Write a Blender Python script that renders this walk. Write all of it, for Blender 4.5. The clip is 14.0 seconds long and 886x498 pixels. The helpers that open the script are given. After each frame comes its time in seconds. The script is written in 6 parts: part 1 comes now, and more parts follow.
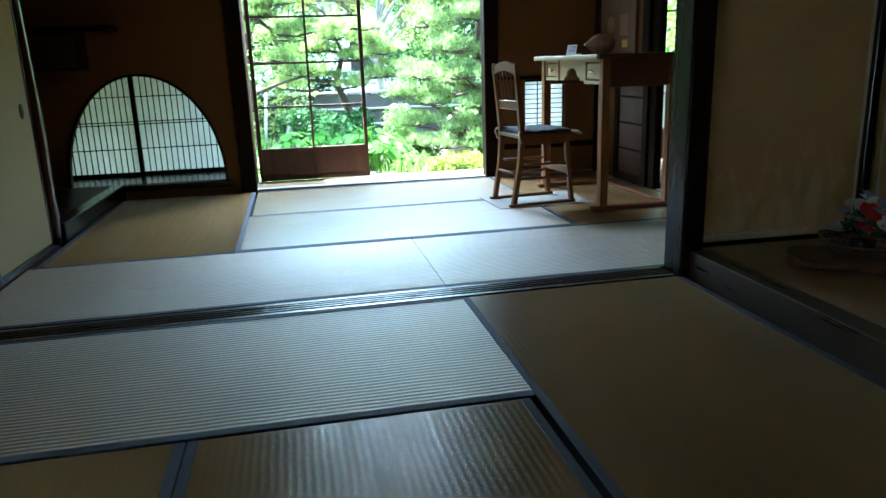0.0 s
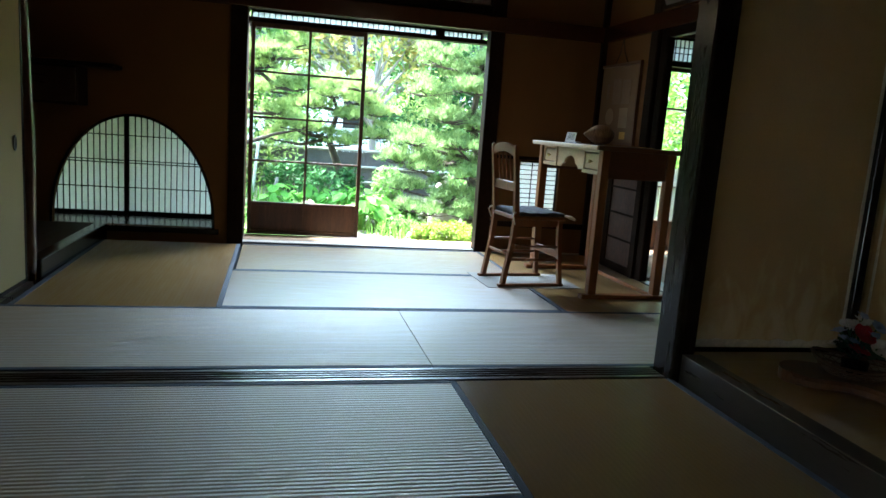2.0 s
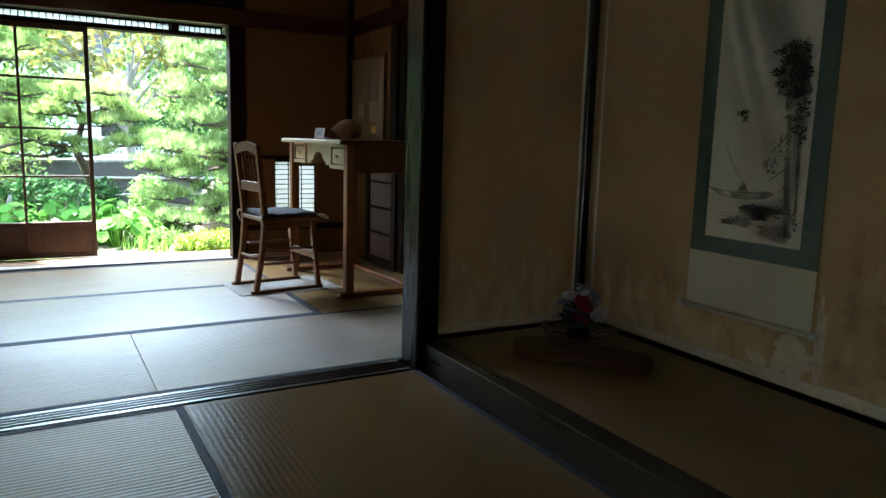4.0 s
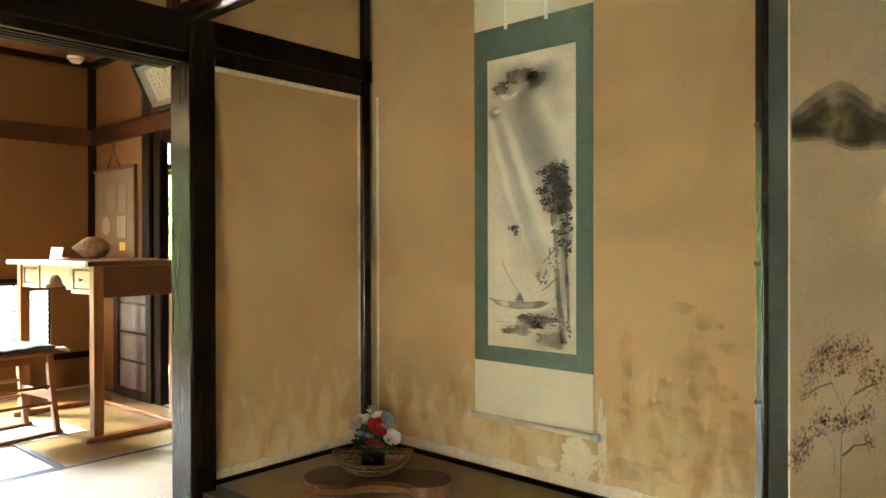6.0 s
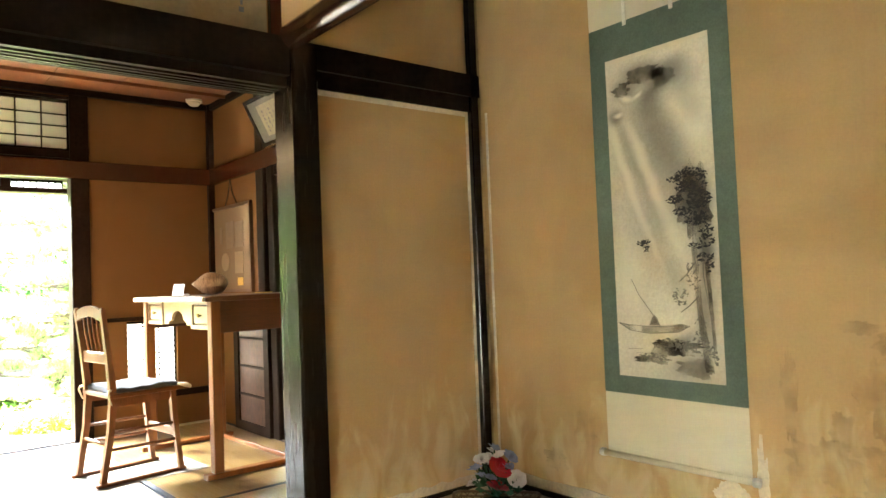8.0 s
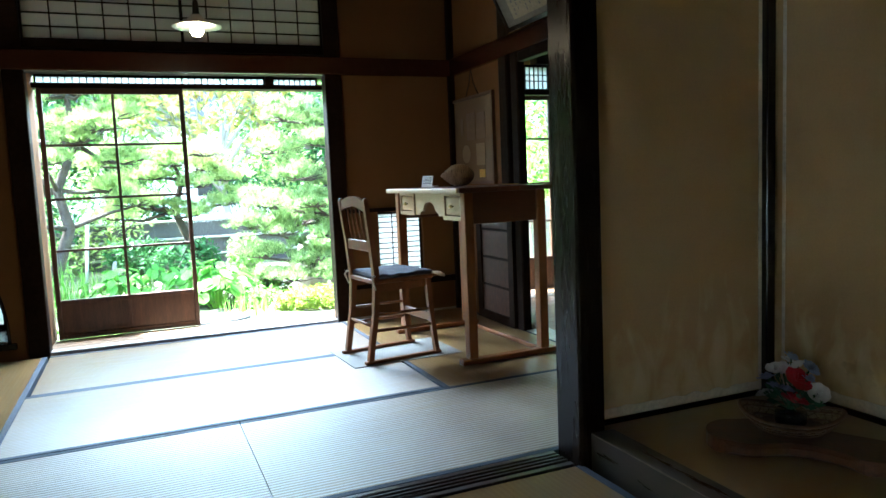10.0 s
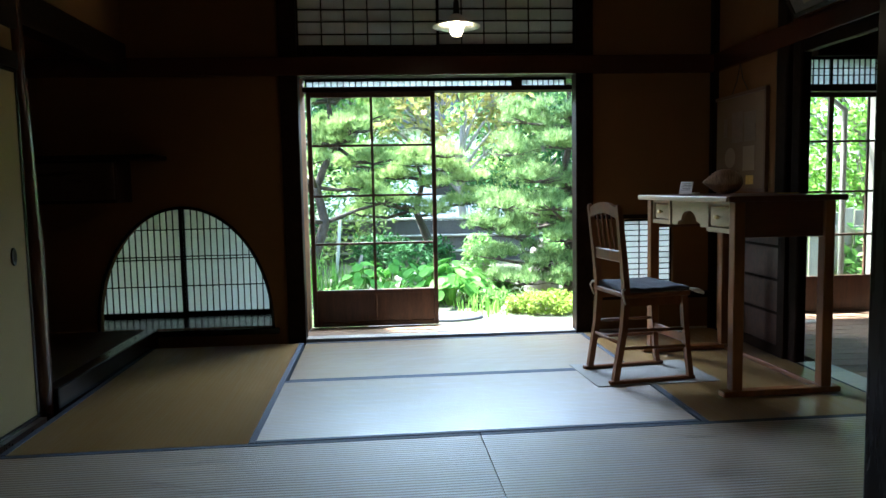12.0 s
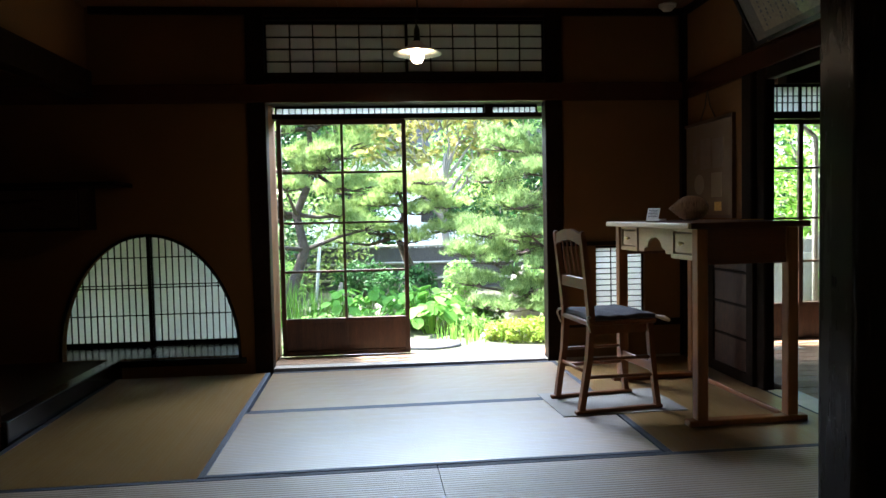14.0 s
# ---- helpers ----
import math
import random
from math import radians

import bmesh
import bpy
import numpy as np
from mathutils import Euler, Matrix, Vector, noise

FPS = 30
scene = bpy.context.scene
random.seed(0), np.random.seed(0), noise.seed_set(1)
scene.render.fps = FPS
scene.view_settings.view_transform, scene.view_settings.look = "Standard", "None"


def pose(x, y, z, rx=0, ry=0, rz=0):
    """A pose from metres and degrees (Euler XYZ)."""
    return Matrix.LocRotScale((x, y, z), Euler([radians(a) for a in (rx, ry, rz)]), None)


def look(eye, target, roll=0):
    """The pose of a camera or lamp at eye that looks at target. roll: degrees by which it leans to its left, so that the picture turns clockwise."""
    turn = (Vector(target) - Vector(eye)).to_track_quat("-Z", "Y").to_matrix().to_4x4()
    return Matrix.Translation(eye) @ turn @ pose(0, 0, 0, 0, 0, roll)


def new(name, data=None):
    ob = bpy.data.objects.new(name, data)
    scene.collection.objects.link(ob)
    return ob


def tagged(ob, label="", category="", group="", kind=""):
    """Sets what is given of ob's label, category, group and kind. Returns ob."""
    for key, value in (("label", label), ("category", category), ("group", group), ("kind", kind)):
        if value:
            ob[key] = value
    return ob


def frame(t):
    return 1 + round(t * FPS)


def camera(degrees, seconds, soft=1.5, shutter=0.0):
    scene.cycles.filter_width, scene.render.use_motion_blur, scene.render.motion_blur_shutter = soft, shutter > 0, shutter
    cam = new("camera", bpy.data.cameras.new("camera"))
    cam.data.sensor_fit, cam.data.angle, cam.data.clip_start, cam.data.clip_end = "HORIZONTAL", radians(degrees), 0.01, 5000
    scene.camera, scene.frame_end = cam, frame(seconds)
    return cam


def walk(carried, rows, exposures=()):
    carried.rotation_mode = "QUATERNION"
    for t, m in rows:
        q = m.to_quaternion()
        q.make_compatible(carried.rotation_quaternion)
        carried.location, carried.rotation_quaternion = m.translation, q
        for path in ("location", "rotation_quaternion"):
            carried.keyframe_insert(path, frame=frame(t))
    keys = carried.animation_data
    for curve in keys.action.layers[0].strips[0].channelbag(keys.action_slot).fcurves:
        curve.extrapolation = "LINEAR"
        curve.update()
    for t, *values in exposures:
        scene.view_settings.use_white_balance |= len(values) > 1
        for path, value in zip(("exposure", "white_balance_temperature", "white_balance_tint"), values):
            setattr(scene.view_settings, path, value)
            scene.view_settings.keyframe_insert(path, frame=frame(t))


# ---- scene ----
cam = camera(63.9, 14.0)
PATH = [
    (0, (-0.509, -2.782, 0.904), (-0.162, -0.878, 0.398), -1.9),
    (0.5, (-0.465, -2.755, 0.906), (-0.33, -0.825, 0.401), -0.7),
    (1, (-0.515, -2.745, 0.915), (-0.283, -0.824, 0.409), 1.5),
    (1.5, (-0.574, -2.71, 0.954), (-0.229, -0.783, 0.541), 2.9),
    (2, (-0.584, -2.701, 0.957), (-0.159, -0.775, 0.624), 4.2),
    (2.5, (-0.489, -2.669, 0.932), (-0.176, -0.719, 0.618), 4.3),
    (3, (-0.448, -2.663, 0.934), (-0.124, -0.716, 0.61), 2.8),
    (3.5, (-0.334, -2.657, 0.928), (0.115, -0.736, 0.601), 1.9),
    (4, (-0.291, -2.658, 0.945), (0.663, -0.927, 0.64), 1.6),
    (4.2, (-0.319, -2.604, 0.955), (0.754, -0.94, 0.669), 1.1),
    (6.3, (-0.302, -2.471, 1.015), (1.216, -1.168, 1.058), -0.8),
    (6.5, (-0.316, -2.442, 1.026), (1.212, -1.155, 1.102), -1.4),
    (7, (-0.264, -2.403, 1.031), (1.149, -0.999, 1.208), -1.5),
    (7.2, (-0.214, -2.381, 1.021), (1.135, -0.921, 1.235), -1.3),
    (9.3, (-0.149, -2.237, 0.965), (0.93, -0.568, 0.738), -4.1),
    (9.5, (-0.204, -2.186, 0.975), (0.809, -0.475, 0.755), -4.2),
    (10, (-0.274, -2.106, 0.977), (0.472, -0.261, 0.78), -2.4),
    (10.5, (-0.252, -2.036, 0.981), (0.177, -0.093, 0.78), -2.1),
    (11, (-0.224, -1.983, 0.968), (-0.052, 0.001, 0.779), -2.4),
    (11.5, (-0.268, -1.916, 0.967), (-0.107, 0.067, 0.764), -2.2),
    (12, (-0.336, -1.876, 0.988), (-0.198, 0.112, 0.817), -1.1),
    (12.5, (-0.31, -1.849, 0.999), (-0.296, 0.147, 0.877), -0.7),
    (13, (-0.232, -1.838, 0.99), (-0.188, 0.159, 0.891), -0.5),
    (13.5, (-0.206, -1.841, 0.983), (-0.061, 0.151, 0.888), -1.0),
    (14, (-0.2, -1.842, 0.985), (-0.032, 0.149, 0.889), -1.2),
]
walk(cam, [(t, look(eye, target, roll)) for t, eye, target, roll in PATH],
     [(0.0, 4.35, 5150, 0), (2.0, 4.08, 5450, 3), (3.0, 3.95, 5800, 6), (3.6, 4.0, 5700, 7), (4.2, 4.2, 5750, 8), (6.3, 7.32, 7150, 11), (7.2, 7.34, 7150, 11), (9.3, 6.6, 6150, 11), (9.5, 6.27, 5900, 10), (10.0, 4.9, 5250, 3),
      (10.5, 3.9, 5100, 0), (11.0, 3.65, 5050, 0), (12.0, 3.65, 5300, 7), (13.0, 3.68, 5600, 11), (14.0, 3.68, 5800, 14)])


# ---- world and light ----
world = bpy.data.worlds.new("sky")
scene.world = world
world.use_nodes = True
_nt = world.node_tree
_sky = _nt.nodes.new("ShaderNodeTexSky")
_sky.sky_type = 'NISHITA'
_sky.sun_disc = False
_sky.sun_elevation = radians(58)
_sky.sun_rotation = radians(-60)
_sky.air_density, _sky.dust_density = 1.3, 3.0
_bg = _nt.nodes["Background"]
_bg.inputs["Strength"].default_value = 0.15
_nt.links.new(_sky.outputs["Color"], _bg.inputs["Color"])
_sun = bpy.data.lights.new("sun", 'SUN')
_sun.energy, _sun.angle, _sun.color = 5.0, radians(4), (1.0, 0.95, 0.86)
_so = new("sun", _sun)
_so.matrix_world = look((-6.0, 3.5, 11.0), (0, 0, 0))
# sky light falling through the garden opening
_day = bpy.data.lights.new("door_daylight", 'AREA')
_day.shape, _day.size, _day.size_y, _day.energy, _day.color = 'RECTANGLE', 1.5, 0.75, 15, (0.86, 0.94, 1.0)
new("door_daylight", _day).matrix_world = look((0.0, 4.35, 2.28), (0.0, 1.1, 0.0))


# ---- small builders ----
def mesh_object(name, bm, material=None, parent=None, label="", smooth=False):
    me = bpy.data.meshes.new(name)
    if smooth:
        for f in bm.faces:
            f.smooth = True
    bm.normal_update()
    bm.to_mesh(me)
    bm.free()
    if material:
        me.materials.append(material)
    ob = new(name, me)
    if parent:
        ob.parent = parent
    if label:
        ob["label"] = label
    return ob


def part(name, bm, material, parent, label="", smooth=False):
    return mesh_object(name, bm, material, parent, label, smooth)


def thing(name, loc=(0, 0, 0), rz=0.0, label="", category="", group="", kind=""):
    ob = new(name)
    ob.matrix_basis = pose(loc[0], loc[1], loc[2], 0, 0, rz)
    ob.empty_display_size = 0.05
    return tagged(ob, label, category, group, kind)


def add_box(bm, x0, x1, y0, y1, z0, z1):
    vs = [bm.verts.new((x, y, z)) for z in (z0, z1) for y in (y0, y1) for x in (x0, x1)]
    fs = []
    for q in ((0, 2, 3, 1), (4, 5, 7, 6), (0, 1, 5, 4), (2, 6, 7, 3), (0, 4, 6, 2), (1, 3, 7, 5)):
        fs.append(bm.faces.new([vs[i] for i in q]))
    return vs, fs


def box(x0, x1, y0, y1, z0, z1, bevel=0.003, seg=1):
    bm = bmesh.new()
    add_box(bm, min(x0, x1), max(x0, x1), min(y0, y1), max(y0, y1), min(z0, z1), max(z0, z1))
    if bevel:
        bmesh.ops.bevel(bm, geom=bm.edges[:], offset=bevel, segments=seg, affect='EDGES', profile=0.5)
    return bm


def boxes(rows):
    bm = bmesh.new()
    for r in rows:
        add_box(bm, *r)
    return bm


def tube(points, radii, sides=8, bm=None, squash=1.0):
    """A tapered tube along points."""
    bm = bm or bmesh.new()
    pts = [Vector(p) for p in points]
    n = len(pts)
    if isinstance(radii, (int, float)):
        radii = [radii] * n
    ref = None
    rings = []
    for i, p in enumerate(pts):
        d = (pts[min(i + 1, n - 1)] - pts[max(i - 1, 0)]).normalized()
        if ref is None:
            ref = d.orthogonal().normalized()
        u = (ref - d * ref.dot(d))
        u = u.normalized() if u.length > 1e-5 else d.orthogonal().normalized()
        ref = u
        v = d.cross(u)
        rings.append([bm.verts.new(p + (u * math.cos(a) + v * math.sin(a) * squash) * radii[i])
                      for a in (2 * math.pi * k / sides for k in range(sides))])
    for a, b in zip(rings, rings[1:]):
        for k in range(sides):
            bm.faces.new((a[k], a[(k + 1) % sides], b[(k + 1) % sides], b[k]))
    bm.faces.new(rings[0][::-1])
    bm.faces.new(rings[-1])
    return bm


def lathe(profile, sides=24, centre=(0, 0, 0)):
    bm = bmesh.new()
    c = Vector(centre)
    rings = []
    for r, z in profile:
        rings.append([bm.verts.new(c + Vector((r * math.cos(2 * math.pi * k / sides), r * math.sin(2 * math.pi * k / sides), z)))
                      for k in range(sides)])
    for a, b in zip(rings, rings[1:]):
        for k in range(sides):
            bm.faces.new((a[k], a[(k + 1) % sides], b[(k + 1) % sides], b[k]))
    bm.faces.new(rings[0][::-1])
    bm.faces.new(rings[-1])
    return bm


def prism(outline, axis, lo, hi, bevel=0.0):
    """Extrude a 2D outline: axis 'x' takes (y, z), 'y' takes (x, z), 'z' takes (x, y)."""
    bm = bmesh.new()

    def at(p, d):
        return {'x': (d, p[0], p[1]), 'y': (p[0], d, p[1]), 'z': (p[0], p[1], d)}[axis]
    a = [bm.verts.new(at(p, lo)) for p in outline]
    b = [bm.verts.new(at(p, hi)) for p in outline]
    n = len(a)
    for i in range(n):
        bm.faces.new((a[i], a[(i + 1) % n], b[(i + 1) % n], b[i]))
    bm.faces.new(a[::-1])
    bm.faces.new(b)
    bmesh.ops.recalc_face_normals(bm, faces=bm.faces[:])
    if bevel:
        es = [e for e in bm.edges if e.calc_length() > bevel * 3]
        bmesh.ops.bevel(bm, geom=es, offset=bevel, segments=1, affect='EDGES')
    return bm


# ---- materials ----
def material(name, colour, rough=0.6, grain=(8, 60), amount=0.25, second=None, bump=0.2, bump_scale=120,
             stretch=(1, 1, 1), metal=0.0, spec=0.5, stain=0.0, random_tint=0.0, coat=0.0, bump_dist=0.002):
    """Principled surface with noise at two scales, stains and a fine bump."""
    m = bpy.data.materials.new(name)
    m.use_nodes = True
    nt = m.node_tree
    bsdf = nt.nodes["Principled BSDF"]
    co = nt.nodes.new("ShaderNodeTexCoord")
    mp = nt.nodes.new("ShaderNodeMapping")
    mp.inputs["Scale"].default_value = stretch
    nt.links.new(co.outputs["Object"], mp.inputs["Vector"])
    dark = [c * (1 - amount) for c in colour]
    light = second or [min(1, c * (1 + amount)) for c in colour]
    n1 = nt.nodes.new("ShaderNodeTexNoise")
    n1.inputs["Scale"].default_value, n1.inputs["Detail"].default_value, n1.inputs["Roughness"].default_value = grain[0], 6, 0.65
    n2 = nt.nodes.new("ShaderNodeTexNoise")
    n2.inputs["Scale"].default_value, n2.inputs["Detail"].default_value = grain[1], 4
    for n in (n1, n2):
        nt.links.new(mp.outputs[0], n.inputs["Vector"])
    mixn = nt.nodes.new("ShaderNodeMath")
    mixn.operation = 'MULTIPLY_ADD'
    mixn.inputs[1].default_value = 0.45
    nt.links.new(n2.outputs["Fac"], mixn.inputs[0])
    half = nt.nodes.new("ShaderNodeMath")
    half.operation = 'MULTIPLY'
    half.inputs[1].default_value = 0.55
    nt.links.new(n1.outputs["Fac"], half.inputs[0])
    nt.links.new(half.outputs[0], mixn.inputs[2])
    ramp = nt.nodes.new("ShaderNodeValToRGB")
    ramp.color_ramp.elements[0].position, ramp.color_ramp.elements[1].position = 0.32, 0.68
    ramp.color_ramp.elements[0].color = (*dark, 1)
    ramp.color_ramp.elements[1].color = (*light, 1)
    nt.links.new(mixn.outputs[0], ramp.inputs[0])
    col = ramp.outputs[0]
    if stain:
        n3 = nt.nodes.new("ShaderNodeTexNoise")
        n3.inputs["Scale"].default_value, n3.inputs["Detail"].default_value, n3.inputs["Distortion"].default_value = 1.7, 8, 0.6
        nt.links.new(co.outputs["Object"], n3.inputs["Vector"])
        r3 = nt.nodes.new("ShaderNodeValToRGB")
        r3.color_ramp.elements[0].position, r3.color_ramp.elements[1].position = 0.45, 0.66
        r3.color_ramp.elements[0].color = (1, 1, 1, 1)
        r3.color_ramp.elements[1].color = (1 - stain, 1 - stain * 1.1, 1 - stain * 1.3, 1)
        nt.links.new(n3.outputs["Fac"], r3.inputs[0])
        mm = nt.nodes.new("ShaderNodeMix")
        mm.data_type, mm.blend_type = 'RGBA', 'MULTIPLY'
        mm.inputs[0].default_value = 1
        nt.links.new(col, mm.inputs[6])
        nt.links.new(r3.outputs[0], mm.inputs[7])
        col = mm.outputs[2]
    if random_tint:
        oi = nt.nodes.new("ShaderNodeObjectInfo")
        hs = nt.nodes.new("ShaderNodeHueSaturation")
        mr = nt.nodes.new("ShaderNodeMapRange")
        mr.inputs[3].default_value, mr.inputs[4].default_value = 1 - random_tint, 1 + random_tint
        nt.links.new(oi.outputs["Random"], mr.inputs[0])
        nt.links.new(mr.outputs[0], hs.inputs["Value"])
        nt.links.new(col, hs.inputs["Color"])
        col = hs.outputs[0]
    nt.links.new(col, bsdf.inputs["Base Color"])
    rr = nt.nodes.new("ShaderNodeMapRange")
    rr.inputs[3].default_value, rr.inputs[4].default_value = max(0.02, rough - 0.12), min(1, rough + 0.12)
    nt.links.new(n1.outputs["Fac"], rr.inputs[0])
    nt.links.new(rr.outputs[0], bsdf.inputs["Roughness"])
    bsdf.inputs["Metallic"].default_value = metal
    bsdf.inputs["Specular IOR Level"].default_value = spec
    bsdf.inputs["Coat Weight"].default_value = coat
    bsdf.inputs["Coat Roughness"].default_value = 0.25
    if bump:
        n4 = nt.nodes.new("ShaderNodeTexNoise")
        n4.inputs["Scale"].default_value, n4.inputs["Detail"].default_value = bump_scale, 5
        nt.links.new(mp.outputs[0], n4.inputs["Vector"])
        b = nt.nodes.new("ShaderNodeBump")
        b.inputs["Strength"].default_value, b.inputs["Distance"].default_value = bump, bump_dist
        nt.links.new(n4.outputs["Fac"], b.inputs["Height"])
        nt.links.new(b.outputs[0], bsdf.inputs["Normal"])
    return m


def tatami_material(name, colour, light, period=0.0205, depth=0.36):
    """Woven rush: ribs along the mat's length, thin cross threads, worn patches."""
    m = material(name, colour, rough=0.46, grain=(5, 90), amount=0.12, second=light, bump=0, stretch=(0.5, 6, 1), stain=0.14, random_tint=0.05, spec=0.75)
    nt = m.node_tree
    bsdf = nt.nodes["Principled BSDF"]
    co = nt.nodes.new("ShaderNodeTexCoord")
    sx = nt.nodes.new("ShaderNodeSeparateXYZ")
    wob = nt.nodes.new("ShaderNodeTexNoise")
    wob.inputs["Scale"].default_value = 5
    nt.links.new(co.outputs["Object"], wob.inputs["Vector"])
    nt.links.new(co.outputs["Object"], sx.inputs[0])
    k = nt.nodes.new("ShaderNodeMath"); k.operation = 'MULTIPLY'; k.inputs[1].default_value = 2 * math.pi / period
    w = nt.nodes.new("ShaderNodeMath"); w.operation = 'MULTIPLY_ADD'; w.inputs[1].default_value = 4.0
    s = nt.nodes.new("ShaderNodeMath"); s.operation = 'SINE'
    nt.links.new(sx.outputs["Y"], k.inputs[0])
    nt.links.new(wob.outputs["Fac"], w.inputs[0])
    nt.links.new(k.outputs[0], w.inputs[2])
    nt.links.new(w.outputs[0], s.inputs[0])
    fine = nt.nodes.new("ShaderNodeTexNoise")
    fine.inputs["Scale"].default_value = 160
    mp = nt.nodes.new("ShaderNodeMapping")
    mp.inputs["Scale"].default_value = (3, 0.35, 1)
    nt.links.new(co.outputs["Object"], mp.inputs[0])
    nt.links.new(mp.outputs[0], fine.inputs["Vector"])
    a = nt.nodes.new("ShaderNodeMath"); a.operation = 'MULTIPLY_ADD'; a.inputs[1].default_value = 0.8
    nt.links.new(fine.outputs["Fac"], a.inputs[0])
    nt.links.new(s.outputs[0], a.inputs[2])
    b = nt.nodes.new("ShaderNodeBump")
    b.inputs["Strength"].default_value, b.inputs["Distance"].default_value = depth, 0.0022
    nt.links.new(a.outputs[0], b.inputs["Height"])
    nt.links.new(b.outputs[0], bsdf.inputs["Normal"])
    # shade between the ribs is painted in: base colour darkens in the hollows
    rib_shade = nt.nodes.new("ShaderNodeMapRange")
    rib_shade.inputs[1].default_value, rib_shade.inputs[2].default_value = -1.0, 0.1
    rib_shade.inputs[3].default_value, rib_shade.inputs[4].default_value = 1.0 - depth * 0.5, 1.0
    nt.links.new(s.outputs[0], rib_shade.inputs[0])
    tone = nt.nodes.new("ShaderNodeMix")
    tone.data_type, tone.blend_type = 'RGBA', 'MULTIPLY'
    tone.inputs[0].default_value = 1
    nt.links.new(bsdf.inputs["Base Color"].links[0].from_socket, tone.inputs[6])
    nt.links.new(rib_shade.outputs[0], tone.inputs[7])
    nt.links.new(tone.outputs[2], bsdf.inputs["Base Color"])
    # trodden streaks shine more than the rest
    sheen = bsdf.inputs["Roughness"].links[0].from_node
    sheen.inputs[1].default_value, sheen.inputs[2].default_value = 0.3, 0.7
    sheen.inputs[3].default_value, sheen.inputs[4].default_value = 0.28, 0.48
    # rush ribs scatter light across their length
    bsdf.inputs["Anisotropic"].default_value = 0.85
    vt = nt.nodes.new("ShaderNodeVectorTransform")
    vt.vector_type, vt.convert_from, vt.convert_to = 'VECTOR', 'OBJECT', 'WORLD'
    vt.inputs[0].default_value = (1, 0, 0)
    nt.links.new(vt.outputs[0], bsdf.inputs["Tangent"])
    return m


def paper_material(name, colour, through_amount=0.5):
    m = bpy.data.materials.new(name)
    m.use_nodes = True
    nt = m.node_tree
    bsdf = nt.nodes["Principled BSDF"]
    bsdf.inputs["Base Color"].default_value = (*colour, 1)
    bsdf.inputs["Roughness"].default_value = 0.9
    bsdf.inputs["Specular IOR Level"].default_value = 0.1
    tr = nt.nodes.new("ShaderNodeBsdfTranslucent")
    no = nt.nodes.new("ShaderNodeTexNoise")
    no.inputs["Scale"].default_value, no.inputs["Detail"].default_value = 40, 6
    ra = nt.nodes.new("ShaderNodeValToRGB")
    ra.color_ramp.elements[0].color = (*[c * 0.86 for c in colour], 1)
    ra.color_ramp.elements[1].color = (*colour, 1)
    nt.links.new(no.outputs["Fac"], ra.inputs[0])
    nt.links.new(ra.outputs[0], tr.inputs["Color"])
    mx = nt.nodes.new("ShaderNodeMixShader")
    mx.inputs[0].default_value = through_amount
    nt.links.new(bsdf.outputs[0], mx.inputs[1])
    nt.links.new(tr.outputs[0], mx.inputs[2])
    nt.links.new(mx.outputs[0], nt.nodes["Material Output"].inputs[0])
    return m


def leaf_material(name, dark, light, through_amount=0.35, rough=0.5):
    m = bpy.data.materials.new(name)
    m.use_nodes = True
    nt = m.node_tree
    bsdf = nt.nodes["Principled BSDF"]
    geo = nt.nodes.new("ShaderNodeNewGeometry")
    ra = nt.nodes.new("ShaderNodeValToRGB")
    ra.color_ramp.elements[0].color = (*dark, 1)
    ra.color_ramp.elements[1].color = (*light, 1)
    co = nt.nodes.new("ShaderNodeTexCoord")
    no = nt.nodes.new("ShaderNodeTexNoise")
    no.inputs["Scale"].default_value = 6.0
    nt.links.new(co.outputs["Object"], no.inputs["Vector"])
    av = nt.nodes.new("ShaderNodeMath"); av.operation = 'MULTIPLY_ADD'; av.inputs[1].default_value = 0.6
    sh = nt.nodes.new("ShaderNodeMath"); sh.operation = 'MULTIPLY_ADD'; sh.inputs[1].default_value = 0.9; sh.inputs[2].default_value = -0.25
    nt.links.new(no.outputs["Fac"], sh.inputs[0])
    nt.links.new(geo.outputs["Random Per Island"], av.inputs[0])
    nt.links.new(sh.outputs[0], av.inputs[2])
    nt.links.new(av.outputs[0], ra.inputs[0])
    nt.links.new(ra.outputs[0], bsdf.inputs["Base Color"])
    bsdf.inputs["Roughness"].default_value = rough
    bsdf.inputs["Specular IOR Level"].default_value = 0.12
    tr = nt.nodes.new("ShaderNodeBsdfTranslucent")
    nt.links.new(ra.outputs[0], tr.inputs["Color"])
    mx = nt.nodes.new("ShaderNodeMixShader")
    mx.inputs[0].default_value = through_amount
    nt.links.new(bsdf.outputs[0], mx.inputs[1])
    nt.links.new(tr.outputs[0], mx.inputs[2])
    nt.links.new(mx.outputs[0], nt.nodes["Material Output"].inputs[0])
    return m


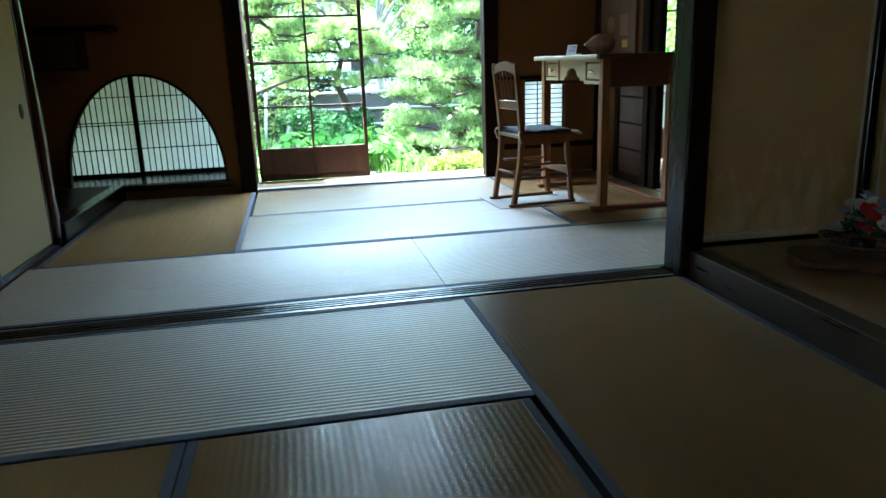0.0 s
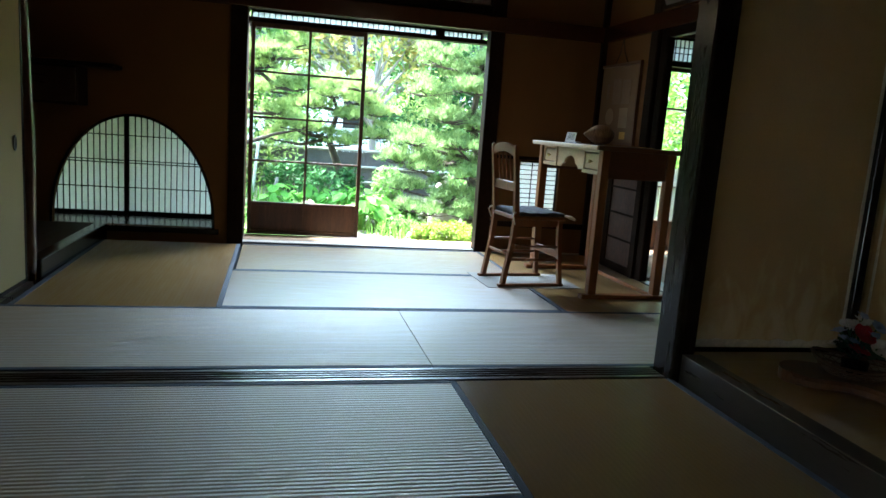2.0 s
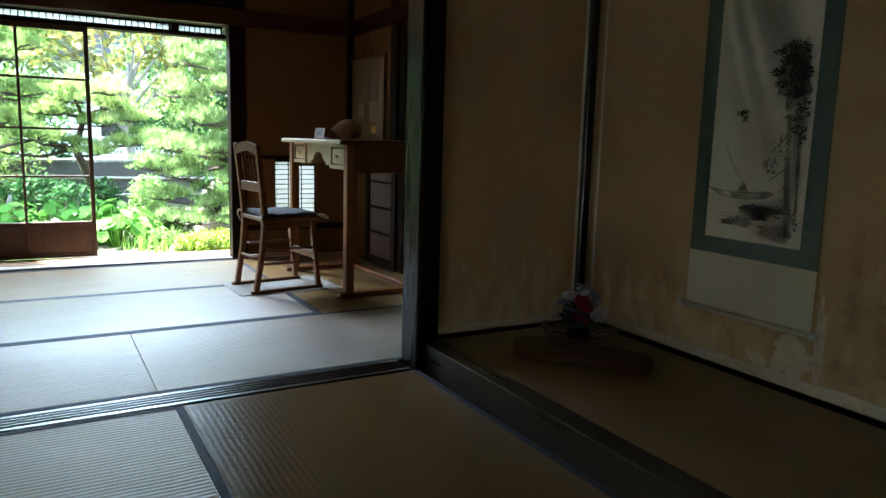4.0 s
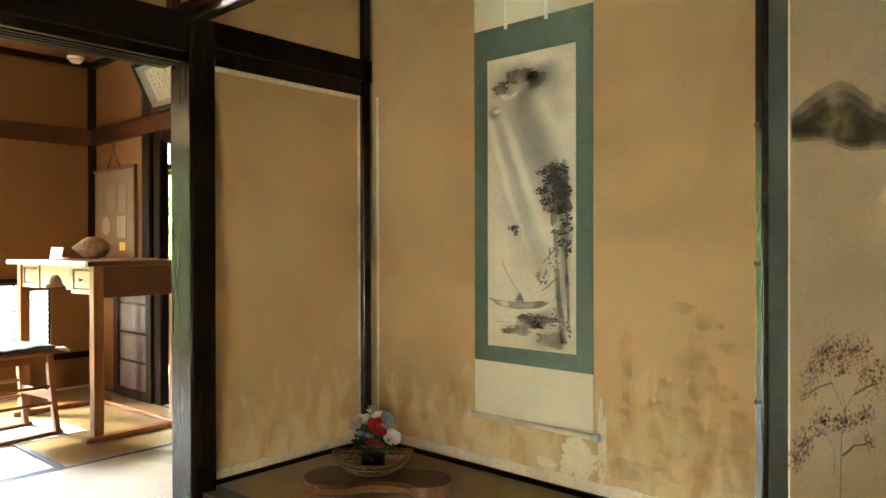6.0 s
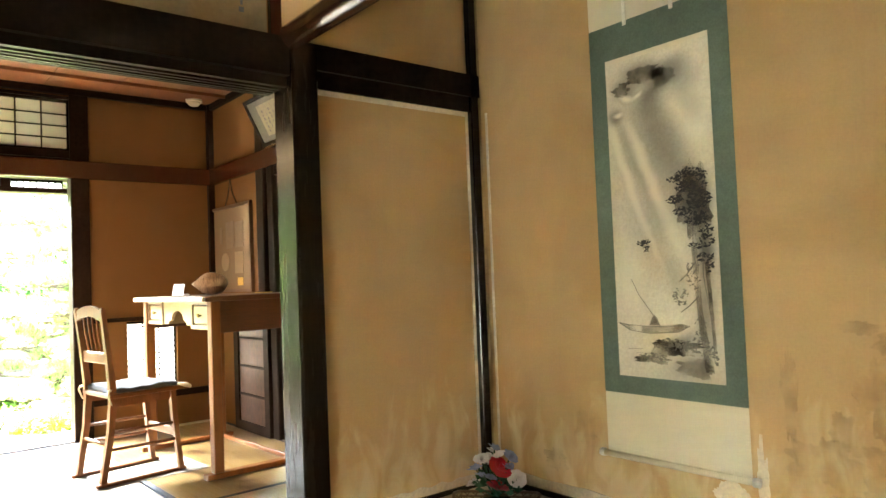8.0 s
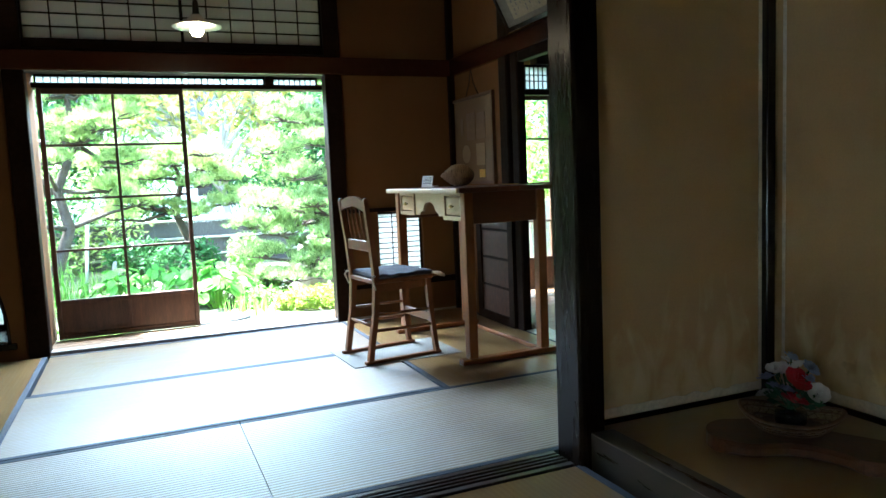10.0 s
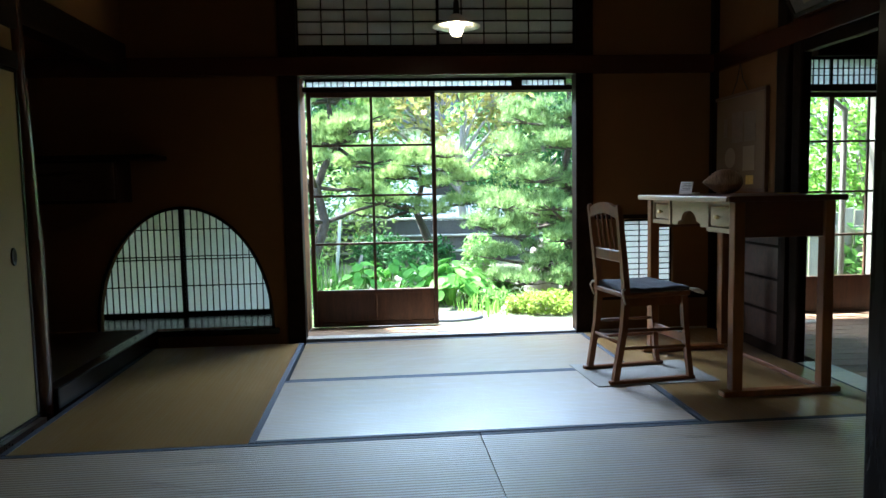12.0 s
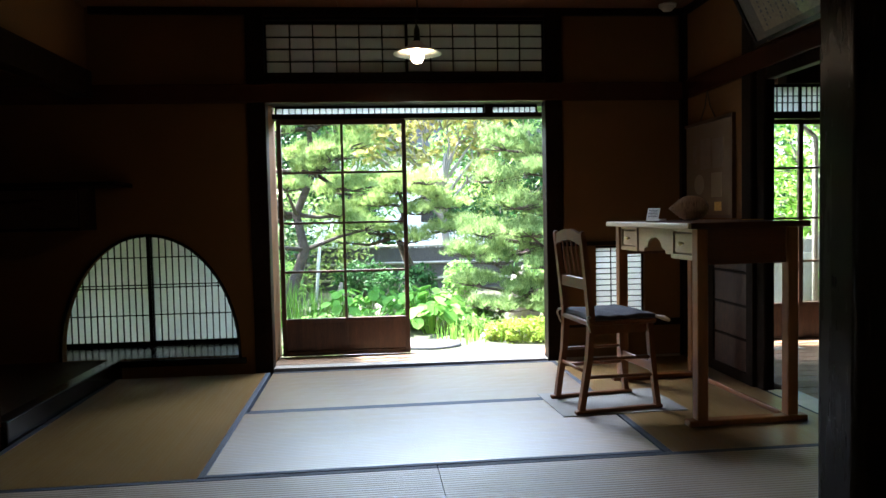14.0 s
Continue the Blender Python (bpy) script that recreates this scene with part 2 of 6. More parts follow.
def glass_material(name):
    m = bpy.data.materials.new(name)
    m.use_nodes = True
    nt = m.node_tree
    nt.nodes.remove(nt.nodes["Principled BSDF"])
    tr = nt.nodes.new("ShaderNodeBsdfTransparent")
    tr.inputs[0].default_value = (0.94, 0.97, 0.95, 1)
    gl = nt.nodes.new("ShaderNodeBsdfGlossy")
    gl.inputs["Roughness"].default_value = 0.01
    fr = nt.nodes.new("ShaderNodeFresnel")
    fr.inputs[0].default_value = 1.45
    mx = nt.nodes.new("ShaderNodeMixShader")
    nt.links.new(fr.outputs[0], mx.inputs[0])
    nt.links.new(tr.outputs[0], mx.inputs[1])
    nt.links.new(gl.outputs[0], mx.inputs[2])
    nt.links.new(mx.outputs[0], nt.nodes["Material Output"].inputs[0])
    return m


def glow_material(name, colour, strength):
    m = bpy.data.materials.new(name)
    m.use_nodes = True
    b = m.node_tree.nodes["Principled BSDF"]
    b.inputs["Base Color"].default_value = (*colour, 1)
    b.inputs["Emission Color"].default_value = (*colour, 1)
    b.inputs["Emission Strength"].default_value = strength
    return m


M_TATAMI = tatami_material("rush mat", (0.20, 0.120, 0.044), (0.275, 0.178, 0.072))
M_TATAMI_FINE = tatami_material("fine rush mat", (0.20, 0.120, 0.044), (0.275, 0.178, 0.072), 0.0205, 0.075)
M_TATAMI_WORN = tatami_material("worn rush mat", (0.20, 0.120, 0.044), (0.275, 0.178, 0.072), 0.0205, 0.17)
M_HERI = material("indigo cloth border", (0.022, 0.032, 0.052), 0.75, (30, 300), 0.35, bump=0.3, bump_scale=700)
M_DARKWOOD = material("smoked dark timber", (0.016, 0.009, 0.006), 0.48, (4, 40), 0.45, bump=0.25, bump_scale=40, stretch=(1, 1, 1), stain=0.2, spec=0.04)
M_POST = material("polished smoked post", (0.014, 0.008, 0.005), 0.26, (4, 40), 0.3, bump=0.03, bump_scale=30, stretch=(3, 3, 0.4), stain=0.2, spec=0.08)
M_STEP = material("dark brown step timber", (0.040, 0.029, 0.022), 0.30, (3, 40), 0.3, bump=0.1, bump_scale=30, stretch=(7, 0.6, 7), spec=0.6)
M_WORN_LIT = material("worn arris with painted highlight", (0.16, 0.12, 0.09), 0.4, (10, 60), 0.5, bump=0.2, stretch=(4, 1, 4))
M_REDWOOD = material("polished red timber", (0.048, 0.015, 0.008), 0.22, (20, 120), 0.12, bump=0.06, bump_scale=30, coat=0.4)
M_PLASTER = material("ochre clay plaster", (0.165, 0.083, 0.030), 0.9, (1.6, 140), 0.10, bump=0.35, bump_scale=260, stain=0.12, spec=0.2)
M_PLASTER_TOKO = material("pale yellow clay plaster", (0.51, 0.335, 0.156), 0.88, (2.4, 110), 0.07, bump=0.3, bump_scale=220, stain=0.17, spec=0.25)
def damp_marks(m):
    """Pale rising damp near the foot of the alcove walls, in vertical streaks."""
    nt = m.node_tree
    bs = nt.nodes["Principled BSDF"]
    old = bs.inputs["Base Color"].links[0].from_socket
    co = nt.nodes.new("ShaderNodeTexCoord")
    mp = nt.nodes.new("ShaderNodeMapping")
    mp.inputs["Scale"].default_value = (11, 11, 5.0)
    no = nt.nodes.new("ShaderNodeTexNoise")
    no.inputs["Scale"].default_value, no.inputs["Detail"].default_value, no.inputs["Distortion"].default_value = 1.0, 9, 0.8
    nt.links.new(co.outputs["Object"], mp.inputs[0])
    nt.links.new(mp.outputs[0], no.inputs["Vector"])
    sp = nt.nodes.new("ShaderNodeSeparateXYZ")
    nt.links.new(co.outputs["Object"], sp.inputs[0])
    mr = nt.nodes.new("ShaderNodeMapRange")
    for i, v in ((1, 0.1), (2, 0.78), (3, 0.22), (4, -0.24)):
        mr.inputs[i].default_value = v
    nt.links.new(sp.outputs["Z"], mr.inputs[0])
    ad = nt.nodes.new("ShaderNodeMath")
    nt.links.new(no.outputs["Fac"], ad.inputs[0])
    nt.links.new(mr.outputs[0], ad.inputs[1])
    ra = nt.nodes.new("ShaderNodeValToRGB")
    ra.color_ramp.elements[0].position, ra.color_ramp.elements[1].position = 0.50, 0.72
    ra.color_ramp.elements[1].color = (0.72, 0.72, 0.72, 1)
    nt.links.new(ad.outputs[0], ra.inputs[0])
    mx = nt.nodes.new("ShaderNodeMix")
    mx.data_type = 'RGBA'
    nt.links.new(ra.outputs[0], mx.inputs[0])
    nt.links.new(old, mx.inputs[6])
    mx.inputs[7].default_value = (0.64, 0.50, 0.28, 1)
    nt.links.new(mx.outputs[2], bs.inputs["Base Color"])


damp_marks(M_PLASTER_TOKO)
M_SKIRT = material("worn white paper skirting", (0.70, 0.62, 0.47), 0.85, (5, 80), 0.2, bump=0.3, bump_scale=90, stain=0.25)
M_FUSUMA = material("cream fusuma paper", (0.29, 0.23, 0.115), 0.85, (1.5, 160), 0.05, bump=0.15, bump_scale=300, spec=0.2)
M_LACQUER = material("black lacquer", (0.010, 0.008, 0.007), 0.22, (6, 60), 0.3, bump=0.05, bump_scale=40)
M_BOARD = material("brown weathered floor board", (0.25, 0.160, 0.095), 0.62, (3, 30), 0.3, bump=0.3, bump_scale=30, stretch=(0.6, 9, 4), random_tint=0.1, spec=0.25)
M_SILL = material("worn pale sill timber", (0.45, 0.41, 0.35), 0.45, (3, 30), 0.25, bump=0.25, bump_scale=30, stretch=(0.6, 9, 6))
M_TRACK = material("dark threshold timber", (0.035, 0.021, 0.015), 0.3, (3, 40), 0.4, bump=0.2, bump_scale=30, stretch=(0.6, 8, 6))
M_CEIL = material("red brown ceiling board", (0.17, 0.070, 0.034), 0.5, (2, 26), 0.3, bump=0.2, bump_scale=24, stretch=(8, 0.7, 2))
M_DESK = material("honey oak", (0.20, 0.074, 0.019), 0.45, (5, 50), 0.25, bump=0.15, bump_scale=40, stretch=(1, 1, 0.15), spec=0.3)
M_DESKPALE = material("pale worn pine", (0.40, 0.275, 0.15), 0.42, (4, 40), 0.16, bump=0.15, bump_scale=40, stretch=(6, 0.8, 6))
M_DESKRED = material("reddish stained oak", (0.105, 0.034, 0.013), 0.36, (4, 40), 0.3, bump=0.12, bump_scale=40, stretch=(0.6, 6, 6), coat=0.2)
M_CHAIR = material("worn brown chair wood", (0.175, 0.062, 0.018), 0.45, (5, 60), 0.3, bump=0.15, bump_scale=50, stretch=(3, 3, 0.5), spec=0.3)
M_DOORWOOD = material("reddish door panel wood", (0.068, 0.031, 0.016), 0.5, (3, 40), 0.6, bump=0.25, bump_scale=40, stretch=(8, 1, 0.6), stain=0.3)
M_SHOJI = paper_material("shoji paper", (0.84, 0.86, 0.82), 0.42)
M_GLASS = glass_material("window glass")
M_BRASS = material("aged brass", (0.42, 0.30, 0.12), 0.35, (20, 90), 0.3, metal=0.9, bump=0.1)
M_IRON = material("dark iron", (0.04, 0.037, 0.034), 0.45, (20, 90), 0.3, metal=0.7, bump=0.1)
M_WHITE = material("white enamel", (0.78, 0.77, 0.72), 0.35, (9, 60), 0.05, bump=0.03)
M_CUSHION = material("grey indigo cotton", (0.052, 0.056, 0.068), 0.9, (14, 200), 0.3, bump=0.5, bump_scale=500)
M_COTTON = material("pale cotton tie", (0.62, 0.58, 0.48), 0.9, (20, 200), 0.2, bump=0.3)
M_RUG = material("pale grey felt mat", (0.29, 0.28, 0.25), 0.9, (10, 160), 0.15, bump=0.5, bump_scale=400)


# ---- the large structure ----
CEIL_B, CEIL_A = 2.33, 2.52
FLOOR = tagged(mesh_object("floor", boxes([(-3.0, 3.0, -4.6, 2.84, -0.14, -0.062)]), M_DARKWOOD), "dark board subfloor under woven tatami mats", "floor", kind="structure")


def mat_parts(length, width):
    """One mat, long side along local x, with cloth borders along both long edges."""
    g = 0.0003
    body = box(-length / 2 + g, length / 2 - g, -width / 2 + 0.028, width / 2 - 0.028, -0.058, 0.0, 0.0012)
    edge = box(-length / 2 + g, length / 2 - g, -0.0145, 0.0145, -0.058, 0.0015, 0.002)
    return body, edge


SKEW = 1.1


def tatami(cx, cy, length, width, along_y=False, z=0.0):
    """The rooms are slightly out of square with the garden wall, and the mats follow."""
    cy += cx * math.tan(radians(SKEW))
    body, edge = mat_parts(length, width)
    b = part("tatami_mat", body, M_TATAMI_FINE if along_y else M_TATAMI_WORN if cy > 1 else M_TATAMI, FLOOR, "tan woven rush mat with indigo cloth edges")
    b.matrix_basis = pose(cx, cy, z + random.uniform(-0.0015, 0.0015), 0, 0, (90 if along_y else 0) + SKEW)
    e = part("cloth_border", edge, M_HERI, b, "dark indigo cloth border")
    e.location = (0, width / 2 - 0.015, 0)
    e2 = new("cloth_border", e.data)
    e2.parent, e2.location = b, (0, -width / 2 + 0.015, 0)
    return b


# six mats of the garden room
tatami(-0.943, 0.45, 1.884, 0.905)
tatami(0.93, 0.45, 1.86, 0.905)
tatami(0.0, 1.365, 1.82, 0.91)
tatami(0.0, 2.285, 1.82, 0.93)
tatami(-1.40, 1.83, 1.84, 0.965, True)
tatami(1.385, 1.83, 1.84, 0.95, True)
# mats of the alcove room
tatami(-0.915, -0.598, 1.93, 0.895)
tatami(0.5375, -1.09, 1.88, 0.959, True)
tatami(-0.399, -1.975, 1.84, 0.908, True)
tatami(-1.327, -1.975, 1.84, 0.944, True)
tatami(0.5355, -2.48, 0.963, 0.88)
tatami(-0.915, -3.36, 1.93, 0.91)
tatami(0.5355, -3.74, 1.60, 0.963, True)
tatami(-0.915, -4.24, 1.93, 0.80)

# threshold between the rooms, with four sliding grooves
thr = tagged(mesh_object("threshold", boxes([(-1.93, 0.972, -0.098, 0.002, -0.06, -0.012)]), M_TRACK),
    "dark worn grooved timber threshold between two rooms", "threshold", kind="structure")
for ya, yb in ((-0.128, -0.0981), (0.0021, 0.030)):
    part("edge_board", box(-1.93, 0.972, ya, yb, -0.06, 0.004, 0.002), M_TRACK, thr)
for k in range(3):
    part("ridge", box(-1.93, 0.972, -0.098 + 0.0286 * k + 0.018, -0.098 + 0.0286 * k + 0.0286, -0.0119, 0.004, 0.0015), M_TRACK, thr)
thr.matrix_basis = pose(0, -0.0365, 0, 0, 0, 1.5) @ Matrix.Diagonal((1, 0.85, 1, 1))
# head beam over it
kam = tagged(mesh_object("lintel", boxes(
    [(-1.93, 0.972, -0.125, 0.025, 1.670, 1.748), (-1.93, 0.972, -0.150, -0.125, 1.693, 1.826), (-1.93, 0.972, 0.025, 0.05, 1.693, 1.826),
     (-1.93, 0.972, -0.125, -0.102, 1.658, 1.670), (-1.93, 0.972, 0.002, 0.025, 1.658, 1.670)]
    + [(-1.93, 0.972, -0.078 + 0.03 * k, -0.064 + 0.03 * k, 1.658, 1.670) for k in range(3)]), M_DARKWOOD),
    "near-black timber lintel with sliding grooves", "lintel", kind="structure")


def wall(name, rows, material, label, kind="structure"):
    return tagged(mesh_object(name, boxes(rows), material), label, "wall", kind=kind)


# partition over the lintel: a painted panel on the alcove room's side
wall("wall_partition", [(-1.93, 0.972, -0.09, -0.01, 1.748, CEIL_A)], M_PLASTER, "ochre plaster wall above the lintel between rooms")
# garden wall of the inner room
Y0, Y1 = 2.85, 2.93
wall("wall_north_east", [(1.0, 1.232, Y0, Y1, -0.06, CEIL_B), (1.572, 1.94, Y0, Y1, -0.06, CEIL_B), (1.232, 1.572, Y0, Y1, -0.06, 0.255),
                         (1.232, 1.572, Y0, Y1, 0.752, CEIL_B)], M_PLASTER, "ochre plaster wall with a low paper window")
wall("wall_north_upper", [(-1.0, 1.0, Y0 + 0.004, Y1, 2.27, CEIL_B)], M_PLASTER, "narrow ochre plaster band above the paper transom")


def arch_wall():
    """Wall west of the garden door with a half-moon opening."""
    bm = bmesh.new()
    cx, hw, zb, zc, hh = -1.706, 0.561, 0.086, 0.115, 0.777
    xl, xr, zt = -2.80, -1.0, CEIL_B
    n = 32
    curve = [(cx - hw, zb)] + [(cx + hw * math.cos(math.pi * (1 - k / n)), zc + hh * math.sin(math.pi * (1 - k / n))) for k in range(n + 1)] + [(cx + hw, zb)]
    outline = []
    for y in (Y0, Y1):
        ring = [bm.verts.new((x, y, z)) for x, z in curve]
        top = [bm.verts.new((x, y, zt)) for x, z in curve]
        low = [bm.verts.new(p) for p in ((xl, y, -0.06), (xl, y, zb), (xl, y, zt), (xr, y, -0.06), (xr, y, zb), (xr, y, zt))]
        for i in range(1, len(ring) - 2):
            bm.faces.new((ring[i], ring[i + 1], top[i + 1], top[i]))
        bm.faces.new((low[1], ring[0], ring[1], top[1], low[2]))
        bm.faces.new((ring[-2], ring[-1], low[4], low[5], top[-2]))
        bm.faces.new((low[0], low[3], low[4], ring[-1], ring[0], low[1]))
        outline.append(ring)
    a, b = outline
    for i in range(len(a)):
        j = (i + 1) % len(a)
        bm.faces.new((a[i], a[j], b[j], b[i]))
    bmesh.ops.recalc_face_normals(bm, faces=bm.faces[:])
    return bm, curve


_bm, ARCH = arch_wall()
tagged(mesh_object("wall_north_west", _bm, M_PLASTER), "dark ochre plaster wall with a half-moon opening", "wall", kind="structure")
tagged(mesh_object("arch_trim", tube([(x, Y0 - 0.002, z) for x, z in ARCH], 0.010, 6), M_LACQUER, smooth=True), "thin black lacquer rim of the half-moon opening", "trim", kind="structure")

# half-moon window bay: lacquered sill, cheeks, head, paper screens
BAY = 3.42
wall("bay_cheek", [(-2.62, -2.56, Y1, BAY + 0.08, 0.0, 1.0), (-1.10, -1.055, Y1, BAY + 0.08, 0.0, 1.0), (-2.62, -1.055, Y1, BAY + 0.08, 0.95, 1.02)], M_PLASTER, "plastered cheeks of the shallow window bay")
tagged(mesh_object("bay_sill", box(-2.555, -1.105, Y0 - 0.012, BAY + 0.04, 0.045, 0.086, 0.004), M_LACQUER), "glossy black lacquered window sill board", "sill", kind="structure")


def shoji(name, x0, x1, z0, z1, y, nv, hz, label, stile=0.026, bar=0.007, rail_low=0.03, category="paper window"):
    """Paper screen in the plane y: frame, lattice bars, paper behind."""
    w = thing(name, ((x0 + x1) / 2, y, z0), 0, label, category, kind="structure")
    hx = (x1 - x0) / 2
    h = z1 - z0
    part("window_frame", boxes([(-hx, -hx + stile, -0.012, 0.012, 0, h), (hx - stile, hx, -0.012, 0.012, 0, h),
                                (-hx + stile, hx - stile, -0.012, 0.012, 0, rail_low), (-hx + stile, hx - stile, -0.012, 0.012, h - 0.02, h)]), M_LACQUER, w)
    bars = []
    for k in range(1, nv):
        c = -hx + stile + (2 * hx - 2 * stile) * k / nv
        bars.append((c - bar / 2, c + bar / 2, -0.007, 0.004, rail_low, h - 0.02))
    me = None
    for b in bars:
        o = part("lattice_bar", boxes([b]), M_LACQUER, w)
    for zz in hz:
        part("lattice_bar", boxes([(-hx + stile, hx - stile, -0.008, 0.003, zz - bar / 2, zz + bar / 2)]), M_LACQUER, w)
    part("paper_pane", boxes([(-hx + stile / 2, hx - stile / 2, 0.0055, 0.0065, 0.01, h - 0.01)]), M_SHOJI, w, "backlit white paper")
    return w


_hz = [0.22, 0.417, 0.438, 0.636]
shoji("window_1", -2.55, -1.866, 0.0865, 0.96, BAY, 14, _hz, "white paper screen with fine vertical lattice behind half-moon opening")
shoji("window_1", -1.886, -1.105, 0.0865, 0.96, BAY + 0.024, 16, _hz, "white paper screen with fine vertical lattice behind half-moon opening")

# posts and beams of the garden opening
for nm, x0, x1 in (("post_1", -1.045, -0.930), ("post_2", 0.893, 1.008)):
    tagged(mesh_object(nm, box(x0, x1, Y0 - 0.025, Y1 + 0.01, -0.06, CEIL_B, 0.006, 2), M_DARKWOOD), "dark square timber post beside the garden opening", "post", kind="structure")
tagged(mesh_object("lintel_2", box(-0.932, 0.895, Y0 - 0.01, Y1 + 0.01, 1.725, 1.77, 0.003), M_DARKWOOD), "dark timber lintel over the garden opening", "lintel", kind="structure")
tagged(mesh_object("beam_north", box(-2.75, 1.87, Y0 - 0.05, Y0 - 0.024, 1.722, 1.842, 0.006, 2), M_REDWOOD), "polished red-brown horizontal tie beam", "beam", kind="structure")
tagged(mesh_object("transom_rail", boxes([(-0.93, 0.893, Y0 - 0.01, Y1, 1.862, 1.912), (-0.93, 0.893, Y0 - 0.01, Y1, 2.255, 2.275), (-0.93, 0.893, Y0 + 0.02, Y1, 1.77, 1.862)]), M_DARKWOOD), "dark rails around the paper transom", "trim", kind="structure")
shoji("window_2", -0.932, -0.012, 1.912, 2.255, Y0 + 0.04, 6, [0.085, 0.165, 0.242], "white paper transom with square lattice over the garden door", 0.012, 0.008, 0.015)
shoji("window_2", -0.018, 0.894, 1.912, 2.255, Y0 + 0.02, 6, [0.085, 0.165, 0.242], "white paper transom with square lattice over the garden door", 0.012, 0.008, 0.015)
# low paper window behind the chair
shoji("window_3", 1.228, 1.576, 0.250, 0.757, Y0 + 0.045, 3, [0.04 + 0.0385 * k for k in range(12)], "low white paper window with fine lattice near the floor", 0.014, 0.0048, 0.014)
tagged(mesh_object("trim_low", boxes([(1.01, 1.86, Y0 - 0.014, Y0 + 0.001, 0.205, 0.25), (1.01, 1.86, Y0 - 0.012, Y0 + 0.001, 0.757, 0.785)]), M_DARKWOOD), "dark rail below the low paper window", "trim", kind="structure")
# east wall of the inner room
X0, X1 = 1.86, 1.94
wall("wall_east", [(X0, X1, 1.96, Y0, -0.06, CEIL_B), (X0, X1, 0.0, 1.96, 1.75, CEIL_B)], M_PLASTER, "ochre plaster wall with an opening to the veranda")
for nm, y0, y1, mt in (("post_3", 1.93, 2.045, M_DARKWOOD), ("post_4", 1.79, 1.88, M_DARKWOOD)):
    tagged(mesh_object(nm, box(X0 - 0.028, X1 + 0.004 if nm == "post_3" else X0 + 0.03, y0, y1, -0.06, CEIL_B if nm == "post_3" else 1.73, 0.012, 3), mt), "dark timber post beside the veranda opening", "post", kind="structure")
tagged(mesh_object("beam_east", box(X0 - 0.04, X0 - 0.003, 0.03, Y0 - 0.02, 1.722, 1.842, 0.006, 2), M_REDWOOD), "polished red-brown horizontal tie beam", "beam", kind="structure")
tagged(mesh_object("lintel_3", box(X0 - 0.02, X0 + 0.03, 0.03, 1.79, 1.665, 1.722, 0.003), M_DARKWOOD), "dark lintel over the veranda opening", "lintel", kind="structure")
tagged(mesh_object("post_5", box(1.818, 1.862, Y0 - 0.046, Y0 + 0.004, -0.06, CEIL_B, 0.005, 2), M_DARKWOOD), "dark corner post between plaster walls", "post", kind="structure")
tagged(mesh_object("threshold_2", boxes([(X0 - 0.01, X1 + 0.06, 0.03, 1.80, -0.06, 0.003)]), M_SILL), "pale worn sill of the veranda opening", "threshold", kind="structure")

# sliding panelled door standing against the wall under the desk
sd = thing("panelled_door", (X0 - 0.034, 2.15, 0.0), 0, "dark stained panelled sliding door against the wall", "door", kind="structure")
part("door_frame", boxes([(-0.014, 0.014, -0.27, -0.20, 0.0, 0.86), (-0.014, 0.014, 0.20, 0.27, 0, 0.86), (-0.014, 0.014, -0.20, 0.20, 0, 0.06), (-0.014, 0.014, -0.20, 0.20, 0.82, 0.86)]), M_DARKWOOD, sd)
for k in range(4):
    part("door_panel", box(-0.004, 0.008, -0.20, 0.20, 0.06 + 0.19 * k, 0.235 + 0.19 * k, 0.002), M_DOORWOOD, sd)
    part("door_rail", box(-0.011, 0.010, -0.20, 0.20, 0.235 + 0.19 * k, 0.25 + 0.19 * k, 0.002), M_DARKWOOD, sd)

# west side of the inner room: sliding screens, log post, small alcove
XW = -1.94
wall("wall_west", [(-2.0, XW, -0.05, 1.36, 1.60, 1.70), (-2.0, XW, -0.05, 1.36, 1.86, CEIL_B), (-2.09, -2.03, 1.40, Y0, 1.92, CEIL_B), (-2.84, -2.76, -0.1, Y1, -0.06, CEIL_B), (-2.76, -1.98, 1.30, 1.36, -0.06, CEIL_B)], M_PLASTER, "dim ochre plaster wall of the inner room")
tagged(mesh_object("lintel_4", boxes([(-2.0, XW + 0.02, -0.05, 1.34, 1.53, 1.60), (-2.0, XW + 0.02, -0.05, 1.36, 1.70, 1.86), (-2.09, -1.98, 1.38, Y0 - 0.06, 1.76, 1.92)]), M_DARKWOOD), "dark timber lintels over sliding screens and alcove", "lintel", kind="structure")
tagged(mesh_object("track_west", boxes([(-2.0, XW + 0.04, -0.05, 1.34, -0.06, 0.003)]), M_TRACK), "dark sill under the sliding screens", "threshold", kind="structure")


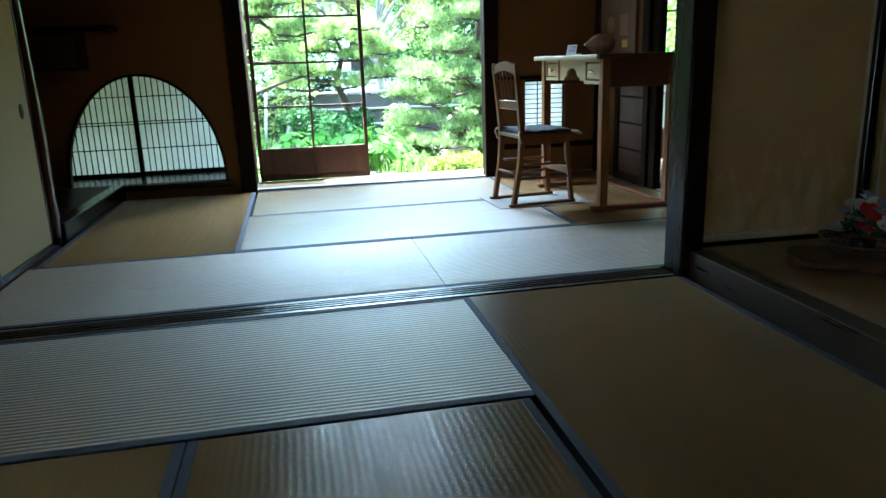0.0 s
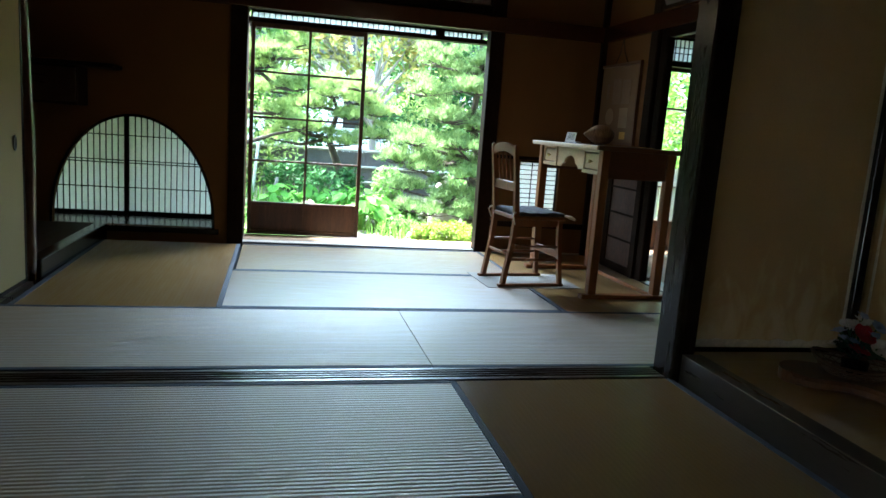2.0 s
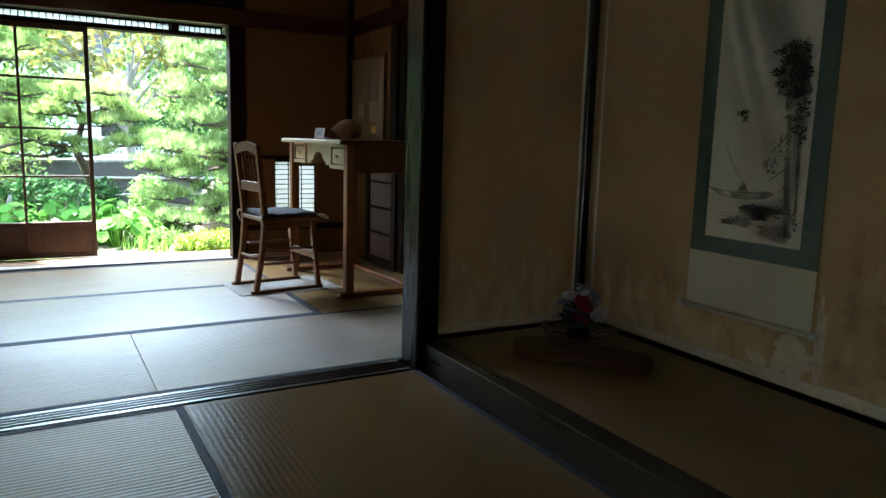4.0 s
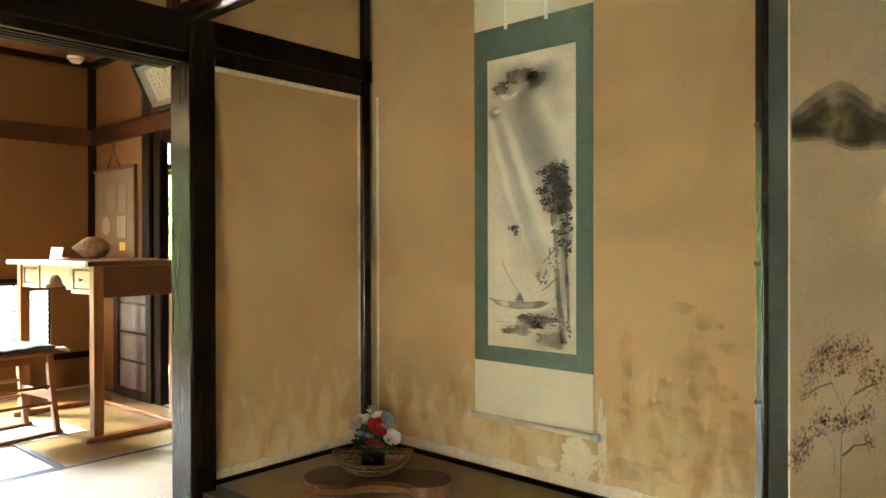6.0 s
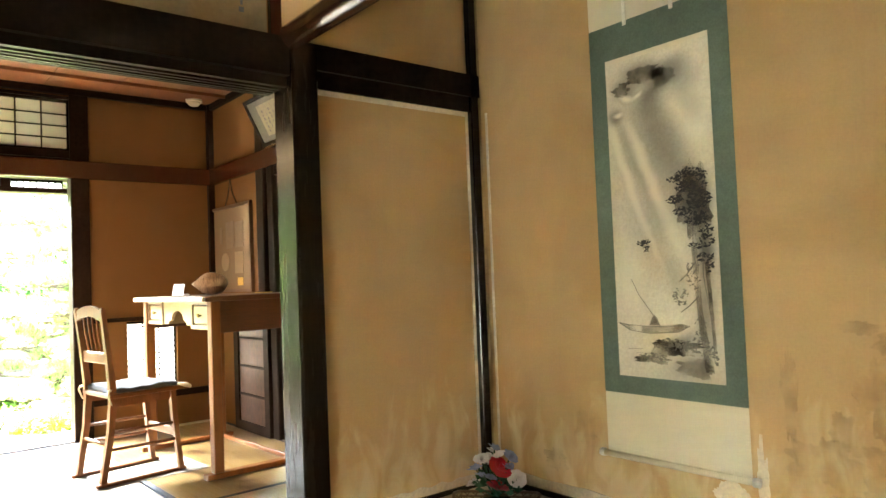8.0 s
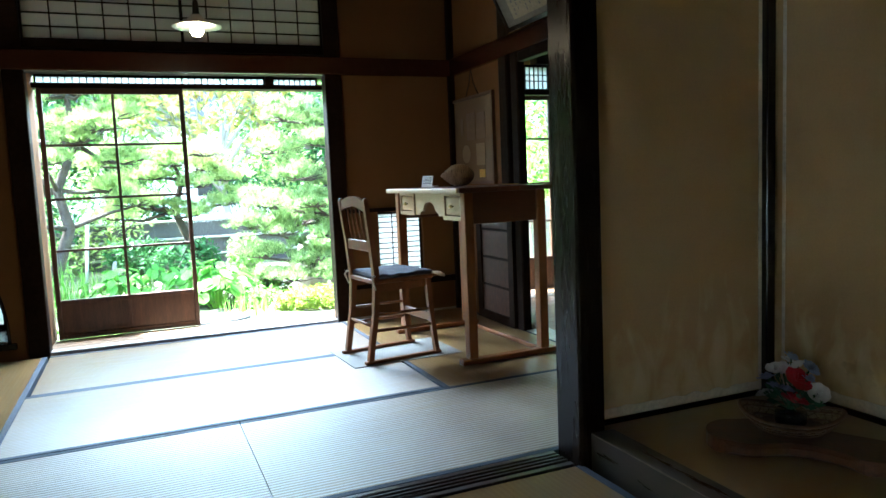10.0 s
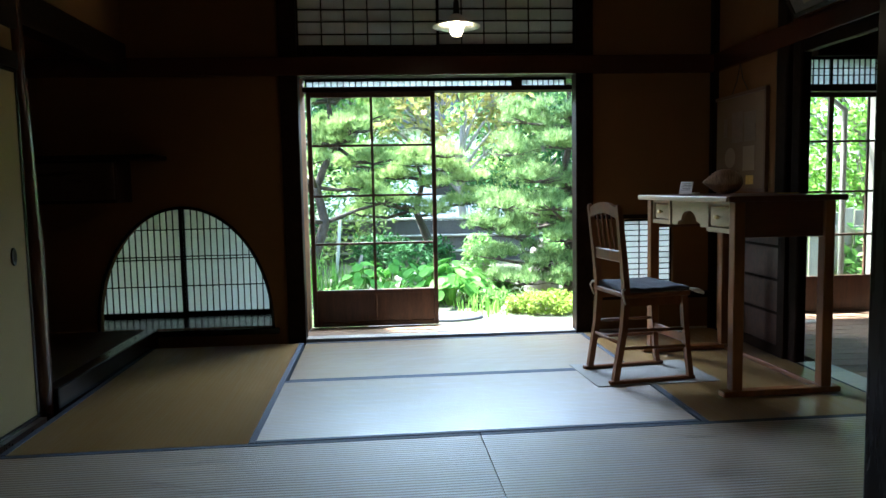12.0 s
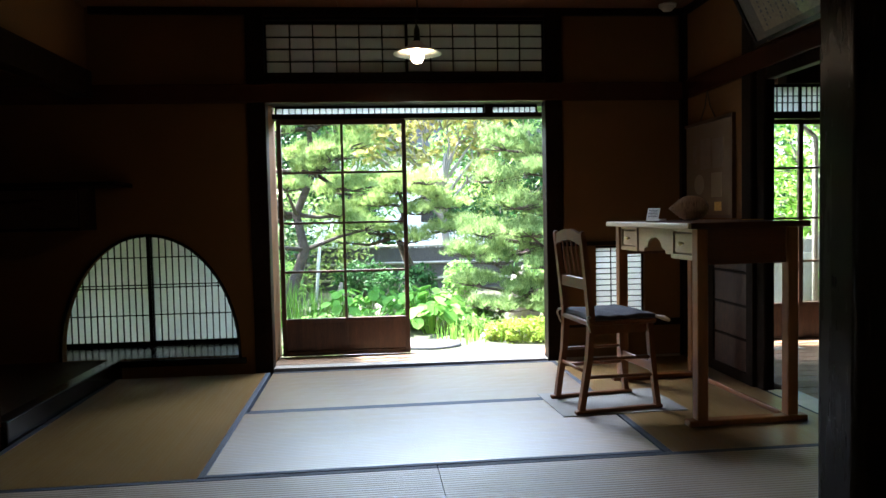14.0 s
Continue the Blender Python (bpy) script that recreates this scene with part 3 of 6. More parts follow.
def fusuma(x, y0, y1, z0, z1, pull_y):
    f = thing("sliding_screen", (x, (y0 + y1) / 2, z0), 0, "cream paper sliding screen with black frame, closed", "door", group="sliding screens", kind="structure")
    hy, h = (y1 - y0) / 2, z1 - z0
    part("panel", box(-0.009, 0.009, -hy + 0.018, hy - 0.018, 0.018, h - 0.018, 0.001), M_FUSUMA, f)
    part("frame", boxes([(-0.013, 0.013, -hy, -hy + 0.02, 0, h), (-0.013, 0.013, hy - 0.02, hy, 0, h), (-0.013, 0.013, -hy + 0.02, hy - 0.02, 0, 0.02), (-0.013, 0.013, -hy + 0.02, hy - 0.02, h - 0.02, h)]), M_LACQUER, f)
    bm = lathe([(0.0, 0.0), (0.016, 0.001), (0.020, 0.006), (0.024, 0.006), (0.024, 0.0)], 16)
    bmesh.ops.transform(bm, matrix=Matrix.Translation((0.0095, pull_y - (y0 + y1) / 2, 0.735 - z0)) @ Matrix.Rotation(radians(90), 4, 'Y') @ Matrix.Diagonal((1.6, 0.8, 1, 1)), verts=bm.verts[:])
    part("finger_pull", bm, M_IRON, f, "dark oval finger pull", True)
    return f


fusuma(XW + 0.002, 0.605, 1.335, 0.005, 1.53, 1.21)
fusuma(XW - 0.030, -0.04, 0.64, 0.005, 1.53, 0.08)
_pts = [(-1.952 + 0.010 * math.sin(z * 2.3), 1.385 + 0.012 * math.sin(z * 1.7 + 1), z) for z in [-0.05 + k * 0.2 for k in range(13)]]
tagged(mesh_object("log_post", tube(_pts, [0.050 - 0.006 * (k / 12) + 0.002 * math.sin(k * 2.1) for k in range(13)], 14), M_REDWOOD, smooth=True), "dark polished natural log post of the alcove", "post", kind="structure")
tagged(mesh_object("alcove_step", box(-1.97, -1.888, 1.44, Y0 - 0.014, -0.06, 0.105, 0.006, 2), M_LACQUER), "black lacquered front beam of the small alcove", "trim", kind="structure")
tagged(mesh_object("alcove_floor", boxes([(-2.76, -1.97, 1.36, Y0 - 0.013, 0.0, 0.098)]), material("dull brown alcove board", (0.045, 0.026, 0.015), 0.6, (3, 40), 0.4, bump=0.2, bump_scale=30, stretch=(8, 0.6, 6), spec=0.2)), "dark polished alcove floor board", "floor", kind="structure")

# shelf with small cupboard in the alcove
cb = thing("hanging_cupboard", (-2.38, Y0, 0.935), 0, "dark wooden wall cupboard under a long shelf", "cupboard")
part("body", box(-0.37, 0.37, -0.26, -0.002, 0.0, 0.262, 0.004), M_DARKWOOD, cb)
part("shelf", box(-0.375, 0.60, -0.28, -0.002, 0.264, 0.292, 0.004), M_DARKWOOD, cb)
for k in (-1, 1):
    part("door", box(-0.18 + 0.182 * k, 0.18 + 0.182 * k, -0.268, -0.261, 0.02, 0.245, 0.002), M_TRACK, cb)

# ceilings
def ceiling(name, x0, x1, y0, y1, z, label, n):
    rows = []
    w = (x1 - x0) / n
    for k in range(n):
        rows.append((x0 + k * w + 0.002, x0 + (k + 1) * w - 0.002, y0, y1, z, z + 0.02 + 0.004 * (k % 2)))
    m = int((y1 - y0) / 0.455)
    for k in range(1, m + 1):
        yy = y0 + (y1 - y0) * k / (m + 1)
        rows.append((x0, x1, yy - 0.012, yy + 0.012, z - 0.022, z - 0.001))
    return tagged(mesh_object(name, boxes(rows), M_CEIL), label, "ceiling", kind="structure")


ceiling("ceiling", -2.84, 1.94, -0.05, Y1, CEIL_B, "red-brown board ceiling with thin battens", 12)
ceiling("ceiling_2", -2.1, 2.0, -4.6, -0.05, CEIL_A, "red-brown board ceiling with thin battens", 11)
tagged(mesh_object("trim_ceiling", boxes([(-2.0, 1.86, Y0 - 0.03, Y0 - 0.001, 2.285, CEIL_B - 0.001), (X0 - 0.03, X0 - 0.001, 0.0, Y0 - 0.03, 2.285, CEIL_B - 0.001), (-1.9, 1.86, 0.0, 0.03, 2.285, CEIL_B - 0.001)]), M_DARKWOOD), "dark cornice moulding", "trim", kind="structure")
# roof over everything
tagged(mesh_object("roof", boxes([(-3.2, 4.0, -5.4, 3.85, 2.62, 2.74)]), M_DARKWOOD), "deep dark timber eaves", "roof", kind="structure")

# ---- alcove room ----
tagged(mesh_object("post_6", box(0.984, 1.084, -0.148, 0.006, -0.06, 1.824, 0.011, 3), M_POST), "dark polished square post between rooms and alcove", "post", kind="structure")
tagged(mesh_object("post_7", box(0.925, 0.984, -0.112, -0.03, 1.825, CEIL_A, 0.006, 2), M_REDWOOD), "red-brown upper post above the lintel", "post", kind="structure")
XT = 1.90
wall("wall_alcove_side", [(1.03, XT + 0.06, -0.10, 0.0, -0.06, CEIL_A)], M_PLASTER_TOKO, "pale yellow plaster side wall of the display alcove, stained")
wall("wall_alcove_back", [(XT, XT + 0.08, -3.6, -0.10, -0.06, CEIL_A)], M_PLASTER_TOKO, "pale yellow plaster back wall of the display alcove, water stained")
wall("wall_alcove_end", [(0.96, XT, -3.66, -3.6, -0.06, CEIL_A)], M_PLASTER_TOKO, "pale yellow plaster end wall of the display alcove")
wall("wall_alcove_front", [(0.965, 1.0, -3.6, -0.115, 1.868, CEIL_A)], M_PLASTER_TOKO, "pale yellow plaster band above the alcove")
tagged(mesh_object("lintel_5", boxes([(0.986, 1.872, -0.128, -0.099, 1.735, 1.828), (1.0845, 1.84, -0.114, -0.099, 1.672, 1.735)]), M_DARKWOOD), "dark timber rail across the alcove side wall", "lintel", kind="structure")
tagged(mesh_object("post_8", box(1.822, 1.866, -0.128, -0.099, 0.0, CEIL_A, 0.004, 1), M_LACQUER), "black corner strip of the alcove", "post", kind="structure")
_log = [(0.985, -0.140 - 0.29 * k, 1.829 + 0.004 * math.sin(k)) for k in range(13)]
tagged(mesh_object("alcove_beam", tube(_log, [0.044 + 0.002 * math.sin(k * 1.3) for k in range(13)], 16), M_REDWOOD, smooth=True), "polished red log beam across the alcove front", "beam", kind="structure")
_step = tagged(mesh_object("alcove_step_2", box(1.022, 1.112, -3.6, -0.149, -0.06, 0.111, 0.004, 2), M_STEP), "dark brown timber front beam of the display alcove", "trim", kind="structure")
tagged(mesh_object("alcove_floor_2", boxes([(1.112, XT, -3.6, -0.10, -0.06, 0.109)]), tatami_material("alcove rush matting", (0.36, 0.235, 0.095), (0.42, 0.28, 0.12), 0.006, 0.18)), "brown rush matting on the alcove floor", "floor", kind="structure")
# pale strip on the step's arris: wear plus a painted bevel highlight
part("worn_edge", tube([(1.0235, -0.152 - 0.0862 * k, 0.1095) for k in range(41)], [0.0022 + 0.0009 * math.sin(k * 1.9) for k in range(41)], 6), M_WORN_LIT, _step, "pale worn arris, bevel highlight painted in", True)
tagged(mesh_object("baseboard", boxes([(1.086, 1.842, -0.108, -0.099, 0.109, 0.128), (XT - 0.010, XT + 0.001, -3.6, -0.14, 0.109, 0.130)]), M_LACQUER), "thin black baseboard of the alcove", "baseboard", kind="structure")
def ragged(x0, x1, z0, z1, n=40):
    """A strip outline with an uneven upper edge."""
    return [(x0, z0), (x1, z0)] + [(x1 + (x0 - x1) * k / n, z1 + 0.010 * noise.noise((k * 0.37, x0, 2.0))) for k in range(n + 1)]


tagged(mesh_object("skirting_paper", prism(ragged(1.088, 1.83, 0.130, 0.162), 'y', -0.1035, -0.0995), M_SKIRT), "worn white paper skirting with ragged edge", "trim", kind="structure")
tagged(mesh_object("skirting_paper", prism(ragged(-3.55, -0.128, 0.132, 0.174, 90), 'x', XT - 0.004, XT + 0.0005), M_SKIRT), "worn white paper skirting with ragged edge", "trim", kind="structure")
tagged(mesh_object("paper_edge", boxes([(1.086, 1.104, -0.1035, -0.0995, 0.160, 1.672), (1.808, 1.828, -0.1035, -0.0995, 0.160, 1.672), (1.104, 1.808, -0.1035, -0.0995, 1.652, 1.672), (XT - 0.003, XT + 0.0005, -0.141, -0.128, 0.172, 1.672)]), M_SKIRT), "pale paper edging around the plaster panel", "trim", kind="structure")

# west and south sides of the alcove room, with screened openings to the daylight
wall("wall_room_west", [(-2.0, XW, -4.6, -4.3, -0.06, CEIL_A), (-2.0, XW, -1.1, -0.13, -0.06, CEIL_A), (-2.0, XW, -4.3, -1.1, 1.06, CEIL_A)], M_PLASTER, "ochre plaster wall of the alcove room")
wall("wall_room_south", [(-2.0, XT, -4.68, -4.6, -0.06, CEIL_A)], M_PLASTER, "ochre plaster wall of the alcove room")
for k in range(4):
    w = shoji("window_7", -0.4, 0.4, 0.0, 1.11, 0.0, 4, [0.28, 0.52, 0.76, 0.94], "white paper sliding screen lit by daylight", 0.03, 0.008, 0.06)
    w.matrix_basis = pose(-1.97, -3.9 + 0.8 * k, -0.05, 0, 0, 90)
tagged(mesh_object("post_9", box(-1.965, -1.862, -0.150, 0.040, -0.06, CEIL_A, 0.007, 2), M_DARKWOOD), "dark square post at the threshold", "post", kind="structure")

# unseen pent board added over the half-moon bay to block sun and sky
tagged(mesh_object("bay_roof", prism([(2.93, 1.30), (4.75, 0.98), (4.75, 1.02), (2.93, 1.36)], 'x', -3.9, -1.06), M_DARKWOOD), "unseen low dark board added to keep sun off the bay screens", "roof", kind="structure")


# ---- verandas ----
ver = tagged(mesh_object("veranda", boxes([(-1.05, 3.6, 2.84, 3.34, -0.14, -0.035), (1.94, 3.6, -0.5, 2.84, -0.14, -0.035)]), M_DARKWOOD), "narrow weathered board veranda along the garden", "veranda", kind="structure")
for k in range(4):
    part("floor_board", box(-1.04, 2.72, 2.846 + 0.101 * k, 2.944 + 0.101 * k, -0.034, 0.002 - 0.004 * (k == 3), 0.003), M_SILL if k < 1 else M_BOARD, ver)
for k in range(22):
    part("floor_board", box(1.99, 3.58, 2.738 - 0.128 * k, 2.842 - 0.128 * k + 0.021, -0.034, -0.004, 0.003), M_BOARD, ver)
for k in range(4):
    part("floor_board", box(2.725, 3.58, 2.846 + 0.101 * k, 2.944 + 0.101 * k, -0.034, -0.004, 0.003), M_BOARD, ver)
# door jambs and head of the outer line
tagged(mesh_object("outer_head", boxes([(-1.05, 1.70, 3.20, 3.32, 1.672, 1.705), (1.70, 2.79, 3.20, 3.32, 1.645, 1.688), (-1.05, 1.70, 3.20, 3.32, 1.765, 1.90), (0.545, 0.60, 3.20, 3.32, 1.705, 1.765)]), M_DARKWOOD), "dark head rails of the outer sliding doors", "trim", kind="structure")
shoji("window_4", -0.93, 0.546, 1.700, 1.770, 3.26, 34, [], "narrow paper transom strip above the outer doors", 0.01, 0.005, 0.006)
shoji("window_4", 0.60, 0.93, 1.700, 1.770, 3.26, 8, [], "narrow paper transom strip above the outer doors", 0.01, 0.005, 0.006)
wall("door_reveal", [(-1.04, -0.945, 2.95, 3.32, -0.03, 1.77)], M_PLASTER, "pale plaster reveal beside the garden door")
wall("wall_over_veranda", [(-2.6, 3.6, 3.325, 3.36, 1.90, 2.62)], M_PLASTER, "plaster band under the eaves")


def glazed_door(name, x0, x1, y, z0, z1, cols, zrows, panel_top, label):
    d = thing(name, ((x0 + x1) / 2, y, z0), 0, label, "door", kind="structure")
    hx, h = (x1 - x0) / 2, z1 - z0
    part("stile", box(-hx, -hx + 0.030, -0.015, 0.015, 0, h, 0.003), M_DOORWOOD, d)
    part("stile", box(hx - 0.030, hx, -0.015, 0.015, 0, h, 0.003), M_DOORWOOD, d)
    part("top_rail", box(-hx + 0.03, hx - 0.03, -0.014, 0.014, h - 0.035, h, 0.003), M_DOORWOOD, d)
    part("middle_rail", box(-hx + 0.03, hx - 0.03, -0.014, 0.014, panel_top - 0.02, panel_top + 0.012, 0.003), M_DOORWOOD, d)
    part("bottom_rail", box(-hx + 0.03, hx - 0.03, -0.014, 0.014, 0, 0.035, 0.003), M_DOORWOOD, d)
    part("lower_panel", box(-hx + 0.03, -0.008, -0.006, 0.006, 0.035, panel_top - 0.02, 0.002), M_DOORWOOD, d)
    part("lower_panel", box(0.008, hx - 0.03, -0.006, 0.006, 0.035, panel_top - 0.02, 0.002), M_DOORWOOD, d)
    part("muntin", box(-0.009, 0.009, -0.011, 0.011, 0.035, h - 0.035, 0.002), M_DOORWOOD, d)
    for zz in zrows:
        part("muntin", box(-hx + 0.03, hx - 0.03, -0.012, 0.012, zz - 0.008, zz + 0.008, 0.002), M_DOORWOOD, d)
    zs = [panel_top + 0.012] + list(zrows) + [h - 0.035]
    for a, b in zip(zs, zs[1:]):
        for xa, xb in ((-hx + 0.03, -0.009), (0.009, hx - 0.03)):
            g = part("pane", boxes([(xa, xb, -0.0015, 0.0015, a, b)]), M_GLASS, d, "clear glass")
            g.visible_shadow = False
    return d


glazed_door("door_1", -0.925, -0.020, 3.255, 0.0, 1.672, 2, [0.600, 0.945, 1.300], 0.255, "half-open sliding garden door, glass panes above brown boards")

# veranda windows on the outer line, east of the garden door
for k, (xa, yy) in enumerate(((1.70, 3.27), (2.315, 3.245), (2.925, 3.27))):
    w = thing("window_5", (xa + 0.31, yy, -0.03), 0, "wood-framed glass veranda window over a board panel", "window", group="veranda windows", kind="structure")
    part("window_frame", boxes([(-0.31, -0.28, -0.012, 0.012, 0, 1.67), (0.28, 0.31, -0.012, 0.012, 0, 1.67), (-0.28, 0.28, -0.012, 0.012, 1.635, 1.67), (-0.28, 0.28, -0.012, 0.012, 0.265, 0.30), (-0.28, 0.28, -0.012, 0.012, 0.0, 0.04)]), M_DOORWOOD, w)
    part("lower_panel", box(-0.28, 0.28, -0.006, 0.006, 0.04, 0.265, 0.002), M_DOORWOOD, w)
    part("muntin", box(-0.008, 0.008, -0.009, 0.009, 0.30, 1.635, 0.002), M_DOORWOOD, w)
    for zz in (0.61, 0.935, 1.31):
        part("muntin", box(-0.28, 0.28, -0.010, 0.010, zz - 0.008, zz + 0.008, 0.002), M_DOORWOOD, w)
    zs = [0.30, 0.61, 0.935, 1.31, 1.635]
    for z0, z1 in zip(zs, zs[1:]):
        for x0, x1 in ((-0.28, -0.008), (0.008, 0.28)):
            g = part("pane", boxes([(x0, x1, -0.0015, 0.0015, z0, z1)]), M_GLASS, w, "clear glass")
            g.visible_shadow = False
    shoji("window_6", xa, xa + 0.61, 1.69, 1.90, 3.26, 14, [0.075, 0.125], "narrow paper transom above the veranda windows", 0.010, 0.006, 0.01)
tagged(mesh_object("veranda_head", boxes([(2.79, 3.62, 3.20, 3.32, 1.645, 1.688), (2.79, 3.62, 3.20, 3.32, 1.902, 2.62), (3.54, 3.62, 3.20, 3.32, -0.06, 1.645)]), M_DARKWOOD), "dark timber head and corner post of the veranda", "trim", kind="structure")
# unseen end walls, added dark to hold back light and bounce from the east
wall("wall_veranda_east", [(3.60, 3.68, -0.58, 3.20, -0.06, 2.62), (1.94, 3.60, -0.58, -0.5, -0.06, 2.62)], M_DOORWOOD, "unseen dark end walls added to cut light in the veranda")


# ---- furniture of the inner room ----
desk = thing("tall_desk", (1.142, 1.71, 0.0), 2.8, "tall oak writing desk with two small drawers", "desk")
part("tabletop", box(0.0, 0.575, -0.505, 0.505, 0.899, 0.926, 0.005, 2), M_DESKRED, desk, "reddish stained tabletop")
part("front_moulding", box(-0.018, -0.001, -0.507, 0.507, 0.899, 0.926, 0.006, 2), M_DESKPALE, desk, "worn pale front edge")
for sy in (-1, 1):
    for x0 in (0.035, 0.475):
        part("leg", box(x0, x0 + 0.052, sy * 0.462 - 0.026, sy * 0.462 + 0.026, 0.028, 0.899, 0.004), M_DESK, desk)
    part("foot_rail", box(-0.005, 0.575, sy * 0.462 - 0.028, sy * 0.462 + 0.028, 0.0, 0.028, 0.006, 2), M_DESK, desk)
    part("side_apron", box(0.087, 0.475, sy * 0.462 - 0.012, sy * 0.462 + 0.012, 0.735, 0.899, 0.003), M_DESKRED, desk, "reddish side board")
part("back_apron", box(0.49, 0.51, -0.436, 0.436, 0.76, 0.899, 0.003), M_DESK, desk)
part("back_rail", box(0.492, 0.508, -0.436, 0.436, 0.002, 0.026, 0.003), M_DESK, desk)
_arch = [(-0.20, 0.770), (-0.13, 0.768), (-0.125, 0.785), (-0.10, 0.793)] + [(-0.085 * math.cos(a), 0.795 + 0.052 * math.sin(a)) for a in [math.pi * k / 10 for k in range(11)]] + [(0.10, 0.793), (0.125, 0.785), (0.13, 0.768), (0.20, 0.770), (0.20, 0.899), (-0.20, 0.899)]
part("arched_apron", prism(_arch, 'x', 0.052, 0.070), M_DESKPALE, desk, "pale scalloped front board")
for sy in (-1, 1):
    y0, y1 = (0.205, 0.436) if sy > 0 else (-0.436, -0.205)
    zb = 0.752 if sy < 0 else 0.765
    part("drawer_case", boxes([(0.045, 0.30, y0, y0 + 0.02, zb, 0.899), (0.045, 0.30, y1 - 0.02, y1, zb, 0.899), (0.045, 0.30, y0 + 0.02, y1 - 0.02, zb, zb + 0.022), (0.045, 0.30, y0 + 0.02, y1 - 0.02, 0.882, 0.899)]), M_DESKPALE, desk)
    dr = part("drawer", box(0.050, 0.29, y0 + 0.024, y1 - 0.024, zb + 0.026, 0.879, 0.007, 1), M_DESKPALE, desk, "pale drawer with raised panel")
    kb = lathe([(0.006, 0.0), (0.006, 0.008), (0.014, 0.014), (0.014, 0.02), (0.006, 0.024)], 12)
    bmesh.ops.transform(kb, matrix=Matrix.Translation((0.050, (y0 + y1) / 2, (zb + 0.90) / 2)) @ Matrix.Rotation(radians(-90), 4, 'Y') @ Matrix.Diagonal((0.8, 1.8, 1, 1)), verts=kb.verts[:])
    part("drawer_knob", kb, M_BRASS, dr, "small brass knob", True)

chair = thing("dining_chair", (0.925, 1.69, 0.004), 8, "brown wooden chair with spindle back and grey cushion", "chair")
for sy in (-1, 1):
    pts = [(-0.245, sy * 0.165, 0.015), (-0.225, sy * 0.166, 0.12), (-0.196, sy * 0.168, 0.26), (-0.182, sy * 0.17, 0.40), (-0.186, sy * 0.172, 0.50), (-0.205, sy * 0.175, 0.66), (-0.235, sy * 0.18, 0.872), (-0.238, sy * 0.18, 0.886)]
    part("back_leg", tube(pts, [0.024, 0.024, 0.025, 0.027, 0.026, 0.024, 0.020, 0.012], 4), M_CHAIR, chair)
    pts = [(0.232, sy * 0.180, 0.015), (0.214, sy * 0.178, 0.14), (0.196, sy * 0.174, 0.30), (0.188, sy * 0.172, 0.428)]
    part("front_leg", tube(pts, [0.022, 0.021, 0.023, 0.024], 4), M_CHAIR, chair)
    part("runner", box(-0.285, 0.265, sy * 0.172 - 0.016, sy * 0.172 + 0.016, 0.0, 0.018, 0.005, 2), M_CHAIR, chair)
    part("side_stretcher", tube([(-0.215, sy * 0.166, 0.175), (0.0, sy * 0.172, 0.172), (0.21, sy * 0.178, 0.17)], 0.009, 8), M_CHAIR, chair, smooth=True)
    part("side_stretcher", tube([(-0.196, sy * 0.168, 0.262), (0.2, sy * 0.175, 0.258)], 0.008, 8), M_CHAIR, chair, smooth=True)
    part("cushion_tie", tube([(-0.17, sy * 0.17, 0.475), (-0.215, sy * 0.195, 0.47), (-0.222, sy * 0.205, 0.452), (-0.20, sy * 0.20, 0.40)], [0.008, 0.007, 0.006, 0.004], 6), M_COTTON, chair, "pale cotton tie", True)
part("front_stretcher", box(0.196, 0.214, -0.165, 0.165, 0.185, 0.232, 0.004), M_CHAIR, chair)
part("back_stretcher", tube([(-0.212, -0.166, 0.2), (-0.212, 0.166, 0.2)], 0.009, 8), M_CHAIR, chair, smooth=True)
part("seat", box(-0.205, 0.222, -0.195, 0.195, 0.428, 0.452, 0.008, 2), M_CHAIR, chair)
part("seat_apron", boxes([(-0.165, 0.17, -0.178, -0.162, 0.385, 0.4279), (-0.165, 0.17, 0.162, 0.178, 0.385, 0.4279), (0.175, 0.19, -0.15, 0.15, 0.385, 0.4279)]), M_CHAIR, chair)
_crest = [(-0.162, 0.815)] + [(-0.15 + 0.30 * k / 10, 0.822 + 0.022 * math.sin(math.pi * k / 10)) for k in range(11)] + [(0.162, 0.815), (0.162, 0.868)] + [(0.16 - 0.32 * k / 12, 0.872 + 0.026 * math.sin(math.pi * k / 12)) for k in range(13)] + [(-0.162, 0.868)]
part("crest_rail", prism(_crest, 'x', -0.243, -0.222), M_CHAIR, chair)
part("back_rail", box(-0.213, -0.192, -0.155, 0.155, 0.602, 0.660, 0.005, 1), M_CHAIR, chair)
for k in range(4):
    yy = -0.09 + 0.06 * k
    part("spindle", tube([(-0.203, yy, 0.658), (-0.218, yy, 0.74), (-0.232, yy, 0.838)], [0.006, 0.0085, 0.006], 8), M_CHAIR, chair, smooth=True)
_cu = box(-0.19, 0.225, -0.19, 0.19, 0.4525, 0.480, 0.012, 3)
bmesh.ops.subdivide_edges(_cu, edges=[e for e in _cu.edges if e.calc_length() > 0.2], cuts=22, use_grid_fill=True)
for v in _cu.verts:
    if v.co.z > 0.458:
        v.co.z += 0.009 * noise.noise(v.co * 9) + 0.005 * math.sin(v.co.x * 55 + v.co.y * 25 + 5 * noise.noise(v.co * 7)) * abs(noise.noise(v.co * 5)) * 2 - 0.004 + 0.005 * math.cos(v.co.x * 7) * math.cos(v.co.y * 7)
part("cushion", _cu, M_CUSHION, chair, "thin grey-indigo cotton cushion", True)
chair.scale = (0.84, 0.93, 1.0)
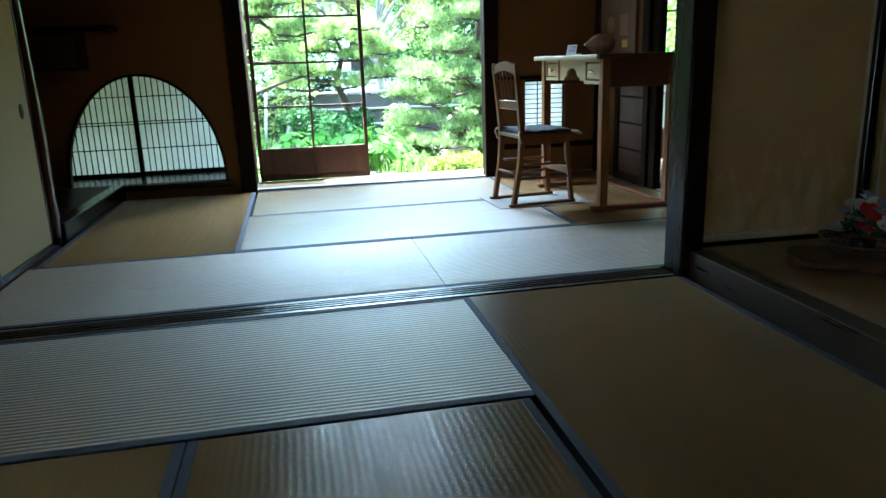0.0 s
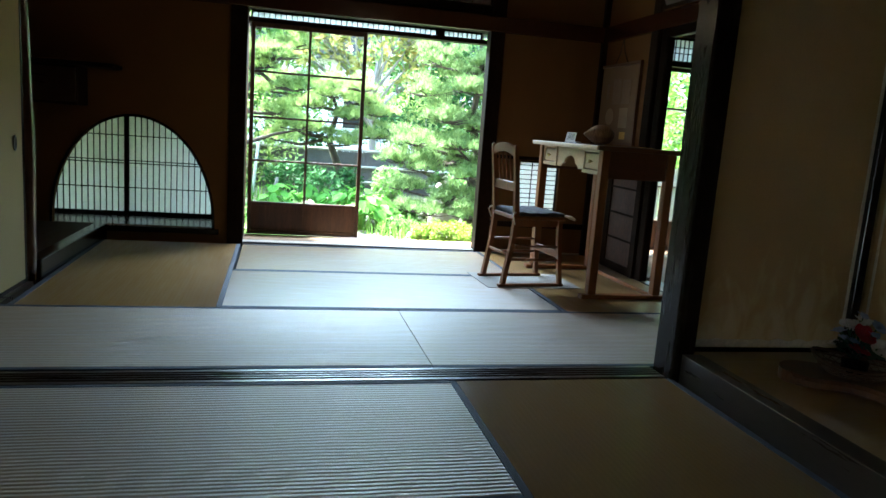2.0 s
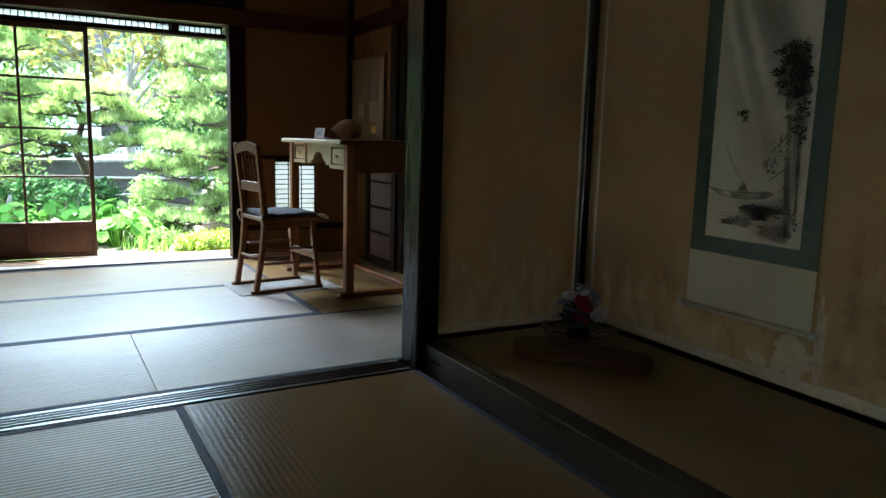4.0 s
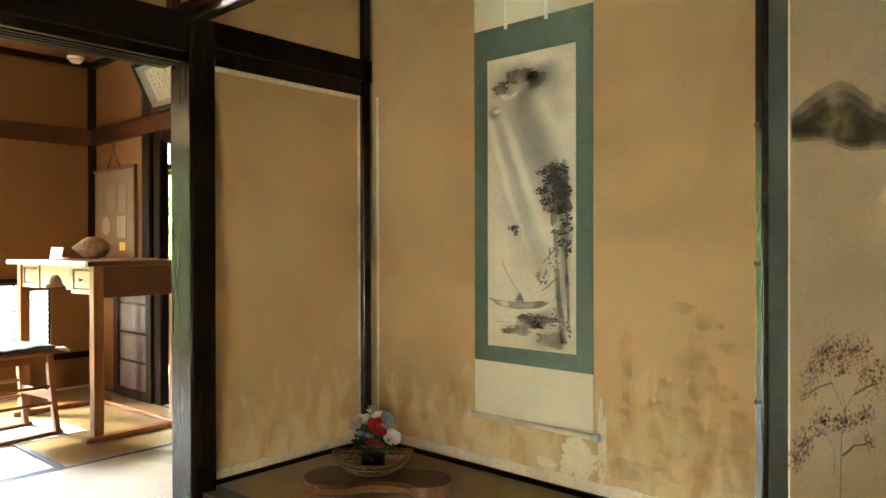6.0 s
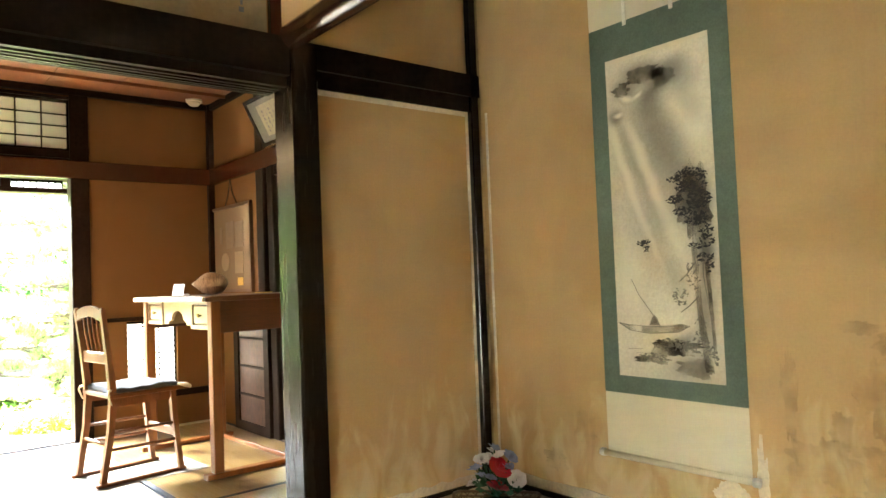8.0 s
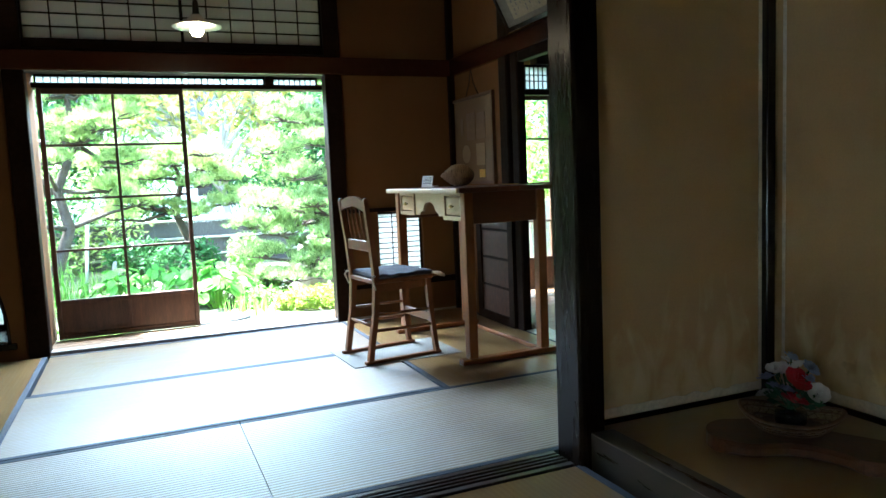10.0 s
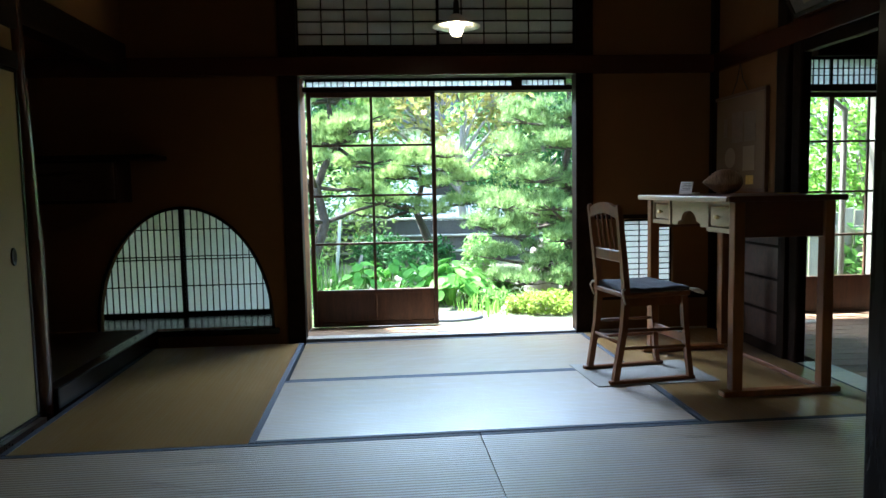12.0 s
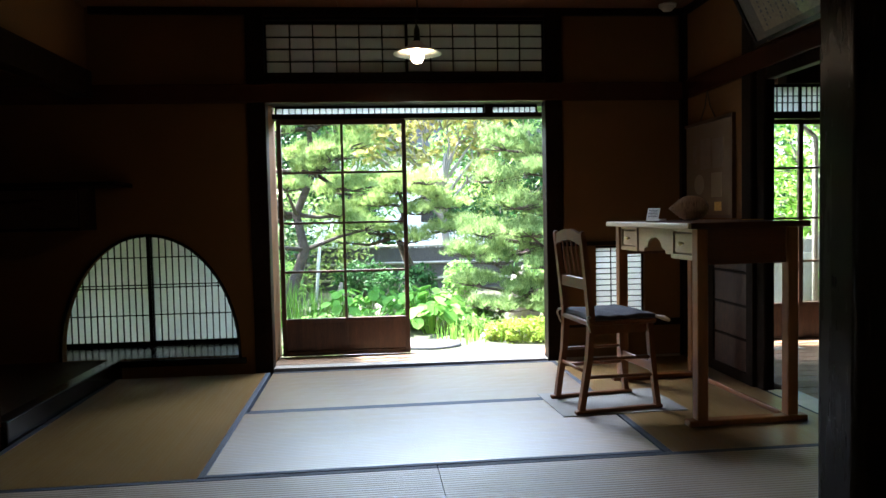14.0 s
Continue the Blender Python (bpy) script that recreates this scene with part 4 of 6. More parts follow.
part("cushion_corner", tube([(0.215, -0.185, 0.462), (0.262, -0.21, 0.452), (0.29, -0.222, 0.44)], [0.008, 0.018, 0.010], 6, squash=0.4), M_COTTON, chair, "pale loose cushion corner", True)

rg = tagged(mesh_object("floor_mat", prism([(0.615, 1.92), (0.645, 1.475), (1.275, 1.502), (1.25, 1.94)], 'z', 0.001, 0.004), M_RUG), "thin pale grey felt mat under the chair", "mat")


def conch():
    """Spindle-shaped shell: stepped spire, swollen ribbed body whorl, drawn-out canal."""
    prof = ((0.001, -0.112), (0.012, -0.103), (0.022, -0.092), (0.020, -0.087), (0.037, -0.076), (0.035, -0.070), (0.053, -0.056), (0.052, -0.050),
            (0.064, -0.034), (0.069, -0.010), (0.069, 0.016), (0.066, 0.040), (0.059, 0.062), (0.047, 0.080), (0.032, 0.092), (0.014, 0.100))
    bm = bmesh.new()
    m = 40
    rings = []
    for r, x in prof:
        ring = []
        for k in range(m):
            a = 2 * math.pi * k / m
            rib = 1 + (0.07 * max(0.0, math.sin(a * 8)) if -0.1 < x < 0.07 else 0.0) + 0.10 * math.cos(a - 0.6) * (x > -0.03)
            twist = 0.014 * (a / (2 * math.pi) - 0.5) if x < -0.02 else 0.0
            ring.append(bm.verts.new((x + twist, r * rib * math.cos(a), r * rib * math.sin(a))))
        rings.append(ring)
    for p, q in zip(rings, rings[1:]):
        for k in range(m):
            bm.faces.new((p[k], p[(k + 1) % m], q[(k + 1) % m], q[k]))
    bm.faces.new(rings[0])
    bm.faces.new(rings[-1])
    lo = min(v.co.z for v in bm.verts)
    for v in bm.verts:
        v.co = Vector((v.co.x, v.co.y, (v.co.z - lo) * 0.95))
    return bm


M_SHELL = material("banded shell", (0.20, 0.10, 0.048), 0.42, (14, 60), 0.45, second=(0.62, 0.45, 0.28), bump=0.4, bump_scale=60, stretch=(9, 1, 1))
sh = tagged(mesh_object("conch_shell", conch(), M_SHELL, smooth=True), "large ribbed brown conch shell resting on the desk", "shell")
sh.matrix_basis = pose(1.44, 1.84, 0.927, 0, 0, -30) @ Matrix.Diagonal((0.95, 1.10, 0.96, 1))
M_CARD = material("white card", (0.80, 0.80, 0.80), 0.6, (10, 90), 0.04, bump=0.05)
M_INK = material("grey print", (0.10, 0.10, 0.11), 0.8, (20, 90), 0.3, bump=0)
cd = thing("display_card", (1.30, 2.01, 0.927), 25, "small white printed card on a stand", "card")
_c = box(-0.004, 0.0, -0.045, 0.045, 0.0, 0.072, 0.0008)
bmesh.ops.transform(_c, matrix=Matrix.Rotation(radians(14), 4, 'Y'), verts=_c.verts[:])
part("face", _c, M_CARD, cd)
_c = boxes([(-0.0052, -0.0042, -0.034, 0.034 - 0.012 * (k % 2), 0.058 - 0.009 * k, 0.060 - 0.009 * k + 0.001) for k in range(5)])
bmesh.ops.transform(_c, matrix=Matrix.Rotation(radians(14), 4, 'Y'), verts=_c.verts[:])
part("print_lines", _c, M_INK, cd)
part("stand", prism([(0.002, 0.0), (0.045, 0.0), (0.018, 0.06)], 'y', -0.01, 0.01), M_CARD, cd)
tagged(mesh_object("small_card", prism([(1.285, 1.86), (1.315, 1.85), (1.325, 1.905), (1.295, 1.915)], 'z', 0.927, 0.938, 0.002), M_CARD), "small folded white card lying on the desk", "card")
tagged(mesh_object("yellow_note", prism([(1.64, 1.60), (1.72, 1.60), (1.72, 1.66), (1.64, 1.66)], 'z', 0.927, 0.930), material("yellow paper", (0.72, 0.52, 0.10), 0.8, bump=0.05)), "small yellow paper note on the desk", "note")

# framed documents hung on the east wall
M_FRAME = material("thin dark oak frame", (0.10, 0.048, 0.022), 0.4, (5, 60), 0.3, bump=0.1)
M_MOUNT = material("cream mount board", (0.185, 0.13, 0.08), 0.8, (4, 90), 0.06, bump=0.1)
M_PAPERGREY = material("grey old print", (0.20, 0.155, 0.115), 0.8, (30, 160), 0.2, bump=0.1)
M_PAPERPALE = material("pale old paper", (0.30, 0.245, 0.17), 0.8, (12, 160), 0.1, bump=0.1)
pf = thing("framed_documents", (X0 - 0.001, 2.49, 0.93), 0, "framed cream mount with printed sheets hung by a cord", "picture frame")
part("frame", boxes([(-0.022, 0, -0.335, -0.315, 0, 0.615), (-0.022, 0, 0.315, 0.335, 0, 0.615), (-0.022, 0, -0.315, 0.315, 0, 0.02), (-0.022, 0, -0.315, 0.315, 0.595, 0.615)]), M_FRAME, pf)
part("mount", boxes([(-0.010, -0.002, -0.315, 0.315, 0.02, 0.595)]), M_MOUNT, pf)
for y0, y1, z0, z1, mt in ((-0.20, -0.06, 0.31, 0.49, M_PAPERGREY), (-0.045, 0.10, 0.31, 0.50, M_PAPERGREY), (0.16, 0.21, 0.35, 0.47, M_PAPERGREY), (-0.19, -0.05, 0.13, 0.28, M_PAPERPALE)):
    part("sheet", boxes([(-0.0125, -0.0102, y0, y1, z0, z1)]), mt, pf)
part("sheet", prism([(0.12 + 0.07 * math.cos(a), 0.215 + 0.065 * math.sin(a)) for a in [k * math.pi / 8 for k in range(16)]], 'x', -0.0125, -0.0102), M_PAPERPALE, pf)
part("sheet", boxes([(-0.0125, -0.0102, -0.18, -0.09, 0.045, 0.10)]), material("yellow label", (0.70, 0.50, 0.14), 0.8, bump=0.05), pf)
part("cord", tube([(-0.006, 0.12, 0.61), (-0.010, 0.04, 0.70), (-0.012, 0.0, 0.80), (-0.010, -0.03, 0.70), (-0.006, -0.10, 0.61)], 0.003, 6), M_IRON, pf)

tf = thing("framed_calligraphy", (X0 - 0.055, 1.43, 1.843), 0, "glazed framed calligraphy leaning out above the beam", "picture frame")
R = Matrix.Rotation(radians(-27), 4, 'Y')
M_GREYMOUNT = material("glazed grey mount", (0.13, 0.125, 0.11), 0.8, bump=0, coat=1.0)
M_GLAZEDPAPER = material("glazed pale paper", (0.26, 0.23, 0.17), 0.8, bump=0, coat=1.0)
for _m in (M_GREYMOUNT, M_GLAZEDPAPER):
    _m.node_tree.nodes["Principled BSDF"].inputs["Coat Roughness"].default_value = 0.015
for nm, bm, mt in (("frame", boxes([(-0.02, 0, -0.37, -0.345, 0, 0.30), (-0.02, 0, 0.345, 0.37, 0, 0.30), (-0.02, 0, -0.345, 0.345, 0, 0.025), (-0.02, 0, -0.345, 0.345, 0.275, 0.30)]), M_LACQUER),
                   ("mount", boxes([(-0.012, -0.004, -0.345, 0.345, 0.025, 0.275)]), M_GREYMOUNT),
                   ("paper", boxes([(-0.0125, -0.0121, -0.25, 0.25, 0.055, 0.245)]), M_GLAZEDPAPER),
                   ("brush_writing", boxes([(-0.0131, -0.0126, 0.20 - 0.045 * k - 0.004 * (j % 2), 0.212 - 0.045 * k - 0.003 * ((j + k) % 3), 0.075 + 0.024 * j, 0.088 + 0.024 * j + 0.004 * ((j + k) % 2)) for k in range(9) for j in range(k % 3, 6 - k % 2)]), M_INK)):
    bmesh.ops.transform(bm, matrix=R, verts=bm.verts[:])
    o = part(nm, bm, mt, tf)
    if nm == "brush_writing":
        o["kind"] = "stuff"
for yy in (-0.25, 0.25):
    part("hook", tube([(-0.02, yy, 0.0), (-0.01, yy, -0.004), (0.0, yy, 0.012)], 0.006, 8), M_BRASS, tf)

# pendant lamp
M_BULB = glow_material("lit bulb", (1.0, 0.72, 0.42), 3.5)
lp = thing("pendant_lamp", (-0.020, 1.49, CEIL_B - 0.001), 0, "lit bare bulb under a white enamel disc shade", "lamp")
part("cord", tube([(0, 0, 0), (0, 0, -0.30), (0.006, 0, -0.40), (-0.004, 0, -0.45), (0, 0, -0.475)], 0.004, 6), M_IRON, lp)
part("ceiling_cap", lathe([(0.03, 0.0), (0.03, -0.012), (0.012, -0.028)][::-1], 16), M_IRON, lp, smooth=True)
part("socket", lathe([(0.006, -0.465), (0.013, -0.485), (0.015, -0.53), (0.020, -0.545)][::-1], 16), M_IRON, lp, smooth=True)
part("shade", lathe([(0.024, -0.540), (0.03, -0.552), (0.060, -0.570), (0.112, -0.592), (0.112, -0.596), (0.058, -0.575), (0.026, -0.558)], 40), M_WHITE, lp, "white enamel shade", True)
part("bulb", lathe([(0.004, -0.640), (0.020, -0.636), (0.030, -0.618), (0.029, -0.600), (0.018, -0.578), (0.013, -0.560)], 20), M_BULB, lp, "glowing bulb", True)
sm = thing("smoke_detector", (1.692, 2.73, CEIL_B - 0.001), 0, "round white smoke detector on the ceiling", "detector")
part("base", lathe([(0.055, -0.018), (0.058, 0.0)], 24), M_WHITE, sm, smooth=True)
part("dome", lathe([(0.01, -0.046), (0.030, -0.042), (0.042, -0.030), (0.045, -0.018)], 24), M_WHITE, sm, smooth=True)

# ---- display alcove of the outer room ----
M_CLOTH = material("grey green silk mounting", (0.105, 0.150, 0.115), 0.8, (20, 160), 0.22, bump=0.3, bump_scale=300)
M_CREAMSILK = material("cream silk mounting", (0.66, 0.60, 0.44), 0.8, (4, 200), 0.06, bump=0.2, bump_scale=400)
M_PAINT = material("old painting paper", (0.60, 0.54, 0.40), 0.85, (2.2, 120), 0.12, second=(0.74, 0.69, 0.54), bump=0.1)


def wash(name, colour, amount, most=0.5):
    """Thin ink wash: soft patches of ink over bare paper."""
    m = material(name, colour, 0.85, (9, 60), amount, bump=0)
    nt = m.node_tree
    bs = nt.nodes["Principled BSDF"]
    co = nt.nodes.new("ShaderNodeTexCoord")
    no = nt.nodes.new("ShaderNodeTexNoise")
    no.inputs["Scale"].default_value, no.inputs["Detail"].default_value = 14, 7
    nt.links.new(co.outputs["Object"], no.inputs["Vector"])
    ra = nt.nodes.new("ShaderNodeValToRGB")
    ra.color_ramp.elements[0].position, ra.color_ramp.elements[1].position = 0.36, 0.62
    nt.links.new(no.outputs["Fac"], ra.inputs[0])
    ra.color_ramp.elements[1].color = (most, most, most, 1)
    nt.links.new(ra.outputs[0], bs.inputs["Alpha"])
    return m


M_WASH1 = wash("dark ink wash", (0.045, 0.045, 0.042), 0.3, 0.55)
M_WASH2 = wash("grey ink wash", (0.12, 0.115, 0.10), 0.2, 0.38)
M_WASH3 = wash("pale ink wash", (0.25, 0.22, 0.17), 0.15, 0.25)
M_WASHBROWN = wash("brown wash", (0.26, 0.15, 0.08), 0.2, 0.3)
M_WASHPINK = wash("faded pink wash", (0.34, 0.17, 0.12), 0.2)


def torn(cy, cz, ry, rz, seed, n=90):
    """A ragged patch outline with lobes and fine nicks."""
    out = []
    for k in range(n):
        c, s_ = math.cos(2 * math.pi * k / n), math.sin(2 * math.pi * k / n)
        w = 1 + 0.55 * noise.noise((c * 1.5, s_ * 1.5, seed)) + 0.35 * noise.noise((c * 4, s_ * 4, seed + 3)) + 0.12 * noise.noise((c * 13, s_ * 13, seed))
        out.append((cy + ry * c * w, cz + rz * s_ * w))
    return out


def blob(cy, cz, ry, rz, seed, n=22, rough=0.35):
    return [(cy + ry * math.cos(2 * math.pi * k / n) * (1 + rough * noise.noise((math.cos(2 * math.pi * k / n) * 1.6, math.sin(2 * math.pi * k / n) * 1.6, seed))),
             cz + rz * math.sin(2 * math.pi * k / n) * (1 + rough * noise.noise((math.cos(2 * math.pi * k / n) * 1.6, math.sin(2 * math.pi * k / n) * 1.6, seed + 5)))) for k in range(n)]


def leaves_flat(spots, size, x, seed):
    """Brush dabs lying flat on a painting."""
    rnd = random.Random(seed)
    bm = bmesh.new()
    for cy, cz, ry, rz, n in spots:
        for _ in range(n):
            a, r = rnd.uniform(0, 6.28), rnd.random() ** 0.6
            y, z = cy + ry * r * math.cos(a), cz + rz * r * math.sin(a)
            b, s = rnd.uniform(-0.9, 0.9), size * rnd.uniform(0.5, 1.3)
            c, d = math.cos(b) * s, math.sin(b) * s
            vs = [bm.verts.new((x, y + p * c - q * d * 0.4, z + p * d + q * c * 0.4)) for p, q in ((-1, 0), (0, -1), (1, 0), (0, 1))]
            bm.faces.new(vs)
    return bm


def soft_washes(m, spots):
    """Ink washed softly into the paper: (y, z, half width, half height, lean, strength) each."""
    nt = m.node_tree
    bs = nt.nodes["Principled BSDF"]
    col = bs.inputs["Base Color"].links[0].from_socket
    co = nt.nodes.new("ShaderNodeTexCoord")
    no = nt.nodes.new("ShaderNodeTexNoise")
    no.inputs["Scale"].default_value, no.inputs["Detail"].default_value = 13, 2.5
    nt.links.new(co.outputs["Object"], no.inputs["Vector"])
    warp = nt.nodes.new("ShaderNodeVectorMath")
    warp.operation = 'MULTIPLY_ADD'
    warp.inputs[1].default_value = (0.028, 0.028, 0.028)
    nt.links.new(no.outputs["Color"], warp.inputs[0])
    nt.links.new(co.outputs["Object"], warp.inputs[2])
    for cy, cz, ry, rz, lean, strength in spots:
        mp = nt.nodes.new("ShaderNodeMapping")
        mp.vector_type = 'TEXTURE'
        mp.inputs["Location"].default_value = (0, cy + 0.014, cz + 0.014)
        mp.inputs["Rotation"].default_value = (radians(lean), 0, 0)
        mp.inputs["Scale"].default_value = (1, ry, rz)
        nt.links.new(warp.outputs[0], mp.inputs[0])
        le = nt.nodes.new("ShaderNodeVectorMath")
        le.operation = 'LENGTH'
        nt.links.new(mp.outputs[0], le.inputs[0])
        mr = nt.nodes.new("ShaderNodeMapRange")
        mr.interpolation_type = 'SMOOTHSTEP'
        mr.inputs[1].default_value, mr.inputs[2].default_value = 0.1, 1.05
        mr.inputs[3].default_value, mr.inputs[4].default_value = abs(strength), 0.0
        nt.links.new(le.outputs["Value"], mr.inputs[0])
        mx = nt.nodes.new("ShaderNodeMix")
        mx.data_type = 'RGBA'
        mx.inputs[7].default_value = (0.055, 0.055, 0.05, 1) if strength > 0 else (0.74, 0.69, 0.54, 1)
        nt.links.new(mr.outputs[0], mx.inputs[0])
        nt.links.new(col, mx.inputs[6])
        col = mx.outputs[2]
    nt.links.new(col, bs.inputs["Base Color"])


soft_washes(M_PAINT, ((0.03, 1.02, 0.16, 0.40, -24, 0.34), (-0.03, 1.06, 0.10, 0.30, -24, 0.50), (0.04, 0.74, 0.12, 0.30, -24, 0.22), (0.10, 1.03, 0.035, 0.26, -22, 0.25),
                      (0.03, 0.93, 0.034, 0.40, -22, -0.85), (0.15, 1.03, 0.026, 0.30, -18, -0.7), (0.09, 0.86, 0.020, 0.34, -22, -0.55), (-0.13, 1.15, 0.09, 0.20, -20, -0.5), (0.14, 0.62, 0.10, 0.22, 0, -0.5),
                      (0.045, 1.31, 0.15, 0.065, 4, 0.7), (0.13, 1.265, 0.08, 0.05, 20, 0.6), (-0.06, 1.30, 0.10, 0.06, -20, 0.6), (0.0, 1.25, 0.09, 0.05, -30, 0.6), (0.165, 1.18, 0.05, 0.04, 0, 0.6),
                      (0.12, 1.236, 0.045, 0.016, 24, -0.95), (0.153, 1.186, 0.03, 0.014, 0, -0.95), (0.075, 1.235, 0.03, 0.012, -30, -0.9),
                      (-0.125, 0.86, 0.085, 0.13, 4, 0.9), (-0.155, 0.70, 0.045, 0.12, 4, 0.75), (0.0, 0.80, 0.07, 0.10, -20, 0.18), (-0.05, 0.60, 0.06, 0.14, -20, 0.25), (-0.10, 1.26, 0.09, 0.08, -30, 0.45), (-0.13, 1.17, 0.06, 0.09, -20, 0.3), (0.02, 1.20, 0.09, 0.07, -20, 0.35),
                      (-0.145, 0.50, 0.05, 0.20, 4, 0.45), (-0.02, 0.385, 0.14, 0.035, -22, 0.75), (-0.08, 0.33, 0.11, 0.05, -20, 0.45)))
M_STRIP = material("pale brocade strip", (0.78, 0.74, 0.62), 0.8, (60, 200), 0.25, bump=0.4, bump_scale=200)
sc = thing("hanging_scroll", (XT - 0.003, -0.972, 0.335), 0, "ink landscape hanging scroll with grey-green silk mounting", "scroll")
part("lower_silk", boxes([(-0.002, 0.0, -0.266, 0.266, 0.0, 0.214)]), M_CREAMSILK, sc, "plain cream silk")
part("upper_silk", boxes([(-0.002, 0.0, -0.266, 0.266, 1.513, 2.02)]), M_CREAMSILK, sc, "plain cream silk")
part("border_silk", boxes([(-0.003, 0.0, -0.2665, 0.2665, 0.214, 1.513)]), M_CLOTH, sc, "grey-green patterned silk")
part("painting", boxes([(-0.0042, -0.003, -0.199, 0.199, 0.276, 1.388)]), M_PAINT, sc, "faded ink landscape on cream paper")
part("painting_edge", boxes([(-0.0048, -0.0042, -0.199, 0.199, 1.372, 1.388)]), M_CREAMSILK, sc)
part("hanging_strip", boxes([(-0.010, -0.007, 0.100, 0.114, 1.495, 2.02)]), M_STRIP, sc)
part("hanging_strip", boxes([(-0.010, -0.007, -0.084, -0.070, 1.495, 2.02)]), M_STRIP, sc)
rod = part("roller", tube([(-0.008, -0.275, -0.004), (-0.008, 0.275, -0.004)], 0.011, 12), M_CREAMSILK, sc, smooth=True)
for sy in (-1, 1):
    part("roller_end", tube([(-0.008, sy * 0.274, -0.004), (-0.008, sy * 0.292, -0.004)], 0.014, 12), M_WHITE, rod, "ivory white knob", True)
part("cord", tube([(-0.006, 0.1, 2.02), (-0.012, 0.0, 2.09), (-0.006, -0.1, 2.02)], 0.004, 6), M_WASHBROWN, sc)
# picture content, flat strokes
X = -0.0046
for i, (o, mt) in enumerate((
        (torn(0.045, 1.305, 0.075, 0.028, 1.0), M_WASH2), (torn(0.135, 1.268, 0.035, 0.022, 2.0), M_WASH2), (torn(-0.03, 1.285, 0.05, 0.03, 3.0), M_WASH3), (torn(-0.125, 0.85, 0.065, 0.11, 5.0), M_WASH2),
        ([(-0.105, 0.72), (-0.125, 0.72), (-0.135, 0.50), (-0.165, 0.31), (-0.135, 0.31), (-0.115, 0.50)], M_WASH3), ([(-0.15, 0.66), (-0.165, 0.66), (-0.178, 0.36), (-0.168, 0.36)], M_WASH2),
        (torn(-0.03, 0.385, 0.085, 0.026, 7.0), M_WASH1), (torn(0.05, 0.34, 0.06, 0.016, 9.0), M_WASH2), (torn(-0.10, 0.32, 0.07, 0.028, 8.0), M_WASH3))):
    part("ink_shape", prism(o, 'x', X - 0.0004 * (i + 1), X - 0.0004 * i - 0.0002), mt, sc)
M_DENSEINK = material("dense black ink", (0.03, 0.03, 0.03), 0.85, bump=0)
M_GREYINK = material("thin grey ink", (0.16, 0.15, 0.12), 0.85, bump=0)
part("ink_foliage", leaves_flat([(-0.105, 0.950, 0.048, 0.016, 70), (-0.060, 0.935, 0.030, 0.010, 34), (-0.155, 0.935, 0.030, 0.014, 34), (-0.115, 0.905, 0.060, 0.020, 90), (-0.060, 0.868, 0.034, 0.014, 60), (-0.140, 0.860, 0.045, 0.030, 130), (-0.085, 0.825, 0.040, 0.016, 60), (-0.135, 0.800, 0.048, 0.022, 110), (-0.165, 0.745, 0.028, 0.040, 80), (-0.130, 0.715, 0.030, 0.014, 30), (-0.155, 0.675, 0.032, 0.014, 36), (-0.170, 0.645, 0.014, 0.024, 20),
                                 (0.07, 0.733, 0.026, 0.010, 34), (0.06, 0.715, 0.014, 0.012, 14)], 0.0068, X - 0.0056, 4), M_DENSEINK, sc)
part("ink_foliage", leaves_flat([(-0.06, 0.55, 0.03, 0.03, 40), (-0.11, 0.62, 0.025, 0.05, 36), (-0.03, 0.392, 0.08, 0.022, 130), (0.05, 0.35, 0.05, 0.012, 36), (-0.13, 0.42, 0.03, 0.07, 40), (-0.155, 0.37, 0.03, 0.03, 30)], 0.007, X - 0.0060, 6), M_GREYINK, sc)
for q in (((-0.12, 0.82), (-0.115, 0.72), (-0.125, 0.60), (-0.12, 0.50), (-0.15, 0.34)), ((-0.15, 0.74), (-0.145, 0.62), (-0.165, 0.48), (-0.17, 0.34)), ((-0.12, 0.66), (-0.085, 0.62), (-0.06, 0.60)), ((-0.125, 0.55), (-0.09, 0.52), (-0.06, 0.50))):
    part("ink_trunk", tube([(X - 0.0058, y, z) for y, z in q], [0.0034 - 0.0004 * k for k in range(len(q))], 5, squash=0.3), M_GREYINK, sc)
_boat = [(0.19, 0.463), (0.12, 0.452), (0.0, 0.455), (-0.06, 0.462), (-0.09, 0.456), (-0.05, 0.434), (0.06, 0.426), (0.14, 0.434)]
part("ink_boat", prism(_boat, 'x', X - 0.0072, X - 0.0068), M_WASHBROWN, sc)
part("ink_line", tube([(X - 0.0074, 0.19, 0.463), (X - 0.0074, 0.14, 0.436), (X - 0.0074, 0.06, 0.427), (X - 0.0074, -0.05, 0.435), (X - 0.0074, -0.09, 0.456)], 0.0012, 4), M_GREYINK, sc)
part("ink_line", tube([(X - 0.0074, 0.17, 0.456), (X - 0.0074, 0.05, 0.450), (X - 0.0074, -0.07, 0.456)], 0.001, 4), M_GREYINK, sc)
part("ink_figure", prism([(0.062, 0.455), (0.02, 0.455), (0.03, 0.478), (0.04, 0.492), (0.05, 0.480)], 'x', X - 0.0080, X - 0.0075), M_WASH2, sc)
part("ink_line", tube([(X - 0.0076, 0.045, 0.488), (X - 0.0076, 0.10, 0.56), (X - 0.0076, 0.125, 0.61)], 0.0009, 4), M_GREYINK, sc)
for k in range(4):
    part("ink_line", tube([(X - 0.0074, 0.15 - 0.03 * k, 0.372 - 0.013 * k), (X - 0.0074, 0.09 - 0.03 * k, 0.374 - 0.013 * k)], 0.0008, 4), M_GREYINK, sc)
